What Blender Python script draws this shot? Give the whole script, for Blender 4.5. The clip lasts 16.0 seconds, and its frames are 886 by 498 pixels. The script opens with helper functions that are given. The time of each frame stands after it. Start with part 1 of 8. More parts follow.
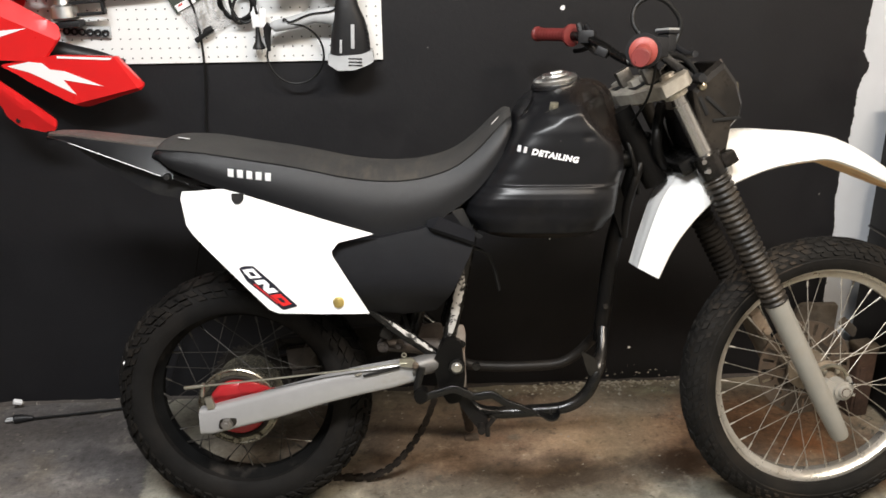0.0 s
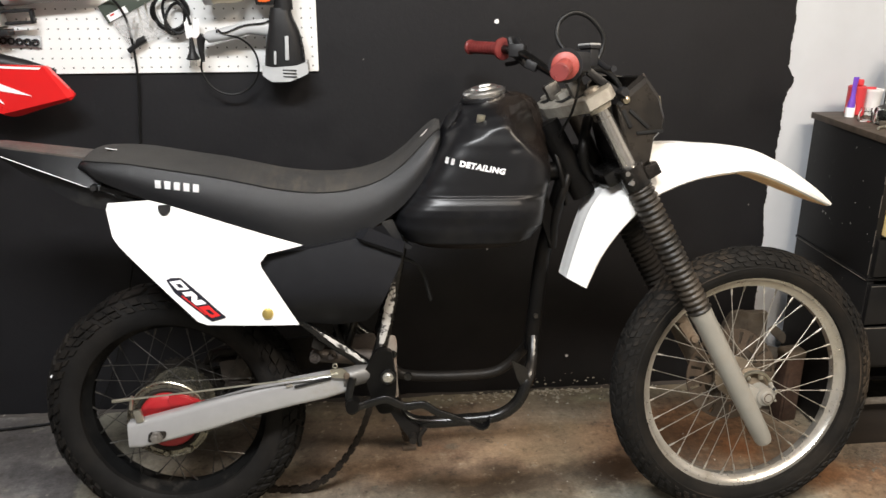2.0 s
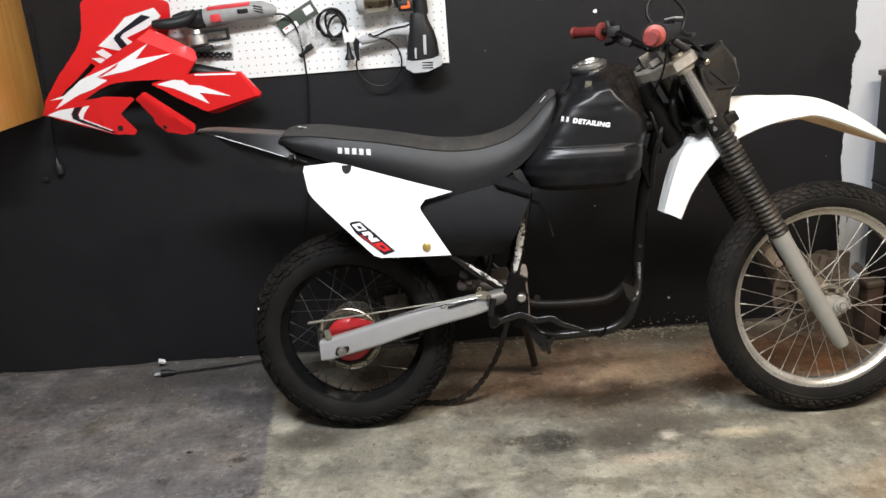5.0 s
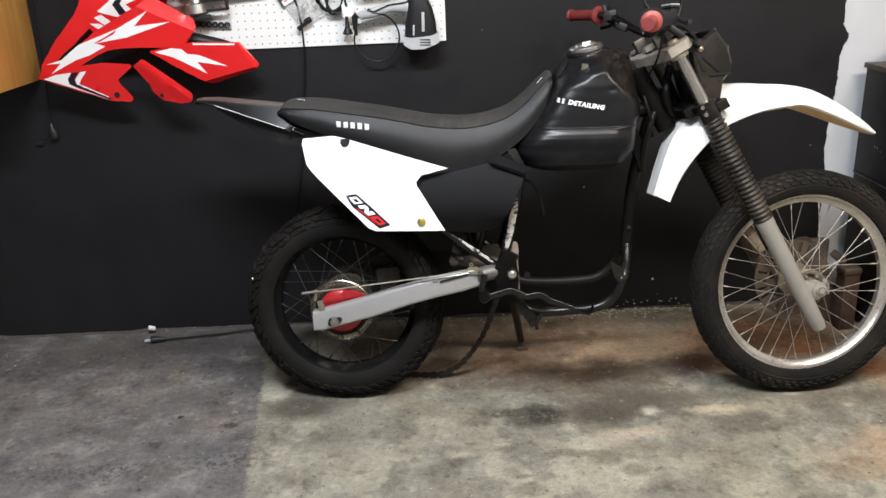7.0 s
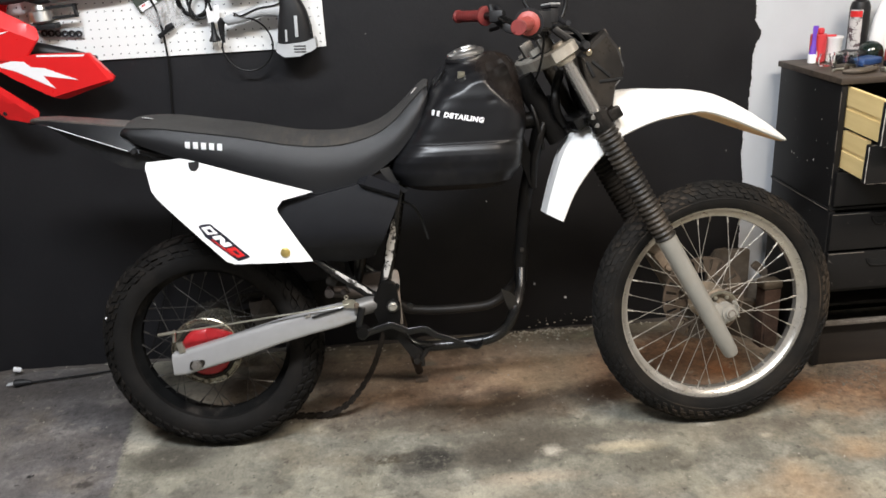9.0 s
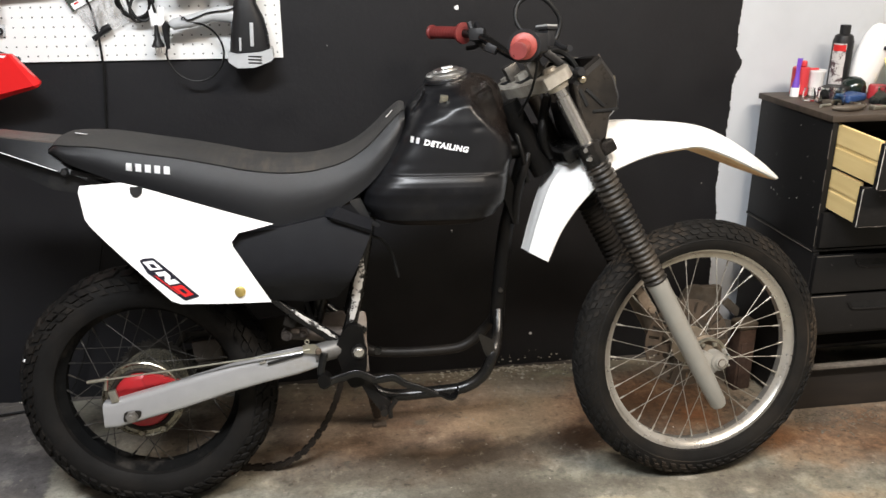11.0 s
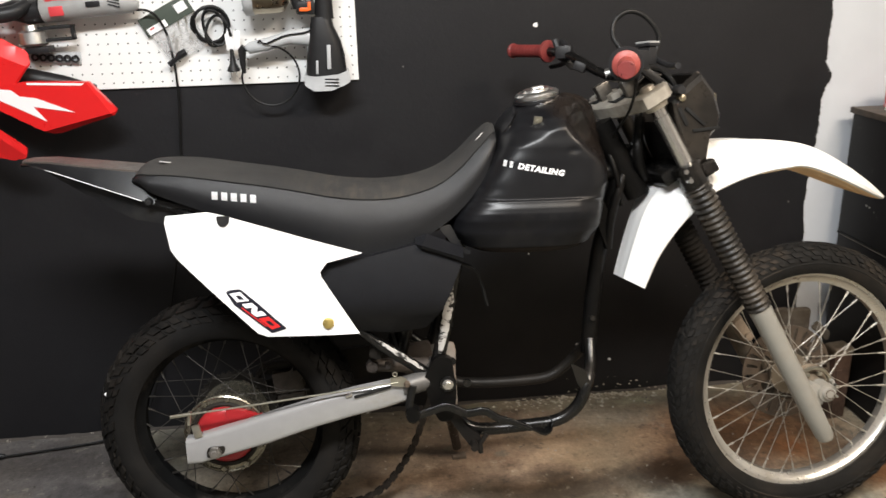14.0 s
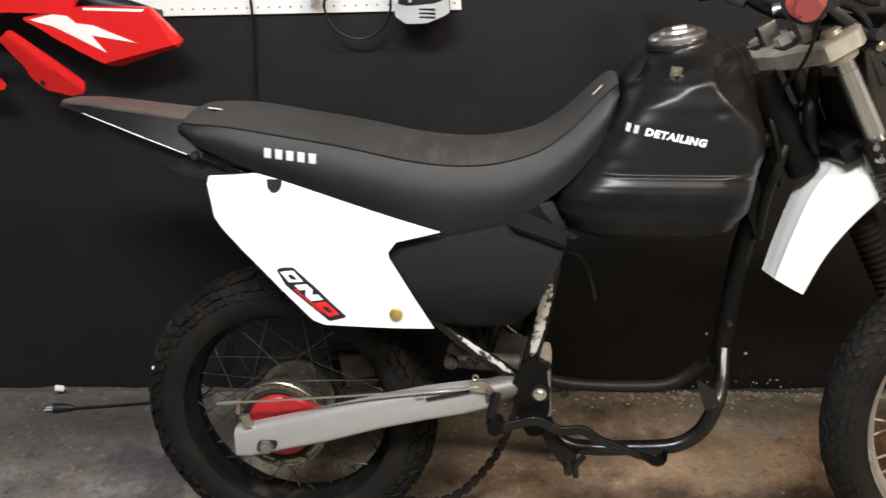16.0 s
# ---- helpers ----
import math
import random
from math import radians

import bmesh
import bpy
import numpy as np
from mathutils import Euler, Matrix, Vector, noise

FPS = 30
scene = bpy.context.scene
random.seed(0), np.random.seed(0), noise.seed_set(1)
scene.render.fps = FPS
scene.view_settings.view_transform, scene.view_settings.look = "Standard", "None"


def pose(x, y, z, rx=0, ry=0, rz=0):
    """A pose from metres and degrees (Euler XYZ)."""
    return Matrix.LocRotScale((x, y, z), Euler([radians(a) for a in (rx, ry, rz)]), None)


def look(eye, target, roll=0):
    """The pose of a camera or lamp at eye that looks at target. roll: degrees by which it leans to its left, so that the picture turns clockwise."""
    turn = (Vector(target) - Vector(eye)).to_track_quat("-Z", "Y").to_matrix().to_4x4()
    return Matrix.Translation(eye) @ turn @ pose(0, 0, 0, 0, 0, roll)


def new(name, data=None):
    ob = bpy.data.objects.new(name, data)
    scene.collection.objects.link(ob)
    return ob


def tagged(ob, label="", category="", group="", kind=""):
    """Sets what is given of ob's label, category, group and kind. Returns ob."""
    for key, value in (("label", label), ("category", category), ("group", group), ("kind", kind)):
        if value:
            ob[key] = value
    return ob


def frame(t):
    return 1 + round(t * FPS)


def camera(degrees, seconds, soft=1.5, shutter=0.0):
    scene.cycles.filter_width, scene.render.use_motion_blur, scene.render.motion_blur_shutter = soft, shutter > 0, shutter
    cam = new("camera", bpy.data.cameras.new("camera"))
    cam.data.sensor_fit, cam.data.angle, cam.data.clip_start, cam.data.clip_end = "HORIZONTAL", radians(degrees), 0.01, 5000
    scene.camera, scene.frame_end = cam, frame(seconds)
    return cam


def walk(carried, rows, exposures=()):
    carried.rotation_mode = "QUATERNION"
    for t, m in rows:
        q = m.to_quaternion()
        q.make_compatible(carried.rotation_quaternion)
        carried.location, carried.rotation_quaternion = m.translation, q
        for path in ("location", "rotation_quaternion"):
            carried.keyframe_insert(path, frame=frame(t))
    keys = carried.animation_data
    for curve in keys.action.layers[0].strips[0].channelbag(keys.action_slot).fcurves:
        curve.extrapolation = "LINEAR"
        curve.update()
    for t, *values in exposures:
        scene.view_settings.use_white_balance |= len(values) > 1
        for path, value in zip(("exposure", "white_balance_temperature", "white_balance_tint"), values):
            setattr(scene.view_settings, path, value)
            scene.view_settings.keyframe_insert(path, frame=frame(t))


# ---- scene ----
cam = camera(56.3, 16.0, shutter=0.45)
PATH = [
    (0, (0.3839, 0.1694, 1.3354), (0.5027, 2.2297, 0.5742), -0.6),
    (0.5, (0.4004, 0.1705, 1.3442), (0.6039, 2.2341, 0.6083), 0.5),
    (1, (0.4642, 0.1859, 1.3398), (0.7887, 2.2286, 0.5907), 0.2),
    (1.5, (0.4730, 0.1738, 1.3420), (0.7843, 2.2132, 0.5797), 0.2),
    (2, (0.4499, 0.1507, 1.3431), (0.6743, 2.2110, 0.6050), 0.2),
    (2.5, (0.4081, 0.0660, 1.3277), (0.7282, 2.1208, 0.6094), -0.1),
    (3, (0.4884, -0.0627, 1.3156), (0.7755, 2.0053, 0.6215), 0.1),
    (3.5, (0.5621, -0.1782, 1.2936), (0.6072, 1.8986, 0.5698), -1.8),
    (4, (0.5357, -0.2123, 1.2837), (0.5060, 1.8645, 0.5577), -5.0),
    (4.2, (0.4598, -0.2497, 1.2958), (0.4136, 1.8425, 0.6171), -5.8),
    (6.3, (0.2860, -0.3894, 1.3310), (0.2915, 1.6797, 0.5852), -1.9),
    (6.5, (0.2926, -0.3883, 1.3288), (0.3047, 1.6786, 0.5764), -2.3),
    (7, (0.2849, -0.4037, 1.3321), (0.3080, 1.6643, 0.5830), -2.4),
    (7.5, (0.2585, -0.4004, 1.3310), (0.2354, 1.6775, 0.6061), -2.0),
    (8, (0.2695, -0.3806, 1.3222), (0.2398, 1.7006, 0.6116), -1.9),
    (8.5, (0.4290, -0.2838, 1.2782), (0.5093, 1.7864, 0.5379), -2.5),
    (9, (0.5357, -0.1562, 1.3167), (0.6523, 1.9052, 0.5566), -3.2),
    (9.5, (0.3971, -0.0187, 1.3376), (0.4950, 2.0603, 0.6259), -3.9),
    (9.7, (0.3542, 0.0484, 1.3376), (0.5929, 2.0988, 0.5764), -2.8),
    (11.8, (0.4675, 0.0858, 1.3167), (0.7711, 2.1406, 0.5940), 0.8),
    (12, (0.4543, 0.0891, 1.3255), (0.6754, 2.1626, 0.6248), 0.5),
    (12.5, (0.4455, 0.0891, 1.3299), (0.6380, 2.1835, 0.6842), -0.1),
    (13, (0.4631, 0.0880, 1.3299), (0.8118, 2.1604, 0.6776), -0.1),
    (13.5, (0.4125, 0.1089, 1.3310), (0.7590, 2.1714, 0.6490), -0.6),
    (14, (0.3157, 0.1760, 1.3255), (0.5511, 2.2451, 0.6160), -1.4),
    (14.5, (0.3971, 0.3465, 1.3112), (0.5808, 2.4134, 0.5808), 0.1),
    (15, (0.4763, 0.5126, 1.2991), (0.5236, 2.5586, 0.4928), -1.3),
    (15.5, (0.4763, 0.5599, 1.2903), (0.3828, 2.5696, 0.4015), -2.1),
    (16, (0.4103, 0.5335, 1.2980), (0.2970, 2.5454, 0.4158), -1.7),
]
# the film's own drift of exposure and white balance
TONE = [(0.0, 0.03, 6500, 10), (1.0, 0.07, 6500, 10), (3.0, 0.07, 6500, 10), (4.0, 0.03, 6480, 10), (5.2, -0.02, 6200, 10), (8.8, -0.02, 6150, 10), (9.6, 0.02, 6250, 10), (12.0, 0.07, 6350, 10), (13.5, 0.05, 6500, 10), (15.0, 0.02, 6500, 10), (16.0, 0.02, 6500, 10)]
walk(cam, [(t, look(eye, target, roll)) for t, eye, target, roll in PATH], TONE)

# ---- world and lights ----
world = bpy.data.worlds.new("world")
scene.world = world
world.use_nodes = True
world.node_tree.nodes["Background"].inputs[0].default_value = (0.8, 0.85, 1.0, 1)
world.node_tree.nodes["Background"].inputs[1].default_value = 0.05
scene.view_settings.exposure = 0.0
ROOM = (-3.2, 3.6, -2.8, 2.51, 2.75)      # x0, x1, y0, y1, ceiling height


def area_lamp(name, place, size_x, size_y, watts, colour):
    data = bpy.data.lights.new(name, "AREA")
    data.shape, data.size, data.size_y, data.energy, data.color = "RECTANGLE", size_x, size_y, watts, colour
    ob = new(name, data)
    ob.matrix_world = pose(*place)
    return ob


# inferred ceiling lamps, out of view; four-tube width chosen to soften shadows
TUBES = [(0.05, 0.40, 2.66), (1.80, 0.45, 2.66)]
area_lamp("tube_light", (TUBES[0][0], TUBES[0][1], 2.60), 1.2, 0.36, 112, (0.965, 0.985, 1.0))
area_lamp("tube_light", (TUBES[1][0], TUBES[1][1], 2.60), 1.2, 0.36, 92, (1.0, 0.86, 0.70))


# ---- materials ----
class Nodes:
    """A small helper round one material's node tree."""

    def __init__(self, name):
        self.mat = bpy.data.materials.new(name)
        self.mat.use_nodes = True
        self.tree = self.mat.node_tree
        self.bsdf = self.tree.nodes["Principled BSDF"]
        self.coord = None

    def add(self, kind, **values):
        node = self.tree.nodes.new(kind)
        for key, value in values.items():
            node.inputs[key].default_value = value
        return node

    def link(self, a, b):
        self.tree.links.new(a, b)

    def where(self):
        if self.coord is None:
            self.coord = self.tree.nodes.new("ShaderNodeTexCoord").outputs["Object"]
        return self.coord

    def noise(self, scale, detail=4.0, rough=0.6, stretch=None):
        node = self.add("ShaderNodeTexNoise", Scale=scale, Detail=detail, Roughness=rough)
        src = self.where()
        if stretch:
            m = self.add("ShaderNodeMapping")
            m.inputs["Scale"].default_value = stretch
            self.link(src, m.inputs["Vector"])
            src = m.outputs["Vector"]
        self.link(src, node.inputs["Vector"])
        return node.outputs["Fac"]

    def ramp(self, fac, stops):
        node = self.add("ShaderNodeValToRGB")
        els = node.color_ramp.elements
        while len(els) < len(stops):
            els.new(0.5)
        for el, (pos, col) in zip(els, stops):
            el.position = pos
            el.color = (*col, 1) if len(col) == 3 else col
        self.link(fac, node.inputs["Fac"])
        return node.outputs["Color"]

    def mask(self, fac, lo, hi):
        node = self.add("ShaderNodeMapRange")
        node.inputs["From Min"].default_value, node.inputs["From Max"].default_value = lo, hi
        self.link(fac, node.inputs["Value"])
        return node.outputs["Result"]

    def math(self, op, a, b):
        node = self.tree.nodes.new("ShaderNodeMath")
        node.operation = op
        for i, v in enumerate((a, b)):
            if hasattr(v, "links"):
                self.link(v, node.inputs[i])
            else:
                node.inputs[i].default_value = v
        return node.outputs[0]

    def mix(self, fac, a, b, mode="MIX"):
        node = self.tree.nodes.new("ShaderNodeMix")
        node.data_type, node.blend_type = "RGBA", mode
        for sock, v in ((node.inputs[0], fac), (node.inputs[6], a), (node.inputs[7], b)):
            if hasattr(v, "links"):
                self.link(v, sock)
            else:
                sock.default_value = (*v, 1) if isinstance(v, tuple) else v
        return node.outputs[2]

    def bump(self, height, strength, distance):
        node = self.add("ShaderNodeBump", Strength=strength, Distance=distance)
        self.link(height, node.inputs["Height"])
        self.link(node.outputs["Normal"], self.bsdf.inputs["Normal"])

    def colour(self, v):
        if hasattr(v, "links"):
            self.link(v, self.bsdf.inputs["Base Color"])
        else:
            self.bsdf.inputs["Base Color"].default_value = (*v, 1)

    def rough(self, v):
        if hasattr(v, "links"):
            self.link(v, self.bsdf.inputs["Roughness"])
        else:
            self.bsdf.inputs["Roughness"].default_value = v


def plain(name, col, rough=0.5, metal=0.0, vary=0.15, scale=18.0, dirt=None, dirt_amount=0.3, bump=0.05, coat=0.0, spec=None):
    """A surface of one colour with grain, a little wear in its gloss and, if given, dirt in patches."""
    n = Nodes(name)
    f = n.noise(scale)
    dark, light = tuple(c * (1 - vary) for c in col), tuple(min(1, c * (1 + vary)) for c in col)
    c = n.ramp(f, [(0.3, dark), (0.7, light)])
    if dirt:
        c = n.mix(n.mask(n.noise(scale * 0.35, 6, 0.7), 0.62 - dirt_amount * 0.4, 0.78), c, dirt)
    n.colour(c)
    g = n.noise(scale * 3)
    n.rough(n.ramp(g, [(0.3, (max(0.02, rough * 0.85),) * 3), (0.7, (min(1, rough * 1.15),) * 3)]))
    n.bsdf.inputs["Metallic"].default_value = metal
    n.bsdf.inputs["Coat Weight"].default_value = coat
    dark_base = max(col) < 0.035 and metal < 0.2
    n.bsdf.inputs["Specular IOR Level"].default_value = spec if spec is not None else (0.3 if dark_base else 0.5)
    if bump:
        n.bump(n.noise(scale * 12, 2), bump, 0.002)
    return n.mat


def wall_paint():
    n = Nodes("black_wall_paint")
    a, b = n.noise(1.3, 5), n.noise(22, 6, 0.7)
    c = n.ramp(a, [(0.3, (0.0072, 0.0071, 0.0086)), (0.7, (0.0114, 0.0111, 0.0128))])
    c = n.mix(n.mask(b, 0.69, 0.74), c, (0.024, 0.023, 0.024))
    c = n.mix(n.mask(n.noise(55, 2, 0.4), 0.795, 0.805), c, (0.20, 0.19, 0.18))
    n.colour(c)
    n.rough(n.ramp(n.noise(9), [(0.3, (0.48,) * 3), (0.7, (0.64,) * 3)]))
    n.bsdf.inputs["Specular IOR Level"].default_value = 0.32
    n.bump(n.noise(60, 5, 0.7), 0.25, 0.003)
    return n.mat


def floor_concrete():
    """Two slabs of old concrete with a seam, brown ground under the machine, oil, rust and worn pale spots."""
    n = Nodes("stained_concrete")
    sep = n.add("ShaderNodeSeparateXYZ")
    n.link(n.where(), sep.inputs[0])
    x, y = sep.outputs[0], sep.outputs[1]

    def shift(scale, detail, rough, amount):
        """Two offsets that bend the outlines of the stains."""
        node = n.add("ShaderNodeTexNoise", Scale=scale, Detail=detail, Roughness=rough)
        n.link(n.where(), node.inputs["Vector"])
        parts = n.add("ShaderNodeSeparateColor")
        n.link(node.outputs["Color"], parts.inputs[0])
        return [n.math("MULTIPLY", n.math("SUBTRACT", parts.outputs[i], 0.5), amount) for i in (0, 1)]

    wide, close, crumb = shift(3.2, 4, 0.55, 0.24), shift(13, 6, 0.62, 0.085), shift(60, 5, 0.7, 0.034)
    bent = [n.math("ADD", n.math("ADD", v, wide[i]), n.math("ADD", close[i], crumb[i])) for i, v in enumerate((x, y))]
    near = [n.math("ADD", v, n.math("ADD", n.math("MULTIPLY", close[i], 0.45), crumb[i])) for i, v in enumerate((x, y))]

    big, mid, fine = n.noise(2.3, 6, 0.6), n.noise(8.5, 12, 0.68), n.noise(48, 9, 0.72)
    grain = n.noise(150, 4, 0.7)
    slab_new = n.ramp(mid, [(0.34, (0.088, 0.081, 0.065)), (0.41, (0.140, 0.132, 0.108)), (0.52, (0.180, 0.172, 0.143)), (0.64, (0.266, 0.256, 0.213))])
    slab_old = n.ramp(mid, [(0.34, (0.064, 0.059, 0.059)), (0.42, (0.106, 0.099, 0.098)), (0.54, (0.142, 0.133, 0.131)), (0.66, (0.212, 0.199, 0.190))])
    seam = n.math("ADD", n.math("ADD", x, n.math("ADD", n.math("MULTIPLY", close[0], 0.5), crumb[0])), n.math("MULTIPLY", y, 0.11))
    newer = n.mask(seam, -0.090, -0.075)
    c = n.mix(newer, slab_old, slab_new)
    # blotches a hand or two wide: worn pale and trodden dark
    worn = n.noise(5.2, 5, 0.52)
    c = n.mix(n.math("MULTIPLY", n.mask(worn, 0.44, 0.38), 0.45), c, n.mix(0.65, c, (0.092, 0.083, 0.068)))
    c = n.mix(n.math("MULTIPLY", n.math("MULTIPLY", n.mask(worn, 0.50, 0.56), newer), 0.55), c, (0.300, 0.287, 0.226))
    # broad clouds: dusky and warm
    c = n.mix(n.math("MULTIPLY", n.mask(big, 0.50, 0.34), 0.5), c, n.mix(0.6, c, (0.085, 0.076, 0.064)))
    c = n.mix(n.math("MULTIPLY", n.mask(n.noise(3.1, 8, 0.62), 0.52, 0.68), 0.5), c, n.mix(0.55, c, (0.31, 0.255, 0.175)))

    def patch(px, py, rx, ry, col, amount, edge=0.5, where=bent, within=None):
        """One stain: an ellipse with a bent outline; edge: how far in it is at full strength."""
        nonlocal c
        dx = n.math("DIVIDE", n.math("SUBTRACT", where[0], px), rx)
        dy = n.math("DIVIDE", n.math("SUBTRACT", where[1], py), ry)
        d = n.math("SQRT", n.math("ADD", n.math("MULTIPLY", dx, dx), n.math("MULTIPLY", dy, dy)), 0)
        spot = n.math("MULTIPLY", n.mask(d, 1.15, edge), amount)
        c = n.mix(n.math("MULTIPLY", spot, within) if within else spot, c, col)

    # brown ground under the machine and along the wall
    ground = n.ramp(n.noise(10, 10, 0.68), [(0.34, (0.066, 0.040, 0.025)), (0.44, (0.138, 0.087, 0.056)), (0.54, (0.184, 0.120, 0.079)), (0.66, (0.285, 0.198, 0.130))])
    rusty = n.ramp(n.noise(12, 10, 0.68), [(0.34, (0.075, 0.038, 0.021)), (0.48, (0.155, 0.083, 0.045)), (0.58, (0.215, 0.120, 0.066)), (0.70, (0.310, 0.200, 0.118))])
    patch(0.70, 2.22, 0.80, 0.31, ground, 0.88, 0.5)
    patch(1.42, 2.20, 0.46, 0.30, rusty, 0.85, 0.4)
    patch(0.30, 2.28, 0.34, 0.16, (0.098, 0.086, 0.072), 0.7, 0.3)
    patch(0.98, 2.20, 0.24, 0.12, (0.335, 0.238, 0.150), 0.75, 0.1)
    patch(0.66, 2.19, 0.13, 0.05, (0.150, 0.088, 0.054), 0.6, 0.1)
    patch(1.02, 2.36, 0.26, 0.08, (0.215, 0.165, 0.115), 0.6, 0.1)
    patch(0.99, 2.10, 0.09, 0.08, (0.36, 0.275, 0.180), 0.6, 0.1)
    patch(1.06, 2.29, 0.12, 0.08, (0.30, 0.225, 0.145), 0.55, 0.1)
    patch(1.19, 2.435, 0.08, 0.035, (0.42, 0.40, 0.27), 0.7, 0.2)
    patch(0.22, 2.13, 0.06, 0.06, (0.225, 0.180, 0.125), 0.6, 0.2)
    patch(0.41, 2.20, 0.10, 0.09, (0.125, 0.088, 0.058), 0.6, 0.2)
    patch(0.80, 2.29, 0.08, 0.07, (0.105, 0.078, 0.054), 0.6, 0.2)
    patch(1.10, 2.36, 0.13, 0.07, (0.300, 0.255, 0.190), 0.6, 0.1)
    # oil: the blot by the front tyre, the long band under the frame, the grey pool before it
    patch(1.125, 2.04, 0.135, 0.100, (0.034, 0.018, 0.010), 0.95, 0.3)
    patch(1.135, 2.045, 0.090, 0.065, (0.021, 0.0115, 0.006), 0.8, 0.4, near)
    patch(0.82, 2.02, 0.27, 0.105, (0.042, 0.031, 0.022), 0.92, 0.3)
    patch(0.812, 2.08, 0.052, 0.034, (0.040, 0.028, 0.019), 0.8, 0.3, near)
    patch(0.48, 1.96, 0.20, 0.075, (0.092, 0.078, 0.062), 0.75, 0.2)
    patch(0.85, 1.83, 0.26, 0.10, (0.088, 0.077, 0.062), 0.82, 0.3)
    patch(0.77, 1.75, 0.125, 0.075, (0.058, 0.051, 0.042), 0.88, 0.45, near)
    patch(1.20, 1.83, 0.22, 0.045, (0.080, 0.070, 0.058), 0.75, 0.2)
    patch(1.03, 1.66, 0.15, 0.055, (0.140, 0.131, 0.106), 0.5, 0.1)
    # speckled grey stain and its brown tail
    gaps = n.mask(n.noise(40, 6, 0.65), 0.40, 0.52)
    patch(0.565, 1.762, 0.100, 0.075, (0.062, 0.057, 0.049), 0.85, 0.7, near)
    patch(0.585, 1.765, 0.075, 0.060, (0.030, 0.028, 0.025), 0.85, 0.6, near, gaps)
    patch(0.465, 1.785, 0.085, 0.030, (0.058, 0.047, 0.033), 0.85, 0.5, near, gaps)
    # rust
    patch(1.40, 2.15, 0.17, 0.13, (0.120, 0.062, 0.032), 0.8, 0.2)
    patch(1.53, 2.10, 0.08, 0.07, (0.190, 0.082, 0.036), 0.75, 0.2)
    patch(1.70, 1.95, 0.14, 0.085, (0.185, 0.095, 0.048), 0.8, 0.2)
    patch(1.76, 1.85, 0.10, 0.045, (0.290, 0.190, 0.110), 0.6, 0.2)
    patch(2.00, 1.96, 0.42, 0.20, rusty, 0.85, 0.4)
    patch(1.87, 2.07, 0.12, 0.07, (0.110, 0.099, 0.085), 0.7, 0.2)
    patch(2.10, 1.98, 0.26, 0.09, (0.075, 0.060, 0.047), 0.7, 0.2)
    patch(1.62, 1.80, 0.16, 0.05, (0.085, 0.066, 0.050), 0.6, 0.2)
    patch(1.75, 1.655, 0.11, 0.055, (0.340, 0.220, 0.125), 0.6, 0.1)
    patch(1.45, 1.46, 0.24, 0.09, (0.300, 0.205, 0.122), 0.5, 0.1)
    # dusky, tan and washed ground before the wheel
    patch(1.171, 1.679, 0.145, 0.084, (0.108, 0.099, 0.078), 0.75, 0.3)
    patch(0.864, 1.860, 0.197, 0.107, (0.085, 0.074, 0.058), 0.7, 0.3)
    patch(1.465, 1.787, 0.209, 0.067, (0.118, 0.102, 0.082), 0.7, 0.2)
    patch(1.494, 1.543, 0.102, 0.081, (0.330, 0.235, 0.150), 0.6, 0.2)
    patch(0.719, 1.626, 0.180, 0.044, (0.345, 0.318, 0.250), 0.6, 0.3)
    patch(1.104, 1.758, 0.097, 0.023, (0.385, 0.340, 0.255), 0.75, 0.3, near)
    patch(1.366, 1.820, 0.036, 0.012, (0.42, 0.39, 0.33), 0.6, 0.2, near)
    patch(0.912, 1.765, 0.024, 0.029, (0.36, 0.335, 0.28), 0.7, 0.4, near)
    patch(1.507, 1.737, 0.025, 0.016, (0.40, 0.36, 0.28), 0.6, 0.3, near)
    patch(1.702, 1.970, 0.083, 0.061, (0.165, 0.082, 0.040), 0.75, 0.3, near)
    patch(0.701, 2.392, 0.039, 0.073, (0.062, 0.044, 0.028), 0.7, 0.4, near)
    patch(0.840, 2.303, 0.022, 0.034, (0.070, 0.050, 0.033), 0.7, 0.4, near)
    patch(0.962, 2.173, 0.073, 0.031, (0.225, 0.170, 0.110), 0.5, 0.1, near)
    # pale worn spots
    patch(0.84, 1.643, 0.15, 0.034, (0.400, 0.330, 0.250), 0.65, 0.1, near)
    patch(1.13, 1.745, 0.11, 0.030, (0.410, 0.355, 0.250), 0.7, 0.1, near)
    patch(0.914, 1.756, 0.034, 0.022, (0.420, 0.385, 0.320), 0.7, 0.2, near)
    patch(0.34, 1.582, 0.055, 0.022, (0.390, 0.360, 0.290), 0.6, 0.1, near)
    patch(0.143, 1.855, 0.080, 0.045, (0.270, 0.245, 0.195), 0.5, 0.1)
    patch(-0.037, 1.60, 0.17, 0.10, (0.305, 0.292, 0.230), 0.6, 0.1, bent, newer)
    patch(-0.250, 2.06, 0.065, 0.15, (0.360, 0.338, 0.278), 0.95, 0.85, near, newer)
    # grime by the seam
    patch(0.0, 1.72, 0.13, 0.34, (0.150, 0.140, 0.118), 0.5, 0.1)
    # darker ground left of the rear tyre
    patch(-0.155, 1.875, 0.150, 0.085, (0.070, 0.064, 0.053), 0.88, 0.45, near, newer)
    patch(-0.200, 2.045, 0.035, 0.050, (0.030, 0.029, 0.022), 0.85, 0.4, near)
    # the old slab: darker near the wall, scuffs, a ring of pits
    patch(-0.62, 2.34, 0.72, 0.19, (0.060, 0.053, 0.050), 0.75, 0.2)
    patch(-0.45, 2.17, 0.13, 0.060, (0.062, 0.057, 0.057), 0.75, 0.3)
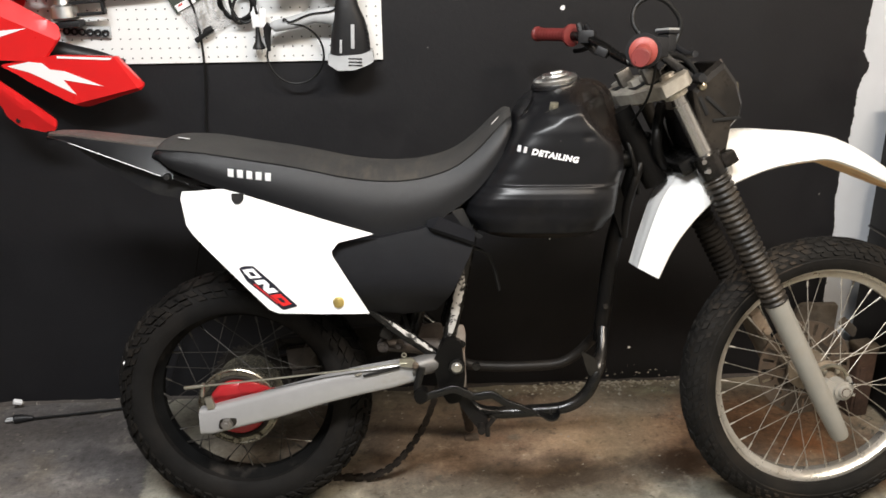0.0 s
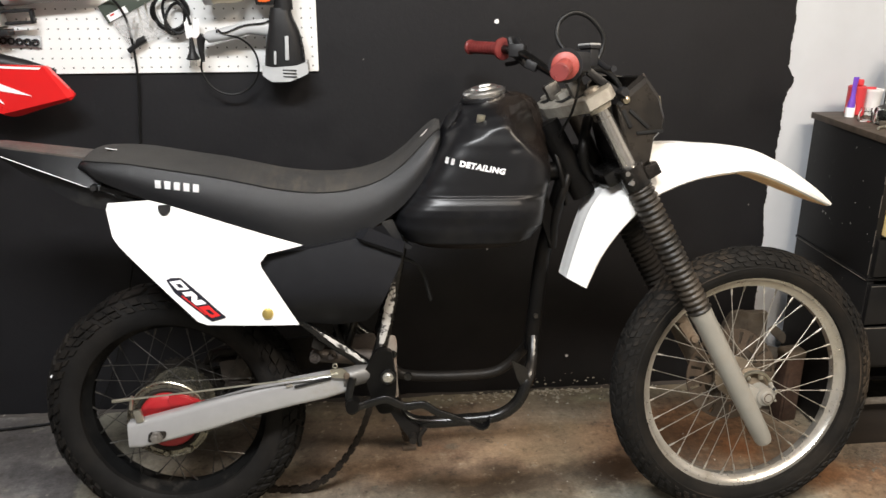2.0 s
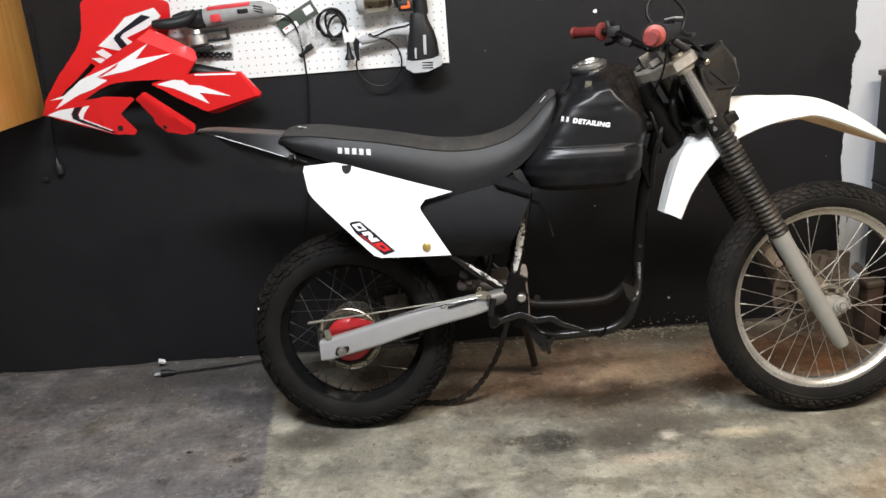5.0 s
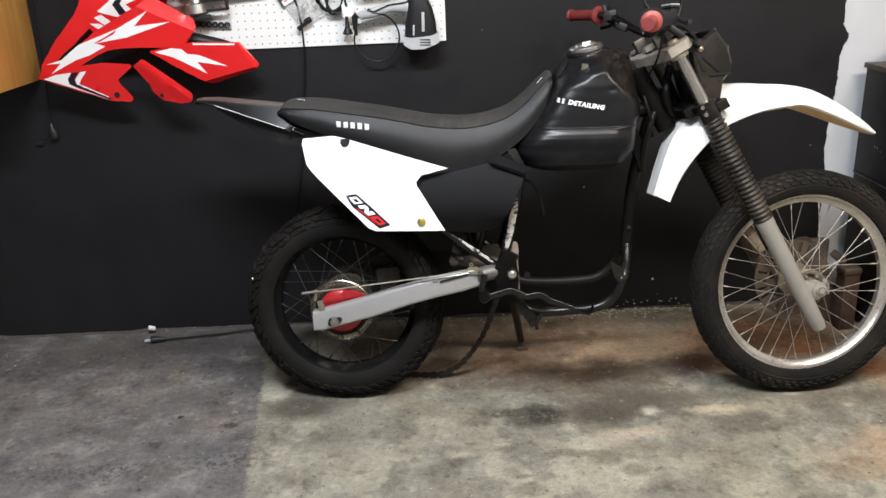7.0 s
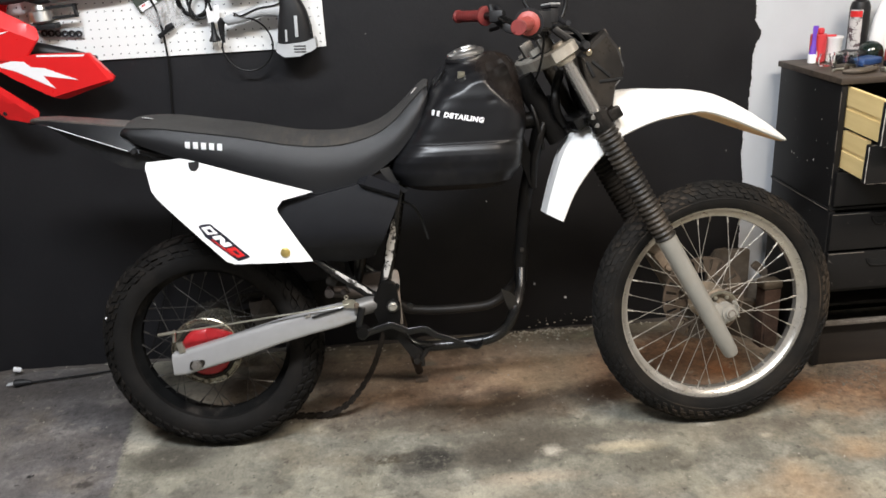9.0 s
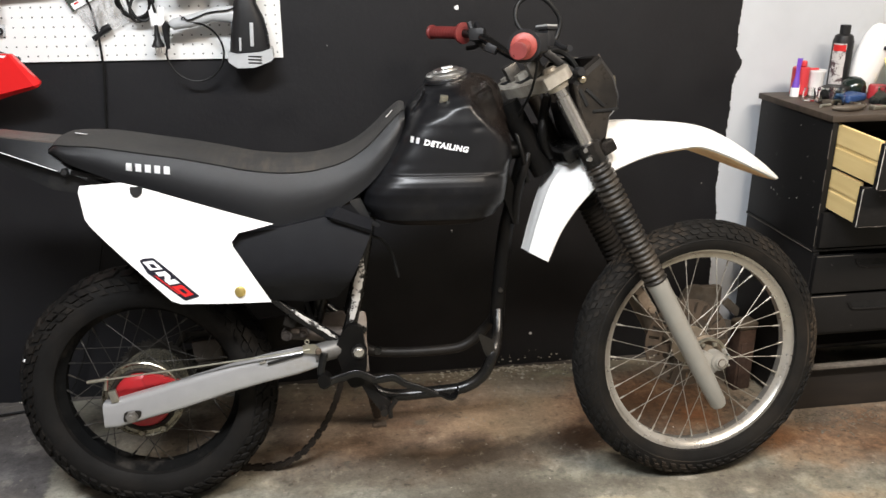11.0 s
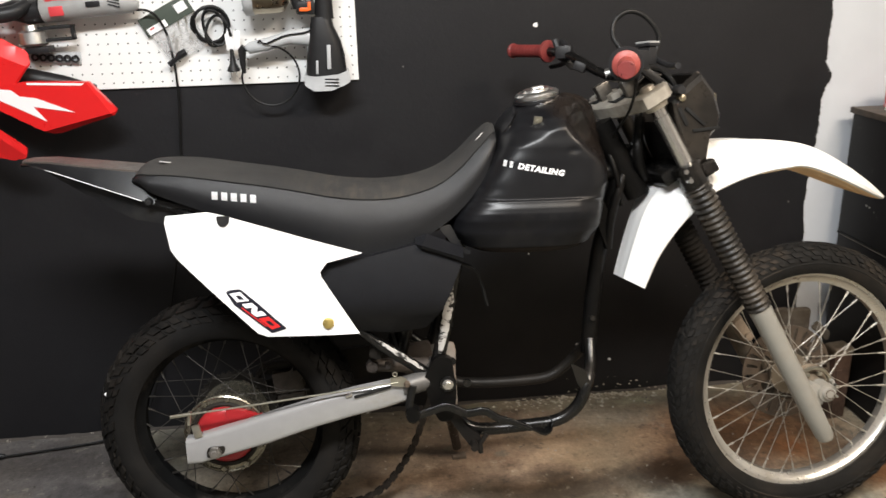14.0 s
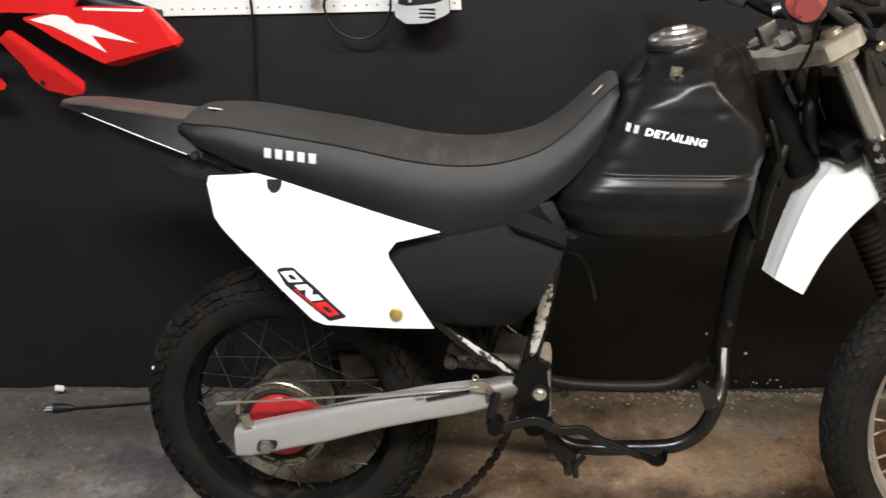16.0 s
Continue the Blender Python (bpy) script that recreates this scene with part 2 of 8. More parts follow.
    patch(-0.36, 2.02, 0.10, 0.12, (0.082, 0.075, 0.074), 0.6, 0.2)
    patch(-0.405, 2.235, 0.045, 0.020, (0.185, 0.172, 0.160), 0.6, 0.4, near)
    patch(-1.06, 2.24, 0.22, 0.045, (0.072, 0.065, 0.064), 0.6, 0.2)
    patch(-0.68, 1.97, 0.16, 0.07, (0.190, 0.176, 0.162), 0.45, 0.1)
    patch(-0.95, 1.86, 0.22, 0.08, (0.180, 0.165, 0.152), 0.45, 0.1)
    patch(-1.16, 2.05, 0.13, 0.05, (0.135, 0.100, 0.094), 0.5, 0.2)
    pits = n.mask(n.noise(55, 5, 0.6), 0.50, 0.56)
    patch(-0.35, 1.61, 0.165, 0.075, (0.048, 0.047, 0.052), 0.85, 0.3, near, pits)
    patch(-0.66, 1.58, 0.22, 0.060, (0.056, 0.053, 0.055), 0.75, 0.2, near, pits)
    patch(-1.02, 1.60, 0.28, 0.070, (0.060, 0.057, 0.058), 0.6, 0.2, near, pits)
    patch(-0.38, 1.66, 0.14, 0.06, (0.090, 0.086, 0.088), 0.6, 0.2)
    patch(-0.362, 1.790, 0.028, 0.022, (0.050, 0.044, 0.040), 0.9, 0.6, near)
    patch(-0.526, 1.854, 0.011, 0.010, (0.018, 0.017, 0.016), 0.95, 0.5, near)
    # drips
    for px, py, rx, ry in ((0.635, 1.564, 0.020, 0.018), (0.473, 1.598, 0.034, 0.022), (0.335, 1.542, 0.010, 0.008), (0.497, 1.465, 0.034, 0.010), (0.207, 1.561, 0.018, 0.013), (0.090, 1.690, 0.018, 0.011), (0.73, 1.52, 0.05, 0.03), (-0.02, 1.606, 0.016, 0.010), (0.475, 2.03, 0.012, 0.010), (0.60, 2.32, 0.03, 0.02), (0.70, 2.20, 0.025, 0.018), (0.55, 2.25, 0.02, 0.012), (0.50, 1.405, 0.045, 0.028), (0.80, 1.47, 0.04, 0.03), (0.70, 1.555, 0.06, 0.020), (0.36, 1.63, 0.02, 0.010), (0.06, 1.52, 0.02, 0.012), (0.25, 1.47, 0.014, 0.010)):
        patch(px, py, rx * 1.1, ry * 1.1, (0.115, 0.104, 0.080), 0.65, 0.55, near)
    # fine wear over all: dark pits, pale flecks, grain
    blot = n.noise(20, 10, 0.66)
    c = n.mix(n.math("MULTIPLY", n.mask(blot, 0.42, 0.35), 0.55), c, n.mix(0.7, c, (0.040, 0.034, 0.028)))
    c = n.mix(n.math("MULTIPLY", n.mask(blot, 0.59, 0.66), 0.42), c, n.mix(0.6, c, (0.38, 0.345, 0.28)))
    c = n.mix(n.math("MULTIPLY", n.mask(n.noise(36, 3, 0.5), 0.68, 0.70), 0.7), c, n.mix(0.75, c, (0.030, 0.027, 0.024)))
    c = n.mix(n.mask(n.noise(75, 2, 0.5), 0.752, 0.775), c, (0.52, 0.49, 0.43))
    c = n.mix(0.55, c, n.ramp(fine, [(0.32, (0.50, 0.49, 0.48)), (0.46, (0.92, 0.92, 0.92)), (0.56, (1.10, 1.10, 1.09)), (0.70, (1.55, 1.52, 1.46))]), "MULTIPLY")
    c = n.mix(0.5, c, n.ramp(grain, [(0.32, (0.72, 0.72, 0.72)), (0.50, (1.0, 1.0, 1.0)), (0.68, (1.25, 1.24, 1.22))]), "MULTIPLY")
    # crumbled pale mortar at the wall foot
    crust = n.math("ADD", near[1], n.math("MULTIPLY", n.math("SUBTRACT", blot, 0.5), 0.16))
    c = n.mix(n.math("MULTIPLY", n.mask(crust, 2.42, 2.47), n.mask(x, 0.2, 0.7)), c, n.mix(0.6, c, (0.30, 0.265, 0.195)))
    speck = n.math("ADD", n.math("MULTIPLY", n.mask(n.math("ABSOLUTE", n.math("SUBTRACT", x, 0.98), 0), 0.65, 0.2), n.mask(y, 2.25, 2.48)), n.math("MULTIPLY", n.math("SUBTRACT", fine, 0.5), 2.8))
    c = n.mix(n.mask(speck, 1.10, 1.20), c, (0.58, 0.54, 0.46))
    n.colour(c)
    n.rough(n.ramp(mid, [(0.3, (0.60,) * 3), (0.75, (0.85,) * 3)]))
    n.bsdf.inputs["Specular IOR Level"].default_value = 0.15
    n.bump(n.mix(0.5, blot, fine), 0.5, 0.006)
    return n.mat


def grain_wood(name, dark, light, rough=0.5, axis="z"):
    n = Nodes(name)
    st = {"z": (14, 14, 1.1), "x": (1.1, 14, 14), "y": (14, 1.1, 14)}[axis]
    f = n.noise(2.6, 7, 0.62, st)
    c = n.ramp(f, [(0.28, dark), (0.72, light)])
    c = n.mix(n.mask(n.noise(3.0, 3), 0.35, 0.8), c, n.mix(0.75, c, dark))
    n.colour(c)
    n.rough(rough)
    n.bump(f, 0.15, 0.002)
    return n.mat


def chipped(name, paint, under, level=0.56, rough=0.4):
    n = Nodes(name)
    n.bsdf.inputs["Specular IOR Level"].default_value = 0.2
    m = n.mask(n.noise(46, 8, 0.75), level, level + 0.03)
    n.colour(n.mix(m, paint, under))
    n.rough(rough)
    n.bump(m, 0.4, -0.001)
    return n.mat


def clear(name, tint, rough=0.05):
    n = Nodes(name)
    n.colour(tint)
    n.rough(rough)
    n.bsdf.inputs["Transmission Weight"].default_value = 1.0
    n.bsdf.inputs["IOR"].default_value = 1.2
    return n.mat


def tank_paint():
    """Satin black paint, clean on the sides, browned on the folded front for road dust and warm reflections, dull low
    down.
    """
    n = Nodes("satin_black_tank_paint")
    c = n.ramp(n.noise(14), [(0.3, (0.0052, 0.0053, 0.0062)), (0.7, (0.0075, 0.0076, 0.0088))])
    c = n.mix(n.mask(n.noise(5, 6, 0.7), 0.52, 0.78), c, (0.017, 0.016, 0.015))
    c = n.mix(n.mask(n.noise(90, 2, 0.4), 0.785, 0.80), c, (0.16, 0.15, 0.14))
    sep = n.add("ShaderNodeSeparateXYZ")
    n.link(n.where(), sep.inputs[0])
    x, z = sep.outputs[0], sep.outputs[2]
    ragged = n.math("MULTIPLY", n.math("SUBTRACT", n.noise(22, 6, 0.65), 0.5), 0.06)
    # brown paints the warm reflection on the front fold, with some dust
    brown = n.math("MULTIPLY", n.mask(n.math("ADD", n.math("ADD", x, n.math("MULTIPLY", z, 0.9)), ragged), 1.655, 1.70), n.mask(z, 0.86, 0.96))
    c = n.mix(n.math("MULTIPLY", brown, 0.38), c, (0.028, 0.018, 0.011))
    n.colour(c)
    # below the ledge, rougher and less specular to hold back floor reflections
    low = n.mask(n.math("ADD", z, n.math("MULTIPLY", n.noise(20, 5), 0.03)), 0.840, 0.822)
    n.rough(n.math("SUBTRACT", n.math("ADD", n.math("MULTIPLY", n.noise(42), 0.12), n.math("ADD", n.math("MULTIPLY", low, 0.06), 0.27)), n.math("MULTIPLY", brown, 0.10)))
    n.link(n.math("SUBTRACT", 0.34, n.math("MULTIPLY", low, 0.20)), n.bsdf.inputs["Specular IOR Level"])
    n.bump(n.noise(9, 3), 0.05, 0.01)
    return n.mat


def film_plastic():
    n = Nodes("crumpled_clear_film")
    n.colour(n.ramp(n.noise(60, 4), [(0.35, (0.55, 0.55, 0.55)), (0.65, (0.92, 0.92, 0.92))]))
    n.rough(0.15)
    n.bsdf.inputs["Alpha"].default_value = 0.32
    n.bump(n.noise(70, 3), 0.8, 0.004)
    return n.mat


def seat_fabric():
    n = Nodes("seat_grip_fabric")
    c = n.ramp(n.noise(5, 6, 0.7), [(0.35, (0.017, 0.0165, 0.0165)), (0.75, (0.036, 0.034, 0.031))])
    sep = n.add("ShaderNodeSeparateXYZ")
    n.link(n.where(), sep.inputs[0])
    rub = n.math("MULTIPLY", n.mask(n.math("ABSOLUTE", n.math("SUBTRACT", sep.outputs[0], 0.34), 0), 0.24, 0.05), n.mask(n.noise(26, 5, 0.7, (2.4, 0.4, 1)), 0.45, 0.75))
    c = n.mix(n.math("MULTIPLY", rub, 0.55), c, (0.085, 0.068, 0.05))
    n.colour(c)
    n.rough(0.85)
    n.bump(n.noise(420, 2), 0.5, 0.002)
    return n.mat


M = {
    "wall": wall_paint(),
    "grey_wall": plain("grey_wall_paint", (0.56, 0.585, 0.625), 0.6, vary=0.06, scale=3, dirt=(0.47, 0.48, 0.50), dirt_amount=0.2, bump=0.15),
    "room": plain("room_paint", (0.50, 0.49, 0.48), 0.7, vary=0.08, scale=2),
    "ceiling": plain("ceiling_paint", (0.78, 0.77, 0.75), 0.8, vary=0.05, scale=2),
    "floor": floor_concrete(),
    "concrete": plain("rough_concrete", (0.19, 0.172, 0.145), 0.85, vary=0.35, scale=30, bump=0.6),
    "foot_crust": chipped("dirty_mortar_edge", (0.075, 0.066, 0.060), (0.42, 0.39, 0.33), 0.60, 0.85),
    "white": plain("white_plastic", (0.87, 0.87, 0.87), 0.28, vary=0.0, scale=5, bump=0.0),
    "fender_white": plain("white_fender_plastic", (0.80, 0.80, 0.79), 0.3, vary=0.03, scale=6, dirt=(0.70, 0.69, 0.68), dirt_amount=0.1, bump=0.0),
    # tan stands for light passing through the white mudguard plastic
    "lit_tan": plain("lit_through_plastic", (0.93, 0.67, 0.40), 0.6, vary=0.12, scale=14),
    "black_plastic": plain("black_moulded_plastic", (0.011, 0.011, 0.012), 0.42, vary=0.12, scale=40, dirt=(0.035, 0.033, 0.03), bump=0.12),
    "panel_black": plain("textured_black_panel", (0.0074, 0.0077, 0.0094), 0.46, vary=0.1, scale=40, bump=0.25, spec=0.20),
    "mask_black": plain("dusty_black_plastic", (0.0130, 0.0115, 0.0102), 0.30, vary=0.2, scale=20, dirt=(0.034, 0.028, 0.022), dirt_amount=0.4),
    "dust_top": plain("scratched_dusty_plastic", (0.060, 0.052, 0.047), 0.5, vary=0.25, scale=30, dirt=(0.11, 0.085, 0.07), dirt_amount=0.4),
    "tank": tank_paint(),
    "vinyl": plain("black_seat_vinyl", (0.0104, 0.0106, 0.0118), 0.42, vary=0.08, scale=120, bump=0.3, spec=0.38),
    "seat_top": seat_fabric(),
    "rubber": plain("tyre_rubber", (0.0088, 0.0083, 0.0080), 0.72, spec=0.12, vary=0.2, scale=16, dirt=(0.018, 0.0155, 0.0135), dirt_amount=0.4, bump=0.2),
    "tread": plain("worn_tread_rubber", (0.0085, 0.0079, 0.0074), 0.70, spec=0.10, vary=0.3, scale=20, dirt=(0.026, 0.021, 0.017), dirt_amount=0.35, bump=0.2),
    "front_tread": plain("dusty_tread_rubber", (0.0098, 0.0094, 0.0090), 0.75, vary=0.3, scale=14, dirt=(0.060, 0.044, 0.030), dirt_amount=0.36, bump=0.2, spec=0.16),
    "front_rubber": plain("dusty_sidewall_rubber", (0.0085, 0.0080, 0.0074), 0.75, spec=0.12, vary=0.25, scale=12, dirt=(0.024, 0.0195, 0.0155), dirt_amount=0.4, bump=0.2),
    "nut_grey": plain("worn_steel_nut", (0.30, 0.285, 0.265), 0.36, metal=0.8, vary=0.25, scale=60, dirt=(0.09, 0.07, 0.055), dirt_amount=0.4),
    "nut_dark": plain("grimy_steel_nut", (0.17, 0.16, 0.145), 0.42, metal=0.8, vary=0.3, scale=60, dirt=(0.05, 0.042, 0.033), dirt_amount=0.5),
    "boot": plain("dusty_rubber_boot", (0.0125, 0.0115, 0.0105), 0.40, vary=0.2, scale=25, dirt=(0.075, 0.060, 0.045), dirt_amount=0.42, spec=0.3),
    "alloy": plain("brushed_aluminium", (0.74, 0.735, 0.72), 0.33, metal=1.0, vary=0.08, scale=30, dirt=(0.42, 0.40, 0.37), dirt_amount=0.2),
    "arm": plain("silver_swingarm_paint", (0.37, 0.37, 0.375), 0.20, metal=0.35, vary=0.04, scale=25, dirt=(0.31, 0.29, 0.26), dirt_amount=0.06, coat=0.7, bump=0.0),
    "fork_paint": plain("grey_fork_paint", (0.262, 0.254, 0.228), 0.42, metal=0.15, vary=0.06, scale=20, dirt=(0.27, 0.24, 0.2), dirt_amount=0.25),
    "cast_alloy": plain("weathered_cast_alloy", (0.42, 0.395, 0.345), 0.36, metal=0.25, vary=0.15, scale=26, dirt=(0.16, 0.125, 0.09), dirt_amount=0.45, bump=0.15),
    "tube_steel": plain("dull_fork_tube", (0.60, 0.585, 0.56), 0.24, metal=0.95, vary=0.08, scale=40),
    "chrome": plain("bright_metal", (0.78, 0.77, 0.75), 0.16, metal=1.0, vary=0.06, scale=40),
    "zinc": plain("zinc_plated_steel", (0.47, 0.45, 0.38), 0.34, metal=0.9, vary=0.15, scale=40, dirt=(0.3, 0.27, 0.2)),
    "rim": plain("aged_alloy_rim", (0.60, 0.575, 0.53), 0.30, metal=0.85, vary=0.1, scale=24, dirt=(0.36, 0.32, 0.26), dirt_amount=0.3),
    "black_rim": plain("black_painted_rim", (0.0055, 0.0055, 0.0055), 0.8, spec=0.04, vary=0.2, scale=24, dirt=(0.05, 0.045, 0.04)),
    "hub": plain("dusty_brown_alloy", (0.20, 0.165, 0.125), 0.5, metal=0.6, vary=0.25, scale=30),
    "worn_edge": plain("worn_pale_edge", (0.115, 0.102, 0.088), 0.7, vary=0.35, scale=60),
    "nick": plain("bared_pale_filler", (0.42, 0.40, 0.37), 0.8, vary=0.3, scale=60),
    "worn_label": chipped("worn_paper_label", (0.55, 0.53, 0.52), (0.10, 0.07, 0.075), 0.52, 0.6),
    "spoke": plain("steel_spoke", (0.40, 0.375, 0.33), 0.5, metal=0.7, vary=0.15, scale=30),
    # rear spokes, a darker steel than the front set
    "dark_spoke": plain("dark_steel_spoke", (0.075, 0.070, 0.064), 0.45, metal=0.8, vary=0.2, scale=30),
    "frame": plain("gloss_black_frame", (0.0042, 0.0041, 0.0040), 0.25, vary=0.2, scale=30, dirt=(0.022, 0.018, 0.015), dirt_amount=0.2, spec=0.42),
    "frame_dusty": plain("dusty_black_frame", (0.0065, 0.0058, 0.0053), 0.5, vary=0.3, scale=24, dirt=(0.019, 0.0155, 0.0125), dirt_amount=0.45, spec=0.2),
    "frame_dull": plain("dull_black_frame", (0.0042, 0.0040, 0.0039), 0.36, vary=0.2, scale=30, dirt=(0.010, 0.0085, 0.007), dirt_amount=0.3, spec=0.12),
    "bared": chipped("scraped_bare_primer", (0.014, 0.013, 0.012), (0.40, 0.385, 0.365), 0.455, 0.6),
    "pivot_cast": plain("dull_pivot_casting", (0.12, 0.118, 0.115), 0.45, metal=0.4, vary=0.15, scale=30, dirt=(0.08, 0.06, 0.045), dirt_amount=0.4),
    "mount_metal": plain("dusty_mount_metal", (0.20, 0.172, 0.145), 0.65, metal=0.1, vary=0.25, scale=40, dirt=(0.17, 0.10, 0.065), dirt_amount=0.3),
    "link_grey": plain("grimy_linkage_alloy", (0.075, 0.062, 0.054), 0.6, metal=0.2, vary=0.3, scale=30, dirt=(0.05, 0.036, 0.026), dirt_amount=0.5),
    "shaving": plain("dusty_wood_shavings", (0.135, 0.117, 0.090), 0.85, vary=0.5, scale=60),
    "caliper": plain("pale_dusty_caliper", (0.27, 0.215, 0.165), 0.6, metal=0.1, vary=0.25, scale=40, dirt=(0.12, 0.085, 0.058), dirt_amount=0.5),
    "rust_block": plain("dark_rusted_iron", (0.058, 0.032, 0.021), 0.8, vary=0.4, scale=26, dirt=(0.030, 0.020, 0.014), dirt_amount=0.5, bump=0.3),
    "crumb": plain("pale_mortar_crumb", (0.46, 0.43, 0.36), 0.9, vary=0.35, scale=60, bump=0.2),
    "chain": plain("grimy_chain_steel", (0.020, 0.016, 0.013), 0.6, metal=0.0, vary=0.3, scale=40, spec=0.12),
    # dark oily metal; also paints shade on the far fork tube and drum recess
    "oily_shaded": plain("oily_shaded_steel", (0.018, 0.0155, 0.013), 0.6, metal=0.1, spec=0.2, vary=0.3, scale=30),
    "rusty": plain("rusty_steel", (0.10, 0.075, 0.055), 0.7, metal=0.3, vary=0.4, scale=30),
    "dirty_metal": plain("dirty_cast_metal", (0.125, 0.106, 0.086), 0.6, metal=0.4, vary=0.3, scale=30, dirt=(0.10, 0.075, 0.05), dirt_amount=0.6, bump=0.3),
    "red_part": plain("red_painted_drum", (0.31, 0.012, 0.016), 0.38, vary=0.12, scale=16, dirt=(0.25, 0.02, 0.02)),
    "red": plain("red_fairing_plastic", (0.68, 0.013, 0.014), 0.32, vary=0.05, scale=6, bump=0.0, coat=0.3),
    "decal": plain("white_decal", (0.88, 0.88, 0.89), 0.35, vary=0.02, scale=8, bump=0.0),
    "drum": plain("aged_plated_drum", (0.21, 0.195, 0.155), 0.26, metal=0.85, vary=0.2, scale=30, dirt=(0.10, 0.082, 0.058), dirt_amount=0.35),
    "cap_metal": plain("satin_chrome_cap", (0.86, 0.85, 0.83), 0.30, metal=1.0, vary=0.1, scale=40),
    "decal_dark": plain("navy_decal", (0.014, 0.014, 0.022), 0.4, bump=0.0),
    "decal_red": plain("red_decal", (0.62, 0.02, 0.02), 0.4, vary=0.05, bump=0.0),
    "grip": plain("faded_red_grip", (0.165, 0.024, 0.022), 0.5, vary=0.15, scale=30, dirt=(0.12, 0.025, 0.022)),
    "brown_disc": plain("brown_filmed_disc", (0.082, 0.060, 0.043), 0.6, metal=0.4, vary=0.3, scale=24),
    # lighter red for the lit sleeve of the near grip
    "grip_lit": plain("lit_red_grip", (0.27, 0.050, 0.040), 0.5, vary=0.12, scale=30),
    "peg": plain("white_pegboard", (0.84, 0.84, 0.83), 0.5, vary=0.03, scale=4, bump=0.03),
    "hole": plain("dark_hole", (0.05, 0.05, 0.05), 0.9, vary=0.1),
    "wood": grain_wood("honey_varnished_wood", (0.38, 0.17, 0.038), (0.62, 0.33, 0.085), 0.32),
    "pine": grain_wood("raw_drawer_wood", (0.74, 0.54, 0.23), (0.92, 0.72, 0.35), 0.6, "y"),
    "cab_black": chipped("scuffed_black_paint", (0.0110, 0.0104, 0.0104), (0.20, 0.185, 0.17), 0.655, 0.5),
    # darker brown board for the plinth and bottom shelf
    "cab_dark": grain_wood("dark_brown_board", (0.007, 0.0052, 0.004), (0.026, 0.0185, 0.013), 0.75, "x"),
    "cab_brown": grain_wood("old_brown_board", (0.034, 0.025, 0.018), (0.092, 0.067, 0.048), 0.6, "x"),
    "tool_grey": plain("grey_tool_plastic", (0.30, 0.30, 0.295), 0.45, vary=0.08, scale=30),
    "light_grey": plain("light_grey_tool_plastic", (0.46, 0.475, 0.49), 0.45, vary=0.06, scale=30),
    "tool_black": plain("black_tool_plastic", (0.014, 0.014, 0.015), 0.45, vary=0.1, scale=40, spec=0.3),
    "tool_red": plain("red_tool_plastic", (0.62, 0.05, 0.06), 0.4, vary=0.06),
    "orange": plain("orange_trigger_plastic", (0.85, 0.14, 0.02), 0.4, vary=0.06),
    "brass": plain("brassy_metal", (0.52, 0.46, 0.35), 0.3, metal=1.0, vary=0.1, scale=12),
    "gold": plain("yellow_zinc", (0.62, 0.47, 0.16), 0.3, metal=0.8, vary=0.12, scale=30),
    "cable": plain("black_cable", (0.008, 0.008, 0.008), 0.45, vary=0.1, bump=0.0, spec=0.25),
    "card": plain("dark_green_card", (0.055, 0.07, 0.055), 0.6, vary=0.1),
    "bag": film_plastic(),
    "clear": clear("clear_bottle_plastic", (0.9, 0.92, 0.9), 0.08),
    "bottle_green": plain("dark_green_gloss", (0.010, 0.018, 0.014), 0.12, vary=0.1, bump=0.0, spec=0.6),
    "purple": plain("purple_plastic", (0.16, 0.06, 0.5), 0.4),
    "paper": plain("yellow_paper", (0.80, 0.68, 0.27), 0.7, vary=0.05),
    "blue": plain("blue_plastic", (0.03, 0.07, 0.2), 0.4),
    "oil": plain("yellow_oil", (0.55, 0.42, 0.04), 0.3),
    # near-black for pad and seam; stands for shade in slots, holes and recesses
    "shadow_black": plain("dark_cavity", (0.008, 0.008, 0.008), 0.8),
}
glow = Nodes("lit_tube")
glow.bsdf.inputs["Emission Color"].default_value = (1.0, 0.96, 0.9, 1)
glow.bsdf.inputs["Emission Strength"].default_value = 6.0
M["glow"] = glow.mat


# ---- shape helpers ----
def finish(bm, smooth=40):
    bmesh.ops.recalc_face_normals(bm, faces=bm.faces)
    if smooth:
        for f in bm.faces:
            f.smooth = True
        lim = radians(smooth)
        for e in bm.edges:
            e.smooth = len(e.link_faces) == 2 and e.calc_face_angle(0) < lim
    return bm


def mesh_of(name, bm, material, smooth=40):
    finish(bm, smooth)
    data = bpy.data.meshes.new(name)
    bm.to_mesh(data)
    bm.free()
    data.materials.append(M[material])
    return data


def part(name, bm, material, parent=None, label="", m=None, smooth=40):
    """One mesh object from a bmesh, under its thing or part."""
    ob = new(name, mesh_of(name, bm, material, smooth) if isinstance(bm, bmesh.types.BMesh) else bm)
    if m is not None:
        ob.matrix_basis = m
    ob.parent = parent
    if label:
        ob["label"] = label
    return ob


def thing(name, m, label, category, group="", kind=""):
    ob = new(name)
    ob.empty_display_size = 0.05
    ob.matrix_basis = m
    return tagged(ob, label, category, group, kind)


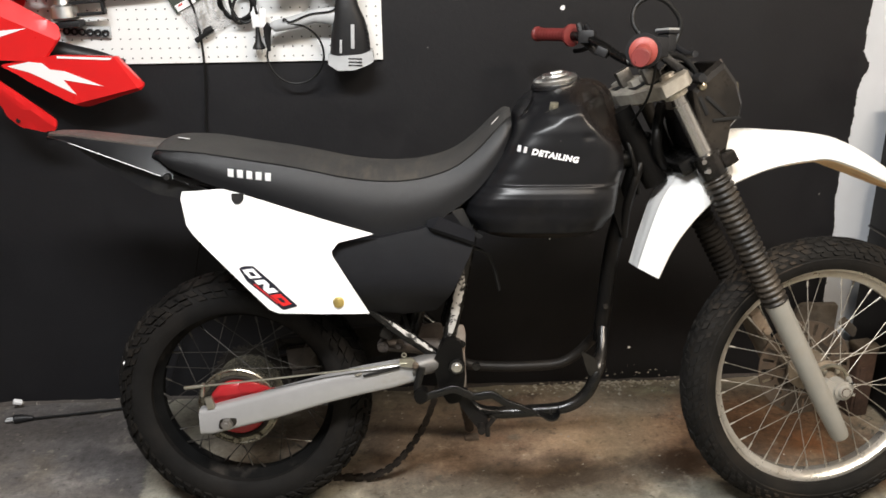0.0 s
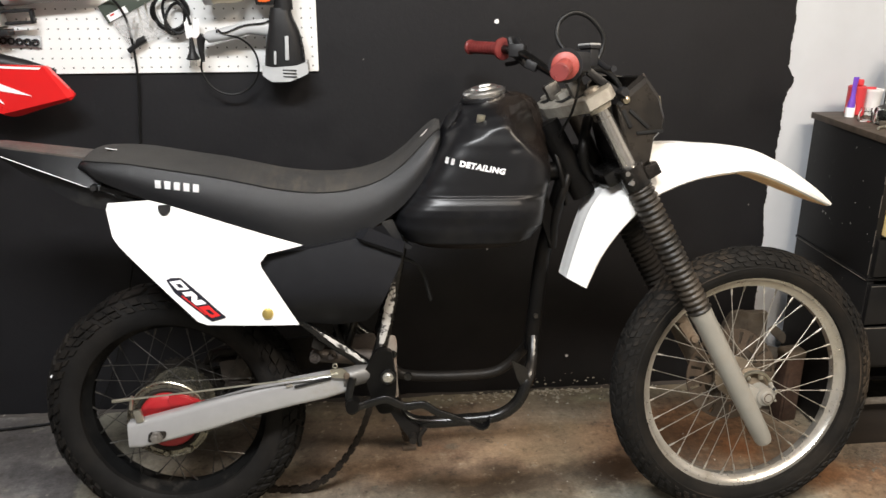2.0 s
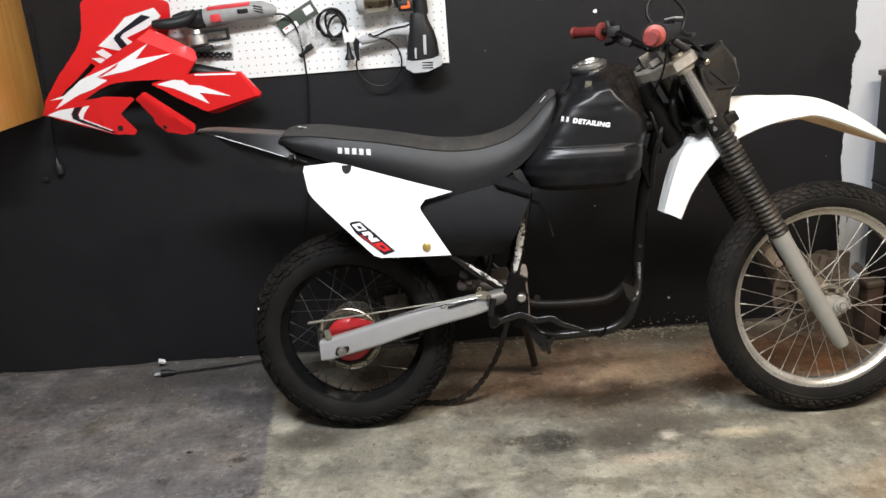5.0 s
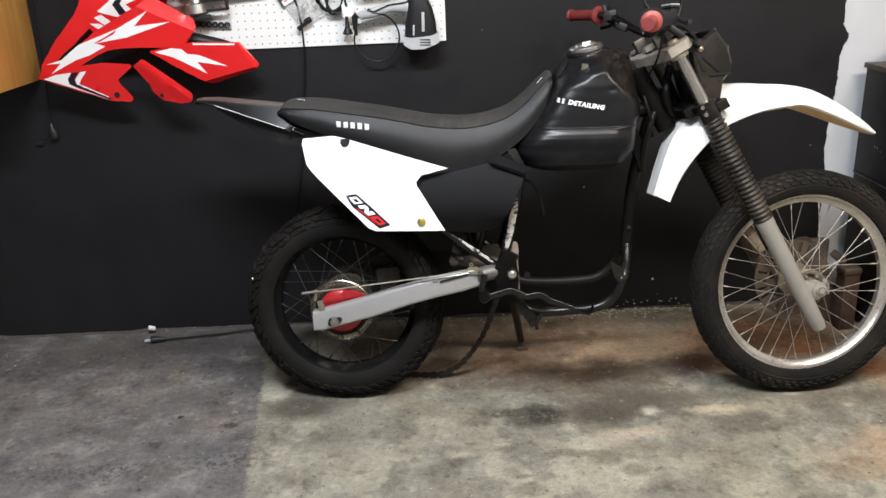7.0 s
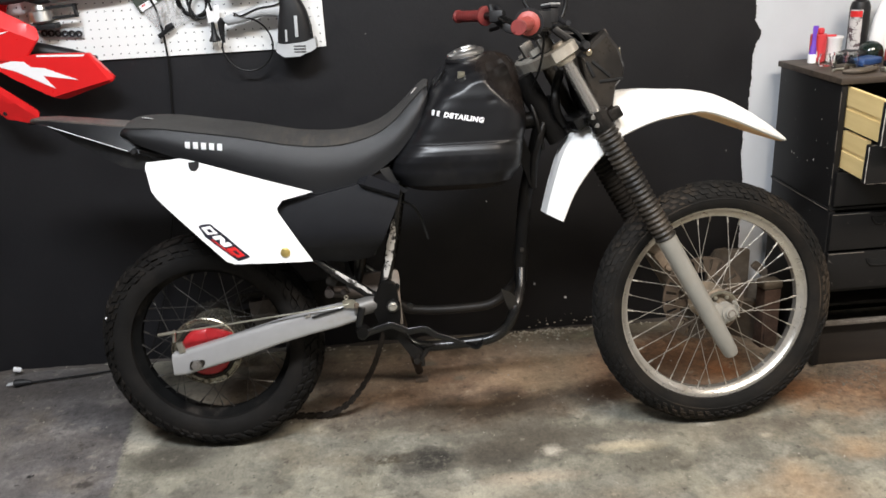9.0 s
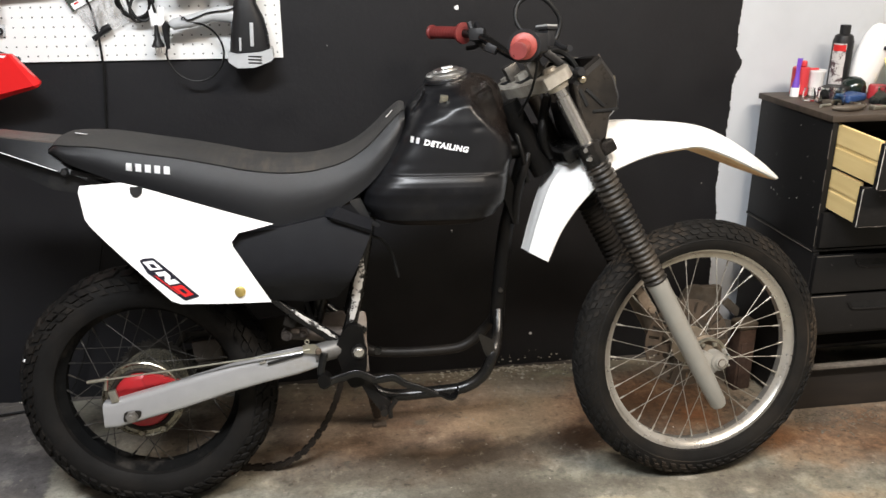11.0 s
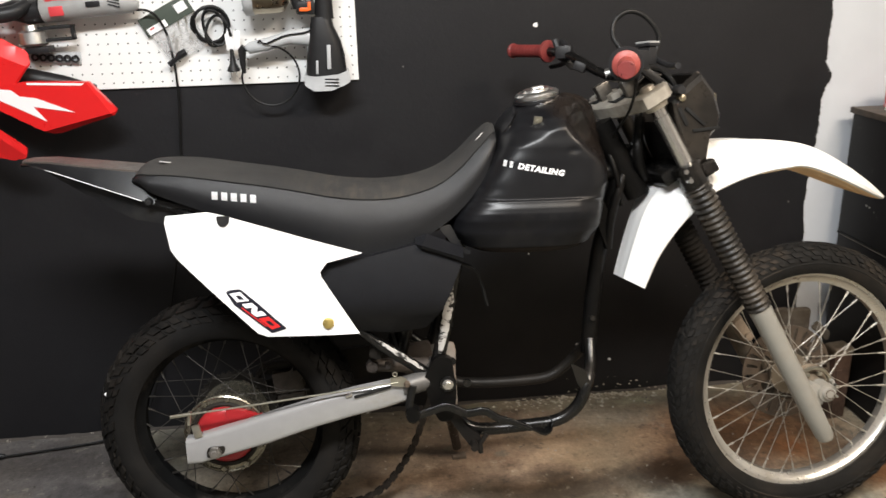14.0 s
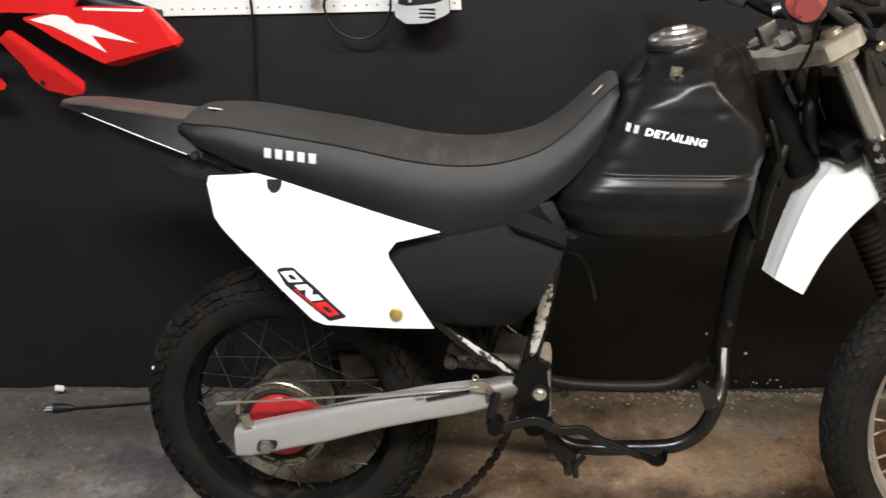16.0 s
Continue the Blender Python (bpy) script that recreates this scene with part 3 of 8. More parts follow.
def box(bm, c, s, bevel=0.0, m=None, segments=2):
    """A box of size s round c, with bevelled edges, in bm."""
    made = bmesh.ops.create_cube(bm, size=1.0)["verts"]
    for v in made:
        v.co = Vector((v.co.x * s[0] + c[0], v.co.y * s[1] + c[1], v.co.z * s[2] + c[2]))
        if m is not None:
            v.co = m @ v.co
    if bevel:
        edges = list({e for v in made for e in v.link_edges})
        bmesh.ops.bevel(bm, geom=edges, offset=bevel, segments=segments, affect="EDGES", profile=0.6)
    return bm


def spline(pts, n=6, closed=False):
    """A smooth run of points through pts."""
    pts = [Vector(p) for p in pts]
    out, k = [], len(pts)
    for i in range(k if closed else k - 1):
        p0 = pts[(i - 1) % k] if closed or i > 0 else pts[i] * 2 - pts[i + 1]
        p1, p2 = pts[i], pts[(i + 1) % k]
        p3 = pts[(i + 2) % k] if closed or i + 2 < k else p2 * 2 - p1
        for j in range(n):
            t = j / n
            out.append(0.5 * (2 * p1 + (p2 - p0) * t + (2 * p0 - 5 * p1 + 4 * p2 - p3) * t * t + (3 * p1 - p0 - 3 * p2 + p3) * t ** 3))
    if not closed:
        out.append(pts[-1])
    return out


def tube(bm, pts, r, seg=10, closed=False, caps=True):
    """A round tube along pts; r is one radius or one for each point."""
    pts = [Vector(p) for p in pts]
    k = len(pts)
    radii = r if isinstance(r, (list, tuple)) else [r] * k
    rings, up = [], None
    for i, p in enumerate(pts):
        a = pts[(i - 1) % k] if closed or i else p
        b = pts[(i + 1) % k] if closed or i < k - 1 else p
        d = (b - a).normalized()
        if up is None:
            up = d.orthogonal().normalized()
        up = (up - d * up.dot(d)).normalized()
        side = d.cross(up)
        rings.append([bm.verts.new(p + radii[i] * (math.cos(q) * up + math.sin(q) * side)) for q in (2 * math.pi * j / seg for j in range(seg))])
    for i in range(k if closed else k - 1):
        a, b = rings[i], rings[(i + 1) % k]
        for j in range(seg):
            bm.faces.new((a[j], a[(j + 1) % seg], b[(j + 1) % seg], b[j]))
    if caps and not closed:
        bm.faces.new(rings[0][::-1])
        bm.faces.new(rings[-1])
    return bm


def lathe(bm, profile, c=(0, 0, 0), axis="y", seg=40, closed=False, sweep=None):
    """Turns (radius, along) pairs round an axis through c."""
    rings = []
    for q in range(seg):
        a = 2 * math.pi * q / seg
        ring = []
        for r, h in profile:
            u, v = r * math.cos(a), r * math.sin(a)
            p = {"y": (u, h, v), "z": (u, v, h), "x": (h, u, v)}[axis]
            ring.append(bm.verts.new(Vector(p) + Vector(c)))
        rings.append(ring)
    k = len(profile)
    for q in range(seg):
        a, b = rings[q], rings[(q + 1) % seg]
        for i in range(k if closed else k - 1):
            j = (i + 1) % k
            bm.faces.new((a[i], a[j], b[j], b[i]))
    if not closed:
        for i in (0, k - 1):
            if profile[i][0] > 1e-6:
                bm.faces.new([rings[q][i] for q in range(seg)])
    bmesh.ops.remove_doubles(bm, verts=bm.verts, dist=1e-6)
    return bm


def loft(bm, rings, caps=True, closed=True):
    """Skins rings of equal length."""
    vs = [[bm.verts.new(p) for p in ring] for ring in rings]
    n = len(vs[0])
    for a, b in zip(vs, vs[1:]):
        for j in range(n if closed else n - 1):
            bm.faces.new((a[j], a[(j + 1) % n], b[(j + 1) % n], b[j]))
    if caps and closed:
        bm.faces.new(vs[0][::-1])
        bm.faces.new(vs[-1])
    return bm


def plate(bm, outline, depth, thick, step=0.03, creases=()):
    """A sheet with the given outline in x and z, its y from depth(x, z), solid by thick."""
    face = bm.faces.new([bm.verts.new((p[0], 0, p[1])) for p in outline])
    xs, zs = [p[0] for p in outline], [p[1] for p in outline]
    for lo, hi, no in ((min(xs), max(xs), (1, 0, 0)), (min(zs), max(zs), (0, 0, 1))):
        k = int((hi - lo) / step)
        for i in range(1, k + 1):
            at = lo + (hi - lo) * i / (k + 1)
            bmesh.ops.bisect_plane(bm, geom=bm.verts[:] + bm.edges[:] + bm.faces[:], dist=1e-5, plane_co=Vector(no) * at, plane_no=no)
    for (px, pz), (nx, nz) in creases:
        bmesh.ops.bisect_plane(bm, geom=bm.verts[:] + bm.edges[:] + bm.faces[:], dist=1e-5, plane_co=(px, 0, pz), plane_no=(nx, 0, nz))
    for v in bm.verts:
        v.co.y = depth(v.co.x, v.co.z)
    bmesh.ops.recalc_face_normals(bm, faces=bm.faces)
    front = bm.faces[:]
    back = bmesh.ops.duplicate(bm, geom=bm.verts[:] + bm.edges[:] + front)
    moved = [g for g in back["geom"] if isinstance(g, bmesh.types.BMVert)]
    for v in moved:
        v.co.y += thick
    dup = back["vert_map"]
    rim = [e for e in bm.edges if len(e.link_faces) == 1 and e.verts[0] not in moved]
    old = set(v for f in front for v in f.verts)
    for e in [e for e in rim if e.verts[0] in old and e.verts[1] in old]:
        a, b = e.verts
        bm.faces.new((a, b, dup[b], dup[a]))
    return bm


def rounded(outline, r, n=4):
    """The outline with its corners rounded off; r: one radius, or one a corner."""
    out, k = [], len(outline)
    for i in range(k):
        p, a, b = (Vector(outline[j % k]) for j in (i, i - 1, i + 1))
        q = r[i] if isinstance(r, (list, tuple)) else r
        if q <= 0:
            out.append(tuple(p))
            continue
        da, db = a - p, b - p
        q = min(q, da.length * 0.45, db.length * 0.45)
        s, e = p + da.normalized() * q, p + db.normalized() * q
        for j in range(n + 1):
            t = j / n
            out.append(tuple((1 - t) ** 2 * s + 2 * t * (1 - t) * p + t * t * e))
    return out


def lerp_table(rows, at):
    """Smooth interpolation in rows (key, values...)."""
    if at <= rows[0][0]:
        return rows[0][1:]
    for a, b in zip(rows, rows[1:]):
        if at <= b[0]:
            t = (at - a[0]) / (b[0] - a[0])
            t = t * t * (3 - 2 * t) * 0.4 + t * 0.6
            return tuple(u + (v - u) * t for u, v in zip(a[1:], b[1:]))
    return rows[-1][1:]


# ---- room ----
X0, X1, Y0, Y1, TOP = ROOM


def slab(name, lo, hi, material, label, category, bevel=0.0):
    bm = bmesh.new()
    box(bm, [(a + b) / 2 for a, b in zip(lo, hi)], [b - a for a, b in zip(lo, hi)], bevel)
    return tagged(part(name, bm, material, smooth=0), label, category, kind="structure")


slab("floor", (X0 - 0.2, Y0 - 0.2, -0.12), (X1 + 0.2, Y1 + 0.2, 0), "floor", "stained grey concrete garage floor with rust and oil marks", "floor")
# ceiling, south, west and east walls are unseen, pale to bounce fill light
slab("ceiling", (X0 - 0.2, Y0 - 0.2, TOP), (X1 + 0.2, Y1 + 0.2, TOP + 0.12), "ceiling", "unseen garage ceiling, pale to bounce light", "ceiling")
slab("wall_north", (X0 - 0.2, Y1, 0), (X1 + 0.2, Y1 + 0.15, TOP), "grey_wall", "pale grey painted garage wall", "wall")
slab("wall_south", (X0 - 0.2, Y0 - 0.15, 0), (X1 + 0.2, Y0, TOP), "room", "unseen wall behind the workshop, pale to bounce light", "wall")
slab("wall_west", (X0 - 0.15, Y0, 0), (X0, Y1, TOP), "room", "unseen side wall of the garage, pale to bounce light", "wall")
slab("wall_east", (X1, Y0, 0), (X1 + 0.15, Y1, TOP), "room", "unseen side wall of the garage, pale to bounce light", "wall")

# the black paint: a thin coat with a ragged brushed edge
PAINT_EDGE = 1.728
bm = bmesh.new()
edge = []
for i in range(1400):
    z = TOP * i / 1399
    e = PAINT_EDGE + 0.005 * noise.noise((3.1, 0.5, z * 5)) + 0.005 * noise.noise((0.2, 7.7, z * 24)) + 0.003 * noise.noise((4.2, 1.7, z * 95)) + 0.004 * noise.noise((9.2, 3.7, z * 210)) + 0.02 * math.exp(-((z - 0.99) / 0.03) ** 2) - 0.012 * math.exp(-((z - 0.6) / 0.1) ** 2)
    edge.append((e, z))
lo, hi = [], []
for e, z in edge:
    lo.append(bm.verts.new((X0, Y1 - 0.003, z)))
    hi.append(bm.verts.new((e, Y1 - 0.003, z)))
for i in range(len(lo) - 1):
    bm.faces.new((lo[i], hi[i], hi[i + 1], lo[i + 1]))
ret = bmesh.ops.extrude_face_region(bm, geom=bm.faces[:])
for g in ret["geom"]:
    if isinstance(g, bmesh.types.BMVert):
        g.co.y += 0.0025
tagged(part("trim", bm, "wall", smooth=0), "coat of black paint with a ragged brushed edge", "wall paint", kind="structure")

# rough mortar crust where the wall meets the floor
bm = bmesh.new()
rings = []
for i in range(241):
    x = X0 + (X1 - X0) * i / 240
    h = 0.006 + 0.010 * noise.noise((x * 6, 1.2, 0)) + 0.006 * noise.noise((x * 31, 4.2, 0))
    w = 0.018 + 0.014 * noise.noise((x * 5, 8.2, 0)) + 0.008 * noise.noise((x * 27, 2.2, 0))
    h, w = max(h, 0.004), max(w, 0.008)
    rings.append([(x, Y1 - 0.004, -0.002), (x, Y1 - 0.004, h), (x, Y1 - w * 0.5, h * 0.7), (x, Y1 - w, -0.002)])
loft(bm, rings)
tagged(part("baseboard", bm, "foot_crust", smooth=60), "rough crumbling mortar edge along the wall foot", "mortar edge", kind="structure")


def tube_fixture(place):
    t = thing("ceiling_light", pose(*place), "unseen white ceiling fitting with four lit tubes", "ceiling light", "ceiling lights")
    b = bmesh.new()
    box(b, (0, 0, 0.06), (1.28, 0.42, 0.06), 0.008)
    part("housing", b, "ceiling", t)
    for y in (-0.15, -0.05, 0.05, 0.15):
        b = bmesh.new()
        tube(b, [(-0.6, y, 0.012), (0.6, y, 0.012)], 0.013, 10)
        part("lamp_tube", b, "glow", t, "glowing glass tube")
    return t


for place in TUBES:
    tube_fixture(place)


# ---- the motorcycle ----
BIKE = pose(0, 1.950, 0, 0, 0, -4.0) @ pose(0, 0, 0, -5.9, 0, 0)
bike = thing("motorcycle", BIKE, "black and white trail motorcycle on its stand, engine removed", "motorcycle")
RAKE, STEER = radians(29.0), radians(7.5)
HEAD = Vector((0.93, 0, 0.90))
STEERED = Matrix.Translation(HEAD) @ Matrix.Rotation(STEER, 4, Vector((-math.sin(RAKE), 0, math.cos(RAKE)))) @ Matrix.Translation(-HEAD)
REAR_AXLE, FRONT_AXLE = (0.0, 0.0, 0.309), (1.395, 0.0, 0.342)


def tyre_profile(R, r, bead):
    """Cross-section (radius, side) of a tyre from one bead round the crown to the other."""
    out = []
    for i in range(15):
        a = radians(-128 + 256 * i / 14)
        out.append((max(bead, R - r * 1.02 + r * math.cos(a) * 1.02), r * math.sin(a) * 1.05))
    return [(bead, out[0][1] * 0.55)] + out + [(bead, out[-1][1] * 0.55)]


def tread_blocks(R, r, rows, count, height, seed):
    """Knobs round the tyre: rows of (angle over the crown, half width, half length, stagger, skew)."""
    rnd = random.Random(seed)
    verts, faces = [], []
    core = R - r * 1.02
    for across, hw, hl, stagger, skew in rows:
        for i in range(count):
            a0 = 2 * math.pi * (i + stagger + rnd.uniform(-0.14, 0.14)) / count
            tip = rnd.uniform(-2.2, 2.2)
            base = len(verts)
            grow, wear = height * rnd.uniform(0.5, 1.15), rnd.uniform(0.78, 1.05)
            for lift, shrink in ((-0.003, 1.06), (grow, 0.93)):
                for su, sv in ((-1, -1), (1, -1), (1, 1), (-1, 1)):
                    b = radians(across + tip) + sv * hw / r * shrink * wear
                    a = a0 + (su * hl * shrink * wear + skew * sv * hl) / R
                    rad = core + (r * 1.02 + lift) * math.cos(b)
                    verts.append((rad * math.cos(a), (r * 1.05 + lift) * math.sin(b), rad * math.sin(a)))
            q = [base + k for k in range(8)]
            faces += [(q[4], q[5], q[6], q[7])] + [(q[k], q[(k + 1) % 4], q[4 + (k + 1) % 4], q[4 + k]) for k in range(4)]
    data = bpy.data.meshes.new("tread")
    data.from_pydata(verts, [], faces)
    data.update()
    b = bmesh.new()
    b.from_mesh(data)
    bpy.data.meshes.remove(data)
    return b


def spoke_set(wheel, name, axle, hub_r, hub_y, rim_r, count, material, m):
    """Laced spokes, each an object on one of two meshes, with its nipple at the rim."""
    for side in (-1, 1):
        for lean in (-1, 1):
            b = bmesh.new()
            a = radians(52) * lean
            start = (hub_r * math.cos(a), side * hub_y, hub_r * math.sin(a))
            end = (rim_r, side * 0.006, 0)
            s, e = Vector(start), Vector(end)
            tube(b, [s, e - (e - s).normalized() * 0.016], 0.00095, 6)
            tube(b, [e - (e - s).normalized() * 0.018, e], 0.0024, 6)
            data = mesh_of(name, b, material, 50)
            k = count // 4
            for i in range(k):
                turn = 360.0 * i / k + (0 if lean < 0 else 180.0 / k) + (0 if side < 0 else 90.0 / k)
                part(name, data, material, wheel, m=m @ Matrix.Translation(axle) @ pose(0, 0, 0, 0, turn, 0))


# front wheel: hub with flanges, rim, tyre, tread, spokes, disc
AXF = Vector(FRONT_AXLE)
bm = bmesh.new()
lathe(bm, [(0.012, -0.085), (0.022, -0.07), (0.026, -0.05), (0.048, -0.042), (0.048, -0.034), (0.026, -0.028), (0.024, 0.028), (0.052, 0.036), (0.052, 0.046), (0.03, 0.052), (0.014, 0.08)], AXF, "y", 28)
front_wheel = part("front_wheel", bm, "hub", bike, "spoked alloy wheel with a dusty trail tyre", STEERED)


def at_axle(axle):
    return Matrix.Translation(axle)


FW = at_axle(AXF)
bm = bmesh.new()
lathe(bm, tyre_profile(0.340, 0.043, 0.270), seg=72, closed=True)
part("tyre", bm, "front_rubber", front_wheel, "black rubber tyre dusted brown", FW)
for y in (-0.0440, 0.0440):
    bm = bmesh.new()
    lathe(bm, [(0.2945, y - 0.0012), (0.2965, y - 0.0022), (0.2985, y - 0.0012), (0.2985, y + 0.0012), (0.2965, y + 0.0022), (0.2945, y + 0.0012)], seg=72, closed=True)
    part("sidewall_rib", bm, "front_tread", front_wheel, "raised sidewall rib", FW)
bm = tread_blocks(0.339, 0.043, [(-73, 0.0040, 0.0085, 0.0, 0.3), (-56, 0.0056, 0.0098, 0.5, 0.45), (-37, 0.0062, 0.0100, 0.0, 0.35), (-18, 0.0064, 0.0100, 0.5, -0.4), (0, 0.0058, 0.0096, 0.0, 0.0), (18, 0.0064, 0.0100, 0.5, 0.4), (37, 0.0062, 0.0100, 0.0, -0.35), (56, 0.0056, 0.0098, 0.5, -0.45), (73, 0.0040, 0.0085, 0.0, -0.3)], 72, 0.0038, 3)
tagged(part("tread", bm, "front_tread", front_wheel, "dusty worn tread blocks", FW, smooth=0), kind="stuff")
bm = bmesh.new()
lathe(bm, [(0.276, -0.024), (0.278, -0.019), (0.268, -0.017), (0.262, -0.012), (0.2505, -0.008), (0.2495, 0.0), (0.2505, 0.008), (0.262, 0.012), (0.268, 0.017), (0.278, 0.019), (0.276, 0.024), (0.263, 0.0215), (0.257, 0.014), (0.2455, 0.010), (0.2445, 0.0), (0.2455, -0.010), (0.257, -0.014), (0.263, -0.0215)], seg=96, closed=True)
part("rim", bm, "rim", front_wheel, "scuffed bare alloy rim", FW)
spoke_set(front_wheel, "spoke", AXF, 0.044, 0.038, 0.246, 36, "spoke", Matrix())
bm = bmesh.new()
radii, steps = (0.046, 0.076, 0.083, 0.113, 0.120), 72
grid = [[bm.verts.new((r * math.cos(2 * math.pi * k / steps), 0.056, r * math.sin(2 * math.pi * k / steps))) for k in range(steps)] for r in radii]
for i, (g0, g1) in enumerate(zip(grid, grid[1:])):
    for k in range(steps):
        if (i == 0 and k % 12 > 3) or (i == 2 and k % 3 == 0):
            continue
        bm.faces.new((g0[k], g0[(k + 1) % steps], g1[(k + 1) % steps], g1[k]))
bmesh.ops.delete(bm, geom=[v for v in bm.verts if not v.link_faces], context="VERTS")
bmesh.ops.solidify(bm, geom=bm.faces[:], thickness=0.004)
part("brake_disc", bm, "brown_disc", front_wheel, "brown drilled brake disc", FW)
bm = bmesh.new()
lathe(bm, [(0.040, -0.066), (0.046, -0.068), (0.048, -0.062), (0.046, -0.056), (0.040, -0.058)], seg=40, closed=True)
for i in range(6):
    a = 2 * math.pi * i / 6
    box(bm, (0.032 * math.cos(a), -0.062, 0.032 * math.sin(a)), (0.010, 0.008, 0.010), 0.002)
part("hub_ring", bm, "zinc", front_wheel, "bright speedometer drive ring", FW)

# rear wheel
AXR = Vector(REAR_AXLE)
bm = bmesh.new()
lathe(bm, [(0.014, -0.10), (0.03, -0.088), (0.068, -0.084), (0.072, -0.079), (0.078, -0.079), (0.080, -0.083), (0.090, -0.082), (0.093, -0.077), (0.093, -0.062), (0.082, -0.058), (0.078, -0.01), (0.05, 0.0), (0.048, 0.03), (0.082, 0.036), (0.082, 0.046), (0.03, 0.05), (0.014, 0.09)], AXR, "y", 40)
for i in range(10):
    a = 2 * math.pi * i / 10 + 0.2
    box(bm, (0, 0, 0), (0.012, 0.007, 0.012), 0.002, pose(AXR.x + 0.086 * math.cos(a), -0.084, AXR.z + 0.086 * math.sin(a), 0, -math.degrees(a) + 45, 0))
rear_wheel = part("rear_wheel", bm, "drum", bike, "spoked rear wheel with a knobbly black tyre")
RW = at_axle(AXR)
bm = bmesh.new()
lathe(bm, tyre_profile(0.304, 0.054, 0.219), seg=96, closed=True)
part("tyre", bm, "rubber", rear_wheel, "black rubber tyre", RW)
for y, r in ((-0.0480, 0.2285), (0.0480, 0.2285)):
    bm = bmesh.new()
    lathe(bm, [(r - 0.002, y - 0.0014), (r, y - 0.0026), (r + 0.002, y - 0.0014), (r + 0.002, y + 0.0014), (r, y + 0.0026), (r - 0.002, y + 0.0014)], seg=72, closed=True)
    part("sidewall_rib", bm, "tread", rear_wheel, "raised sidewall rib", RW)
bm = tread_blocks(0.304, 0.054, [(-70, 0.0060, 0.0110, 0.25, 0.5), (-52, 0.0085, 0.0130, 0.75, 0.5), (-27, 0.0100, 0.0135, 0.25, -0.5), (0, 0.0105, 0.0125, 0.75, 0.0), (27, 0.0100, 0.0135, 0.25, 0.5), (52, 0.0085, 0.0130, 0.75, -0.5), (70, 0.0060, 0.0110, 0.25, -0.5)], 58, 0.0066, 5)
tagged(part("tread", bm, "tread", rear_wheel, "chunky black tread blocks", RW, smooth=0), kind="stuff")
bm = bmesh.new()
lathe(bm, [(0.2325, -0.034), (0.2345, -0.029), (0.2235, -0.026), (0.2155, -0.014), (0.2075, -0.008), (0.2065, 0.000), (0.2075, 0.008), (0.2155, 0.014), (0.2235, 0.026), (0.2345, 0.029), (0.2325, 0.034), (0.2205, 0.031), (0.2105, 0.017), (0.2025, 0.010), (0.2015, 0.000), (0.2025, -0.010), (0.2105, -0.017), (0.2205, -0.031)], seg=96, closed=True)
part("rim", bm, "black_rim", rear_wheel, "black painted rim", RW)
spoke_set(rear_wheel, "spoke", AXR, 0.086, 0.050, 0.2035, 36, "dark_spoke", Matrix())
bm = bmesh.new()
lathe(bm, [(0.0, -0.096), (0.030, -0.097), (0.052, -0.095), (0.064, -0.090), (0.068, -0.084), (0.068, -0.078), (0.0, -0.076)], AXR, "y", 40)
out = rounded([(0.005, 0.076), (0.045, 0.074), (0.070, 0.060), (0.108, 0.052), (0.114, 0.038), (0.030, 0.0)], [0.012, 0.02, 0.02, 0.006, 0.006, 0.01])
b2 = [(AXR.x + x, AXR.z + z - 0.01) for x, z in out]
part("brake_plate", bm, "red_part", rear_wheel, "red painted drum brake plate")
bm = bmesh.new()
lathe(bm, [(0.0900, -0.0845), (0.0925, -0.0862), (0.0955, -0.0840), (0.0960, -0.0760), (0.0935, -0.0750), (0.0905, -0.0800)], AXR, "y", 56, closed=True)
part("drum_rim", bm, "drum", rear_wheel, "aged plated drum rim")
# dark ring paints the shaded recess between brake plate and drum rim
bm = bmesh.new()
lathe(bm, [(0.069, -0.0845), (0.074, -0.0865), (0.079, -0.0845), (0.079, -0.0780), (0.069, -0.0780)], AXR, "y", 48, closed=True)
part("drum_recess", bm, "oily_shaded", rear_wheel, "dark ring painted for the recess round the brake plate")
bm = bmesh.new()
plate(bm, b2, lambda x, z: -0.099 + 0.06 * max(0.0, x - 0.06), 0.018, 0.02)
part("brake_plate", bm, "red_part", rear_wheel, "red painted brake plate arm")
bm = bmesh.new()
box(bm, (0, 0, 0), (0.018, 0.010, 0.030), 0.003, pose(-0.052, -0.128, 0.340, 0, -12, 0))
part("adjuster_block", bm, "zinc", rear_wheel, "pale chain adjuster block", smooth=30)
bm = bmesh.new()
lathe(bm, [(0.0, 0.004), (0.0035, 0.003), (0.005, 0.0), (0.0035, -0.004), (0.0, -0.004)], (0, 0, 0), "z", 8)
part("tread_stone", bm, "decal", rear_wheel, "pale stone stuck in the tread", pose(-0.276, -0.038, 0.402))
bm = bmesh.new()
teeth = []
for i in range(176):
    a = 2 * math.pi * i / 176
    teeth.append((AXR.x + (0.098 + 0.004 * math.cos(44 * a)) * math.cos(a), AXR.z + (0.098 + 0.004 * math.cos(44 * a)) * math.sin(a)))
face = bm.faces.new([bm.verts.new((x, 0.058, z)) for x, z in teeth])
ex = bmesh.ops.extrude_face_region(bm, geom=[face])
for g in ex["geom"]:
    if isinstance(g, bmesh.types.BMVert):
        g.co.y += 0.006
part("sprocket", bm, "oily_shaded", rear_wheel, "worn steel rear sprocket", smooth=30)

bm = bmesh.new()
box(bm, (0, 0, 0), (0.075, 0.030, 0.058), 0.010, pose(0.128, 0.075, 0.372, 0, -8, 0))
box(bm, (0, 0, 0), (0.070, 0.020, 0.016), 0.004, pose(0.135, 0.070, 0.335, 0, -8, 0))
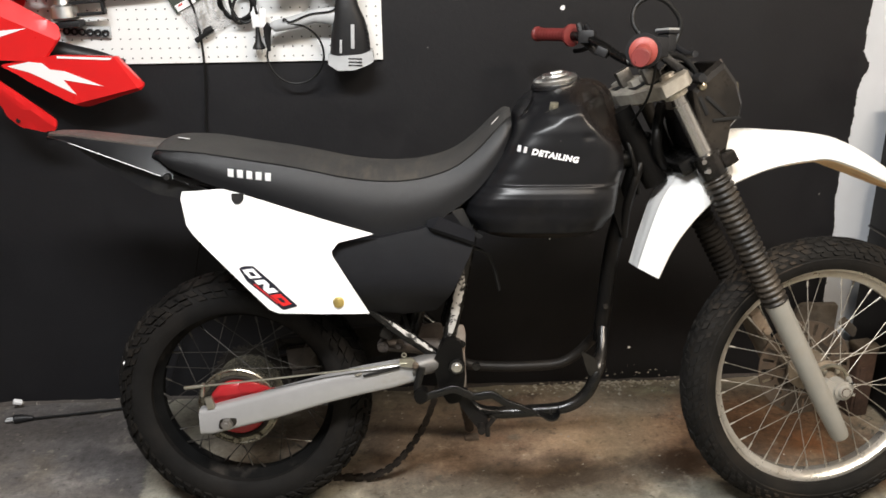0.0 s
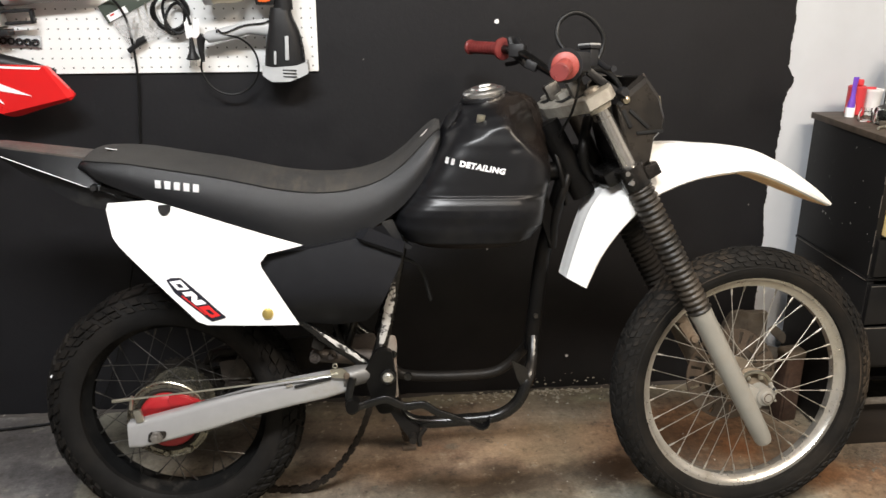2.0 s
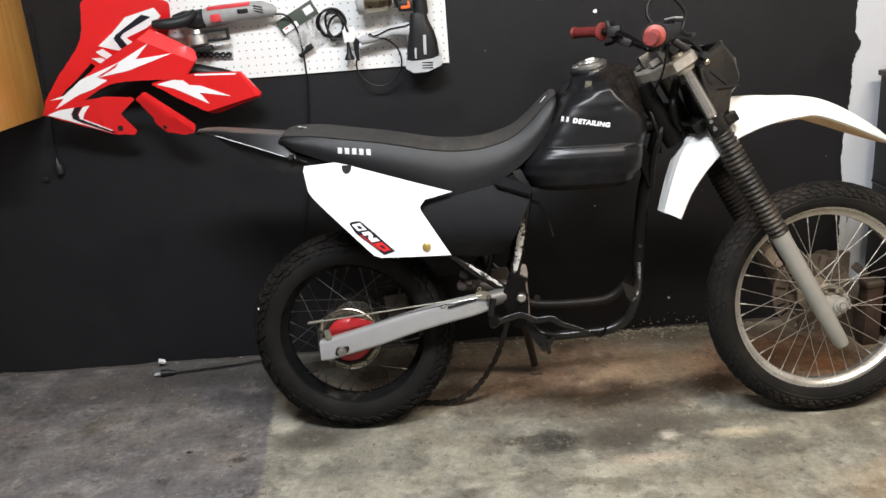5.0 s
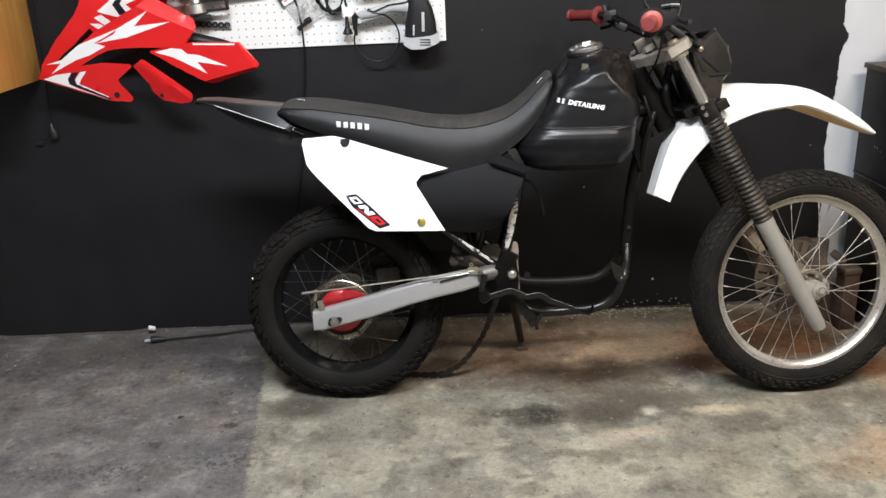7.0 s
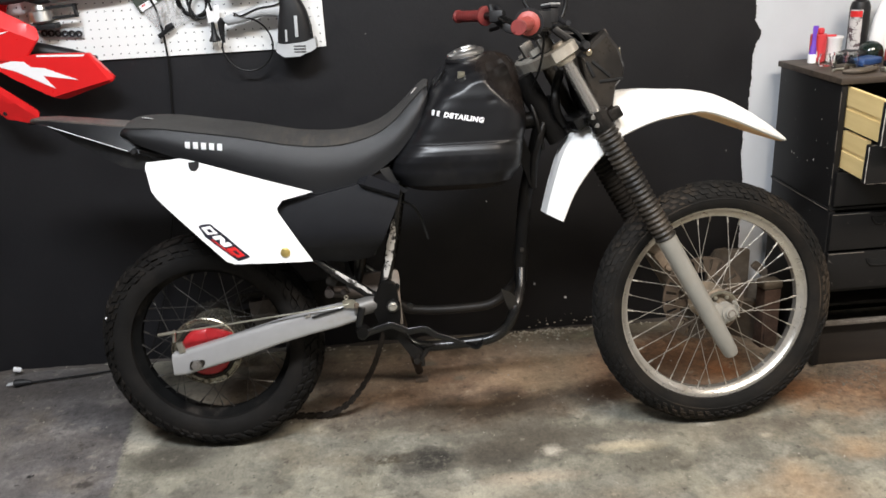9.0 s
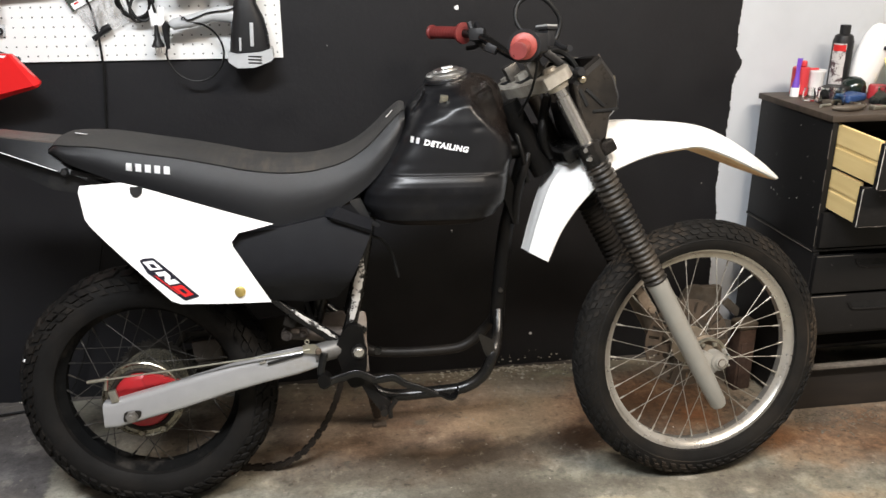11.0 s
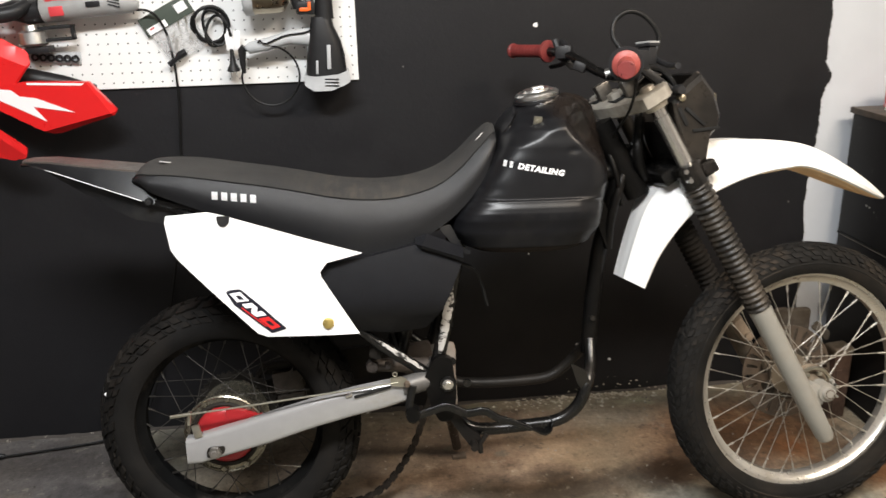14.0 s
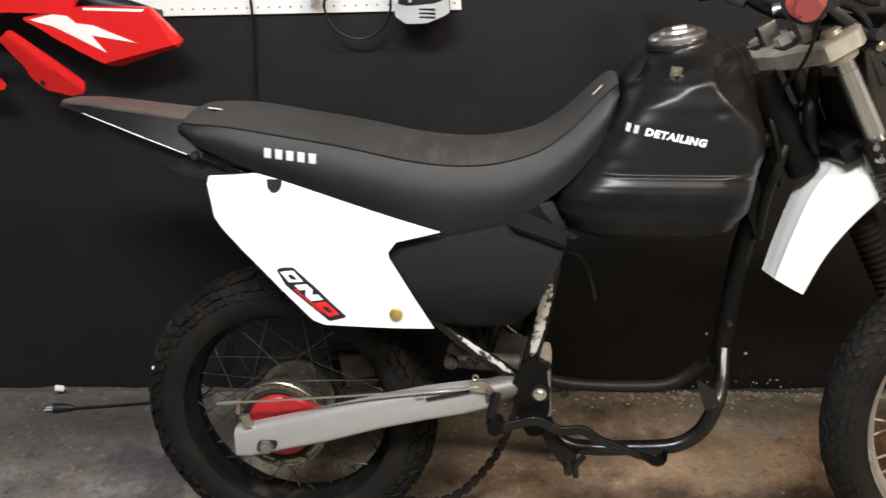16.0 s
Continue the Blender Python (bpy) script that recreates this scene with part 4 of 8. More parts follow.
part("chain_guide", bm, "link_grey", bike, "dusty grey chain guide block", smooth=35)
bm = bmesh.new()
box(bm, (0, 0, 0), (0.090, 0.022, 0.012), 0.003, pose(0.115, 0.078, 0.418, 0, -6, 0))
tube(bm, [(0.075, 0.07, 0.42), (0.055, 0.07, 0.39), (0.06, 0.07, 0.35)], 0.008, 10)
part("bracket", bm, "oily_shaded", bike, "oily black guide bracket", smooth=35)

# swingarm: two tapered box beams, pivot tube, axle nuts
for side in (-1, 1):
    bm = bmesh.new()
    prof = [(-0.079, 0.321, 0.258), (-0.05, 0.327, 0.259), (0.055, 0.355, 0.287), (0.105, 0.369, 0.300), (0.215, 0.400, 0.335), (0.30, 0.421, 0.357), (0.372, 0.434, 0.373), (0.422, 0.441, 0.389)]
    rings = []
    for x, zt, zb in prof:
        yo, yi = side * 0.132, side * 0.104
        c = 0.012
        arc = [(c - c * math.cos(radians(q)), c - c * math.sin(radians(q))) for q in (0, 22.5, 45, 67.5, 90)]
        top = [(x, yo - side * a, zt - b) for a, b in arc]
        low = [(x, yo - side * a, zb + b) for a, b in reversed(arc)]
        rings.append(top + [(x, yi, zt), (x, yi, zb)] + low)
    loft(bm, rings)
    if side < 0:
        swingarm = part("swingarm", bm, "arm", bike, "silver painted box-section swingarm", smooth=25)
    else:
        # the chain-side beam gets a much darker colour than the silver one
        part("far_beam", bm, "oily_shaded", swingarm, "dark beam on the chain side", smooth=25)
bm = bmesh.new()
tube(bm, [(0.41, -0.116, 0.418), (0.455, -0.106, 0.426), (0.49, -0.09, 0.432)], [0.023, 0.023, 0.020], 14)
tube(bm, [(0.41, 0.116, 0.418), (0.455, 0.106, 0.426), (0.49, 0.09, 0.432)], [0.023, 0.023, 0.020], 14)
tube(bm, [(0.49, -0.105, 0.43), (0.49, 0.105, 0.43)], 0.02, 14)
part("pivot_arm", bm, "pivot_cast", swingarm, "grey cast pivot end")
for side in (-1, 1):
    bm = bmesh.new()
    # flat dark plate gives the axle slot recess its shade
    plate(bm, rounded([(-0.036, 0.275), (0.006, 0.286), (0.009, 0.304), (-0.031, 0.302)], 0.010), lambda x, z: side * 0.1335 - 0.001, 0.002, 0.05)
    slot = part("axle_slot", bm, "oily_shaded", swingarm, "dark plate painted for the axle slot recess", smooth=30)
    bm = bmesh.new()
    lathe(bm, [(0.0, side * 0.149), (0.0075, side * 0.149), (0.008, side * 0.143), (0.0140, side * 0.142), (0.0148, side * 0.1345), (0.0, side * 0.1345)], (-0.014, 0, 0.290), "y", 6)
    part("axle_nut", bm, "nut_grey", swingarm, "worn grey hexagon axle nut", smooth=20)
bm = bmesh.new()
box(bm, (0, 0, 0), (0.085, 0.006, 0.006), 0.002, pose(0.345, -0.134, 0.417, 0, -14, 0))
part("bracket", bm, "shadow_black", swingarm, "black slot pad")
bm = bmesh.new()
tube(bm, [(-0.098, -0.136, 0.381), (0.10, -0.14, 0.404), (0.403, -0.142, 0.440)], 0.0023, 8)
part("brake_rod", bm, "zinc", bike, "thin plated brake rod")
bm = bmesh.new()
tube(bm, [(-0.105, -0.136, 0.380), (-0.06, -0.137, 0.386)], 0.0042, 10)
box(bm, (0, 0, 0), (0.007, 0.008, 0.034), 0.002, pose(-0.066, -0.128, 0.372, 0, 8, 0))
part("brake_lever_arm", bm, "zinc", bike, "plated drum brake arm")
bm = bmesh.new()
plate(bm, rounded([(0.386, 0.450), (0.412, 0.453), (0.424, 0.445), (0.424, 0.428), (0.405, 0.430), (0.388, 0.432)], 0.004), lambda x, z: -0.141, 0.005, 0.05)
ring = [(0.397 + 0.0048 * math.cos(q * math.pi / 6), -0.139, 0.4585 + 0.0048 * math.sin(q * math.pi / 6)) for q in range(12)]
tube(bm, ring, 0.0016, 6, closed=True, caps=False)
clip = part("bracket", bm, "zinc", bike, "yellowed plated rod clip with an eye", smooth=35)
bm = bmesh.new()
lathe(bm, [(0.0, -0.151), (0.005, -0.151), (0.0075, -0.147), (0.0075, -0.141), (0.0, -0.140)], (0.423, 0, 0.436), "y", 10)
part("bolt", bm, "rusty", clip, "rusted clip bolt")
bm = bmesh.new()
box(bm, (0, 0, 0), (0.016, 0.006, 0.007), 0.002, pose(0.292, -0.134, 0.412, 0, -14, 0))
part("tab", bm, "chrome", swingarm, "bright worn tab")
# suspension linkage between the beams
bm = bmesh.new()
plate(bm, rounded([(0.40, 0.470), (0.480, 0.482), (0.490, 0.412), (0.425, 0.402), (0.385, 0.425)], 0.012), lambda x, z: 0.0, 0.02, 0.06)
tube(bm, [(0.335, -0.045, 0.448), (0.40, -0.03, 0.440), (0.47, -0.01, 0.430)], [0.014, 0.017, 0.02], 12)
link = part("suspension_link", bm, "link_grey", bike, "grimy brown suspension linkage", smooth=35)
for x, z, r in ((0.343, 0.448, 0.013), (0.383, 0.450, 0.009)):
    bm = bmesh.new()
    lathe(bm, [(0.0, -0.066), (r * 0.5, -0.066), (r * 0.55, -0.062), (r, -0.062), (r * 1.1, -0.045), (0.0, -0.044)], (x, 0, z), "y", 14)
    part("bolt", bm, "link_grey", link, "dull linkage bolt")

# frame: twin cradle, uprights, backbone, seat rails
def frame_tube(name, pts, r, material="frame", label="", n=6, mirror=False):
    for s in ((1, -1) if mirror else (1,)):
        b = bmesh.new()
        tube(b, spline([(p[0], p[1] * s, p[2]) for p in pts], n), r, 12)
        part(name, b, material, bike, label)


def bare_patch(pts, r, lo, hi, seed):
    """A scraped strip on a tube, ragged at both edges; angles run round the tube from its near face."""
    line = spline(pts, 14)
    b, rings = bmesh.new(), []
    for i, p in enumerate(line):
        p = Vector(p)
        along = (Vector(line[min(i + 1, len(line) - 1)]) - Vector(line[max(i - 1, 0)])).normalized()
        side = along.cross(Vector((0, -1, 0))).normalized()
        face = side.cross(along)
        if face.y > 0:
            face.negate()
        open_up = max(0.04, math.sin(math.pi * (i + 0.3) / len(line))) ** 0.5
        mid = (lo + hi) / 2 + 9 * noise.noise((i * 0.23, seed, 0))
        half = (hi - lo) / 2 * open_up
        a0 = mid - half * (1 + 0.45 * noise.noise((i * 0.45, seed, 3)) + 0.25 * noise.noise((i * 1.3, seed, 7)))
        a1 = mid + half * (1 + 0.45 * noise.noise((i * 0.45, seed, 5)) + 0.25 * noise.noise((i * 1.3, seed, 9)))
        fan = [radians(a0 + (a1 - a0) * k / 6) for k in range(7)]
        rings.append([p + (face * math.cos(q) + side * math.sin(q)) * (r + 0.0007) for q in fan] + [p + (face * math.cos(q) + side * math.sin(q)) * (r - 0.002) for q in reversed(fan)])
    loft(b, rings)
    part("paint_chip", b, "bared", bike, "paint scraped through to pale primer")


frame_tube("down_tube", [(0.925, 0, 0.86), (0.899, 0, 0.755), (0.880, 0, 0.667), (0.866, 0, 0.525), (0.860, 0, 0.44)], 0.0185, "frame_dull", "black front down tube")
frame_tube("cradle_tube", [(0.862, -0.012, 0.475), (0.856, -0.045, 0.432), (0.840, -0.083, 0.392), (0.815, -0.09, 0.340), (0.768, -0.09, 0.308), (0.69, -0.09, 0.299), (0.597, -0.09, 0.295), (0.55, -0.088, 0.31), (0.525, -0.086, 0.35)], 0.0145, "frame", "glossy black bent cradle tube")
frame_tube("cradle_tube", [(0.862, 0.012, 0.475), (0.858, 0.045, 0.438), (0.845, 0.08, 0.402), (0.81, 0.09, 0.362), (0.77, 0.09, 0.343), (0.70, 0.09, 0.337), (0.62, 0.09, 0.336), (0.55, 0.09, 0.342), (0.52, 0.086, 0.36)], 0.0130, "frame_dusty", "dusty black bent cradle tube")
frame_tube("upright_tube", [(0.55, -0.075, 0.74), (0.535, -0.085, 0.66), (0.518, -0.09, 0.57), (0.500, -0.092, 0.49), (0.485, -0.092, 0.43), (0.50, -0.09, 0.36)], [0.016] * 31, "frame", "black frame upright", mirror=True)
bare_patch([(0.5335, -0.087, 0.650), (0.518, -0.09, 0.57), (0.500, -0.092, 0.49)], 0.0162, -30, 42, 1.0)
bare_patch([(0.503, -0.092, 0.478), (0.498, -0.092, 0.458)], 0.0165, 5, 52, 5.0)
frame_tube("seat_rail", [(0.36, -0.10, 0.520), (0.41, -0.10, 0.485), (0.459, -0.095, 0.448), (0.49, -0.092, 0.425)], 0.013, "frame", "black lower seat rail", mirror=True)
bare_patch([(0.352, -0.10, 0.526), (0.41, -0.10, 0.485), (0.462, -0.095, 0.446)], 0.0132, -58, -14, 9.0)
frame_tube("seat_rail", [(0.36, -0.10, 0.520), (0.20, -0.105, 0.66), (0.02, -0.10, 0.80), (-0.08, -0.08, 0.85)], 0.011, "frame", "", mirror=True)
frame_tube("seat_rail", [(0.58, -0.05, 0.80), (0.40, -0.085, 0.76), (0.15, -0.095, 0.80), (-0.10, -0.085, 0.86)], 0.011, "frame", "", mirror=True)
frame_tube("backbone", [(0.93, 0, 0.88), (0.80, 0, 0.86), (0.62, 0, 0.80), (0.54, 0, 0.72)], 0.022, "frame_dull", "black backbone tube")
frame_tube("cross_tube", [(0.545, -0.10, 0.72), (0.545, 0.10, 0.72)], 0.012, "frame")
frame_tube("cross_tube", [(0.51, -0.09, 0.38), (0.51, 0.09, 0.38)], 0.018, "frame")
bm = bmesh.new()
a = Vector((-math.sin(RAKE), 0, math.cos(RAKE)))
tube(bm, [HEAD - a * 0.09, HEAD + a * 0.10], 0.028, 18)
part("steering_head", bm, "frame_dull", bike, "black steering head")
bm = bmesh.new()
plate(bm, rounded([(0.90, 0.78), (0.895, 0.70), (0.86, 0.80), (0.87, 0.86)], 0.01), lambda x, z: -0.03, 0.06, 0.1)
part("gusset", bm, "frame_dull", bike, smooth=30)
bm = bmesh.new()
plate(bm, rounded([(0.46, 0.435), (0.49, 0.49), (0.525, 0.485), (0.535, 0.40), (0.525, 0.335), (0.495, 0.33), (0.475, 0.37)], 0.012), lambda x, z: -0.121, 0.020, 0.06)
part("pivot_plate", bm, "frame_dull", bike, "black swingarm pivot plate", smooth=30)
bm = bmesh.new()
lathe(bm, [(0.0, -0.137), (0.008, -0.137), (0.0085, -0.129), (0.0125, -0.128), (0.0125, -0.121), (0.0, -0.120)], (0.515, 0, 0.424), "y", 12)
bolt = part("pivot_bolt", bm, "tube_steel", bike, "bright pivot bolt", smooth=30)
bm = bmesh.new()
lathe(bm, [(0.0125, -0.127), (0.018, -0.126), (0.0195, -0.121), (0.0195, -0.112), (0.0125, -0.112)], (0.515, 0, 0.424), "y", 20, closed=True)
part("collar", bm, "frame", bolt, "black collar")
bm = bmesh.new()
plate(bm, rounded([(0.509, 0.489), (0.512, 0.512), (0.532, 0.514), (0.536, 0.494), (0.534, 0.453), (0.538, 0.362), (0.523, 0.362), (0.514, 0.453)], 0.008), lambda x, z: -0.0975, 0.006, 0.05)
part("engine_mount", bm, "mount_metal", bike, "dusty pale brown engine mount bracket", smooth=30)
for x, z in ((0.526, 0.47), (0.56, 0.415)):
    bm = bmesh.new()
    lathe(bm, [(0.0, -0.104), (0.009, -0.104), (0.009, -0.094), (0.0, -0.094)], (x, 0, z), "y", 12)
    part("bolt", bm, "frame", bike)
bm = bmesh.new()
tube(bm, [(0.866, -0.026, 0.532), (0.866, -0.012, 0.532)], 0.0055, 12)
part("bolt", bm, "oily_shaded", bike)
bm = bmesh.new()
plate(bm, rounded([(0.80, 0.45), (0.835, 0.43), (0.845, 0.40), (0.83, 0.375), (0.815, 0.40)], 0.006), lambda x, z: -0.095, 0.006, 0.05)
part("engine_mount", bm, "frame", bike, "black front engine mount tab", smooth=30)

# brake pedal, foot peg, side stand
line = spline([(0.436, -0.135, 0.428), (0.426, -0.142, 0.385), (0.430, -0.145, 0.352), (0.449, -0.145, 0.362), (0.478, -0.145, 0.371), (0.509, -0.145, 0.379), (0.535, -0.145, 0.369), (0.557, -0.146, 0.361), (0.595, -0.148, 0.365), (0.624, -0.15, 0.348), (0.66, -0.151, 0.336), (0.700, -0.152, 0.319)], 6)
bm, rings = bmesh.new(), []
for i, p in enumerate(line):
    p = Vector(p)
    along = (Vector(line[min(i + 1, len(line) - 1)]) - Vector(line[max(i - 1, 0)])).normalized()
    up = along.cross(Vector((0, 1, 0))).normalized()
    if up.z < 0 or (p.x < 0.432 and up.x < 0):
        up.negate()
    h = 0.0085 - 0.003 * max(0.0, (p.x - 0.60) / 0.10)
    rings.append([p + Vector((0, u, 0)) + up * v for u, v in ((-0.0035, -h), (-0.005, -h + 0.002), (-0.005, h - 0.002), (-0.0035, h), (0.0035, h), (0.005, h - 0.002), (0.005, -h + 0.002), (0.0035, -h))])
loft(bm, rings)
part("brake_pedal", bm, "frame", bike, "bent black forged brake pedal", smooth=50)
bm, rings = bmesh.new(), []
for x, z, w in ((0.694, 0.322, 0.006), (0.708, 0.3185, 0.012), (0.719, 0.3125, 0.015), (0.730, 0.3105, 0.016), (0.740, 0.3150, 0.016), (0.746, 0.3240, 0.015), (0.747, 0.3340, 0.012)):
    rings.append([(x, -0.152 - w, z - 0.0022), (x, -0.152 - w, z + 0.0022), (x - 0.001, -0.152 + w, z + 0.0022), (x - 0.001, -0.152 + w, z - 0.0022)])
loft(bm, rings)
part("pedal_pad", bm, "frame", bike, "curled steel pedal tip", smooth=50)
bm = bmesh.new()
lathe(bm, [(0.0, -0.158), (0.015, -0.158), (0.017, -0.130), (0.0, -0.128)], (0.434, 0, 0.366), "y", 14)
part("pedal_pivot", bm, "frame_dull", bike)
bm = bmesh.new()
plate(bm, rounded([(0.505, 0.362), (0.54, 0.345), (0.556, 0.318), (0.586, 0.292), (0.590, 0.274), (0.569, 0.260), (0.552, 0.283), (0.53, 0.315)], 0.006), lambda x, z: -0.12, 0.02, 0.05)
tube(bm, [(0.571, -0.148, 0.276), (0.571, -0.10, 0.276)], 0.009, 12)
tube(bm, [(0.60, -0.13, 0.30), (0.585, -0.13, 0.278), (0.586, -0.13, 0.255)], 0.006, 8)
part("footpeg_bracket", bm, "frame_dusty", bike, "bent black foot peg bracket", smooth=35)
frame_tube("side_stand", [(0.515, 0.105, 0.335), (0.525, 0.16, 0.25), (0.553, 0.285, 0.068)], [0.013] * 13, "frame", "black side stand resting on the floor")
bm = bmesh.new()
box(bm, (0, 0, 0), (0.040, 0.028, 0.010), 0.003, BIKE.inverted() @ pose(0.578, 2.206, 0.005))
part("stand_foot", bm, "rusty", bike, "flat side stand foot")

# drive chain hanging loose to the floor
def chain(pts, pitch=0.0135):
    """Links along pts: barrels and pairs of plates in one mesh."""
    run = spline(pts, 30)
    length, marks, acc = 0.0, [run[0]], 0.0
    for a, b in zip(run, run[1:]):
        acc += (b - a).length
        if acc >= pitch:
            marks.append(b)
            acc = 0.0
    b = bmesh.new()
    for i, (p, q) in enumerate(zip(marks, marks[1:])):
        d = (q - p)
        ang = math.degrees(math.atan2(d.z, d.x))
        turn = Matrix.Translation((p + q) / 2) @ pose(0, 0, 0, 0, -ang, 0)
        w = 0.0075 if i % 2 else 0.0055
        for s in (-1, 1):
            box(b, (0, s * w, 0), (d.length + 0.005, 0.0016, 0.0150 if i % 2 else 0.0095), 0, turn)
        box(b, (-d.length / 2, 0, 0), (0.007, 0.011, 0.007), 0, turn)
    return b


part("drive_chain", chain([(0.495, 0.075, 0.42), (0.485, 0.078, 0.34), (0.463, 0.08, 0.265), (0.437, 0.082, 0.19), (0.405, 0.085, 0.13), (0.355, 0.088, 0.066), (0.30, 0.09, 0.030), (0.25, 0.098, 0.019), (0.19, 0.105, 0.0175), (0.11, 0.105, 0.017)]), "chain", bike, "slack grimy drive chain trailing on the floor", smooth=0)
bm = bmesh.new()
plate(bm, rounded([(0.06, 0.385), (0.10, 0.415), (0.24, 0.44), (0.38, 0.455), (0.38, 0.43), (0.24, 0.41), (0.12, 0.385)], 0.008), lambda x, z: 0.085, 0.012, 0.08)
part("chain_guard", bm, "oily_shaded", bike, "grimy chain guard", smooth=30)
bm = bmesh.new()
tube(bm, [(0.40, 0.0, 0.46), (0.44, 0.0, 0.62), (0.46, 0.0, 0.74)], [0.026, 0.03, 0.03], 16)
part("shock_absorber", bm, "frame", bike, "black shock absorber")
bm = bmesh.new()
loft(bm, [[(x, y, z + dz) for y, dz in ((-0.07, -0.012), (-0.06, 0.0), (0.06, 0.0), (0.07, -0.012), (0.06, -0.006), (-0.06, -0.006))] for x, z in ((0.41, 0.47), (0.385, 0.56), (0.33, 0.64), (0.22, 0.70), (0.08, 0.75), (-0.06, 0.80))])
part("inner_mudguard", bm, "black_plastic", bike, "black inner mudguard")

# tank: level slices
TANK = [  # z, rear x, front x, half width, squareness
    (0.716, 0.62, 0.80, 0.080, 2.6), (0.724, 0.575, 0.828, 0.130, 3.0), (0.742, 0.546, 0.850, 0.158, 3.6), (0.775, 0.532, 0.868, 0.1685, 4.2), (0.800, 0.538, 0.871, 0.1715, 4.4), (0.815, 0.548, 0.873, 0.1700, 4.4), (0.824, 0.556, 0.874, 0.1674, 4.4),
    (0.840, 0.568, 0.876, 0.1614, 4.4), (0.8415, 0.569, 0.876, 0.1600, 4.4), (0.845, 0.571, 0.877, 0.1562, 4.4), (0.848, 0.573, 0.877, 0.1556, 4.4), (0.870, 0.590, 0.883, 0.1545, 4.4), (0.920, 0.618, 0.884, 0.1510, 4.0), (0.950, 0.634, 0.880, 0.148, 3.6),
    (0.985, 0.644, 0.872, 0.141, 3.0), (1.005, 0.652, 0.864, 0.130, 2.8), (1.022, 0.664, 0.850, 0.112, 2.6), (1.035, 0.681, 0.832, 0.088, 2.4), (1.043, 0.700, 0.812, 0.058, 2.2), (1.047, 0.72, 0.79, 0.028, 2.0)]
SCOOP = [(0.60, 0.946), (0.639, 0.947), (0.680, 0.953), (0.715, 0.966), (0.749, 0.983), (0.775, 0.995), (0.80, 1.005)]
FRONT_FOLD = [(0.80, 0.90), (0.895, 0.874), (0.925, 0.846), (0.957, 0.812), (0.985, 0.784), (1.01, 0.776), (1.06, 0.772)]


def smooth01(t):
    t = min(1.0, max(0.0, t))
    return t * t * (3 - 2 * t)


def soft_ramp(d, r):
    """0 below, d above, with a rounded foot of radius r."""
    return 0.0 if d <= -r else d if d >= r else (d + r) ** 2 / (4 * r)


def tank_dent(x, z):
    """How far the side falls back: the tilted knee scoop, the folded front corner, the short lower swell and dents."""
    zc = lerp_table(SCOOP, x)[0]
    left = 0.639 + 0.044 * smooth01((z - 0.949) / 0.09)
    scoop = min(0.040, 0.52 * soft_ramp(z - zc, 0.005)) * smooth01((x - left + 0.003) / 0.010) * smooth01((0.786 - x) / 0.024)
    fold = 1.15 * soft_ramp(x - lerp_table(FRONT_FOLD, z)[0], 0.009)
    low = 0.010 * smooth01((x - 0.800) / 0.045) * smooth01((0.846 - z) / 0.016) + 0.004 * math.exp(-(((x - 0.66) / 0.10) ** 2 + ((z - 0.785) / 0.022) ** 2))
    dings = 0.0035 * math.exp(-(((x - 0.772) / 0.016) ** 2 + ((z - 1.004) / 0.012) ** 2)) + 0.0025 * math.exp(-(((x - 0.795) / 0.010) ** 2 + ((z - 0.945) / 0.007) ** 2)) + 0.004 * math.exp(-(((x - 0.83) / 0.022) ** 2 + ((z - 0.985) / 0.020) ** 2))
    return scoop + fold + low + dings


def tank_point(z, a):
    r, f, w, e = lerp_table(TANK, z)
    cx, hx = (r + f) / 2, (f - r) / 2
    c, s = math.cos(a), math.sin(a)
    x = cx + hx * math.copysign(abs(c) ** (2 / e), c)
    y = w * math.copysign(abs(s) ** (2 / e), s)
    up = 0.15 * (x - 0.715) * smooth01((z - 0.965) / 0.06)
    if abs(y) > 1e-4:
        y = math.copysign(max(abs(y) - tank_dent(x, z), abs(y) * 0.30), y)
    return Vector((x, y, z + up))


def tank_side(x, z):
    """The outer y of the near side at x, z."""
    r, f, w, e = lerp_table(TANK, z)
    u = min(0.98, abs((x - (r + f) / 2) / ((f - r) / 2)))
    return -(w * (1 - u ** e) ** (1 / e) - tank_dent(x, z))


bm = bmesh.new()
levels = [0.716 + (1.047 - 0.716) * i / 110 for i in range(111)] + [0.8245, 0.8275, 0.8305, 0.8345, 0.8365, 0.8395, 0.8405, 0.8415, 0.8427, 0.8440, 0.8452, 0.8465]
around = [math.pi * 0.5 * (q + smooth01(t)) for q in range(4) for t in (j / 44 for j in range(44))]
loft(bm, [[tank_point(z, a) for a in around] for z in sorted(levels)])
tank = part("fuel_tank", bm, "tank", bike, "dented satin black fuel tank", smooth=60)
bm = bmesh.new()
CAP = pose(0.738, 0, 1.054, 5, -9, 0)
lathe(bm, [(0.048, -0.008), (0.049, 0.004), (0.046, 0.008), (0.040, 0.0105), (0.038, 0.0095), (0.032, 0.0105), (0.029, 0.015), (0.016, 0.017), (0.013, 0.0155), (0.0, 0.0155)], (0, 0, 0), "z", 40)
box(bm, (0.004, 0, 0.0175), (0.026, 0.010, 0.005), 0.002)
part("filler_cap", bm, "cap_metal", tank, "chrome filler cap", CAP)
bm = bmesh.new()
lathe(bm, [(0.056, -0.012), (0.054, -0.005), (0.048, -0.003)], (0, 0, 0), "z", 36)
part("cap_ring", bm, "tank", tank, "", CAP)
bm = bmesh.new()
yb = tank_side(0.722, 1.003)
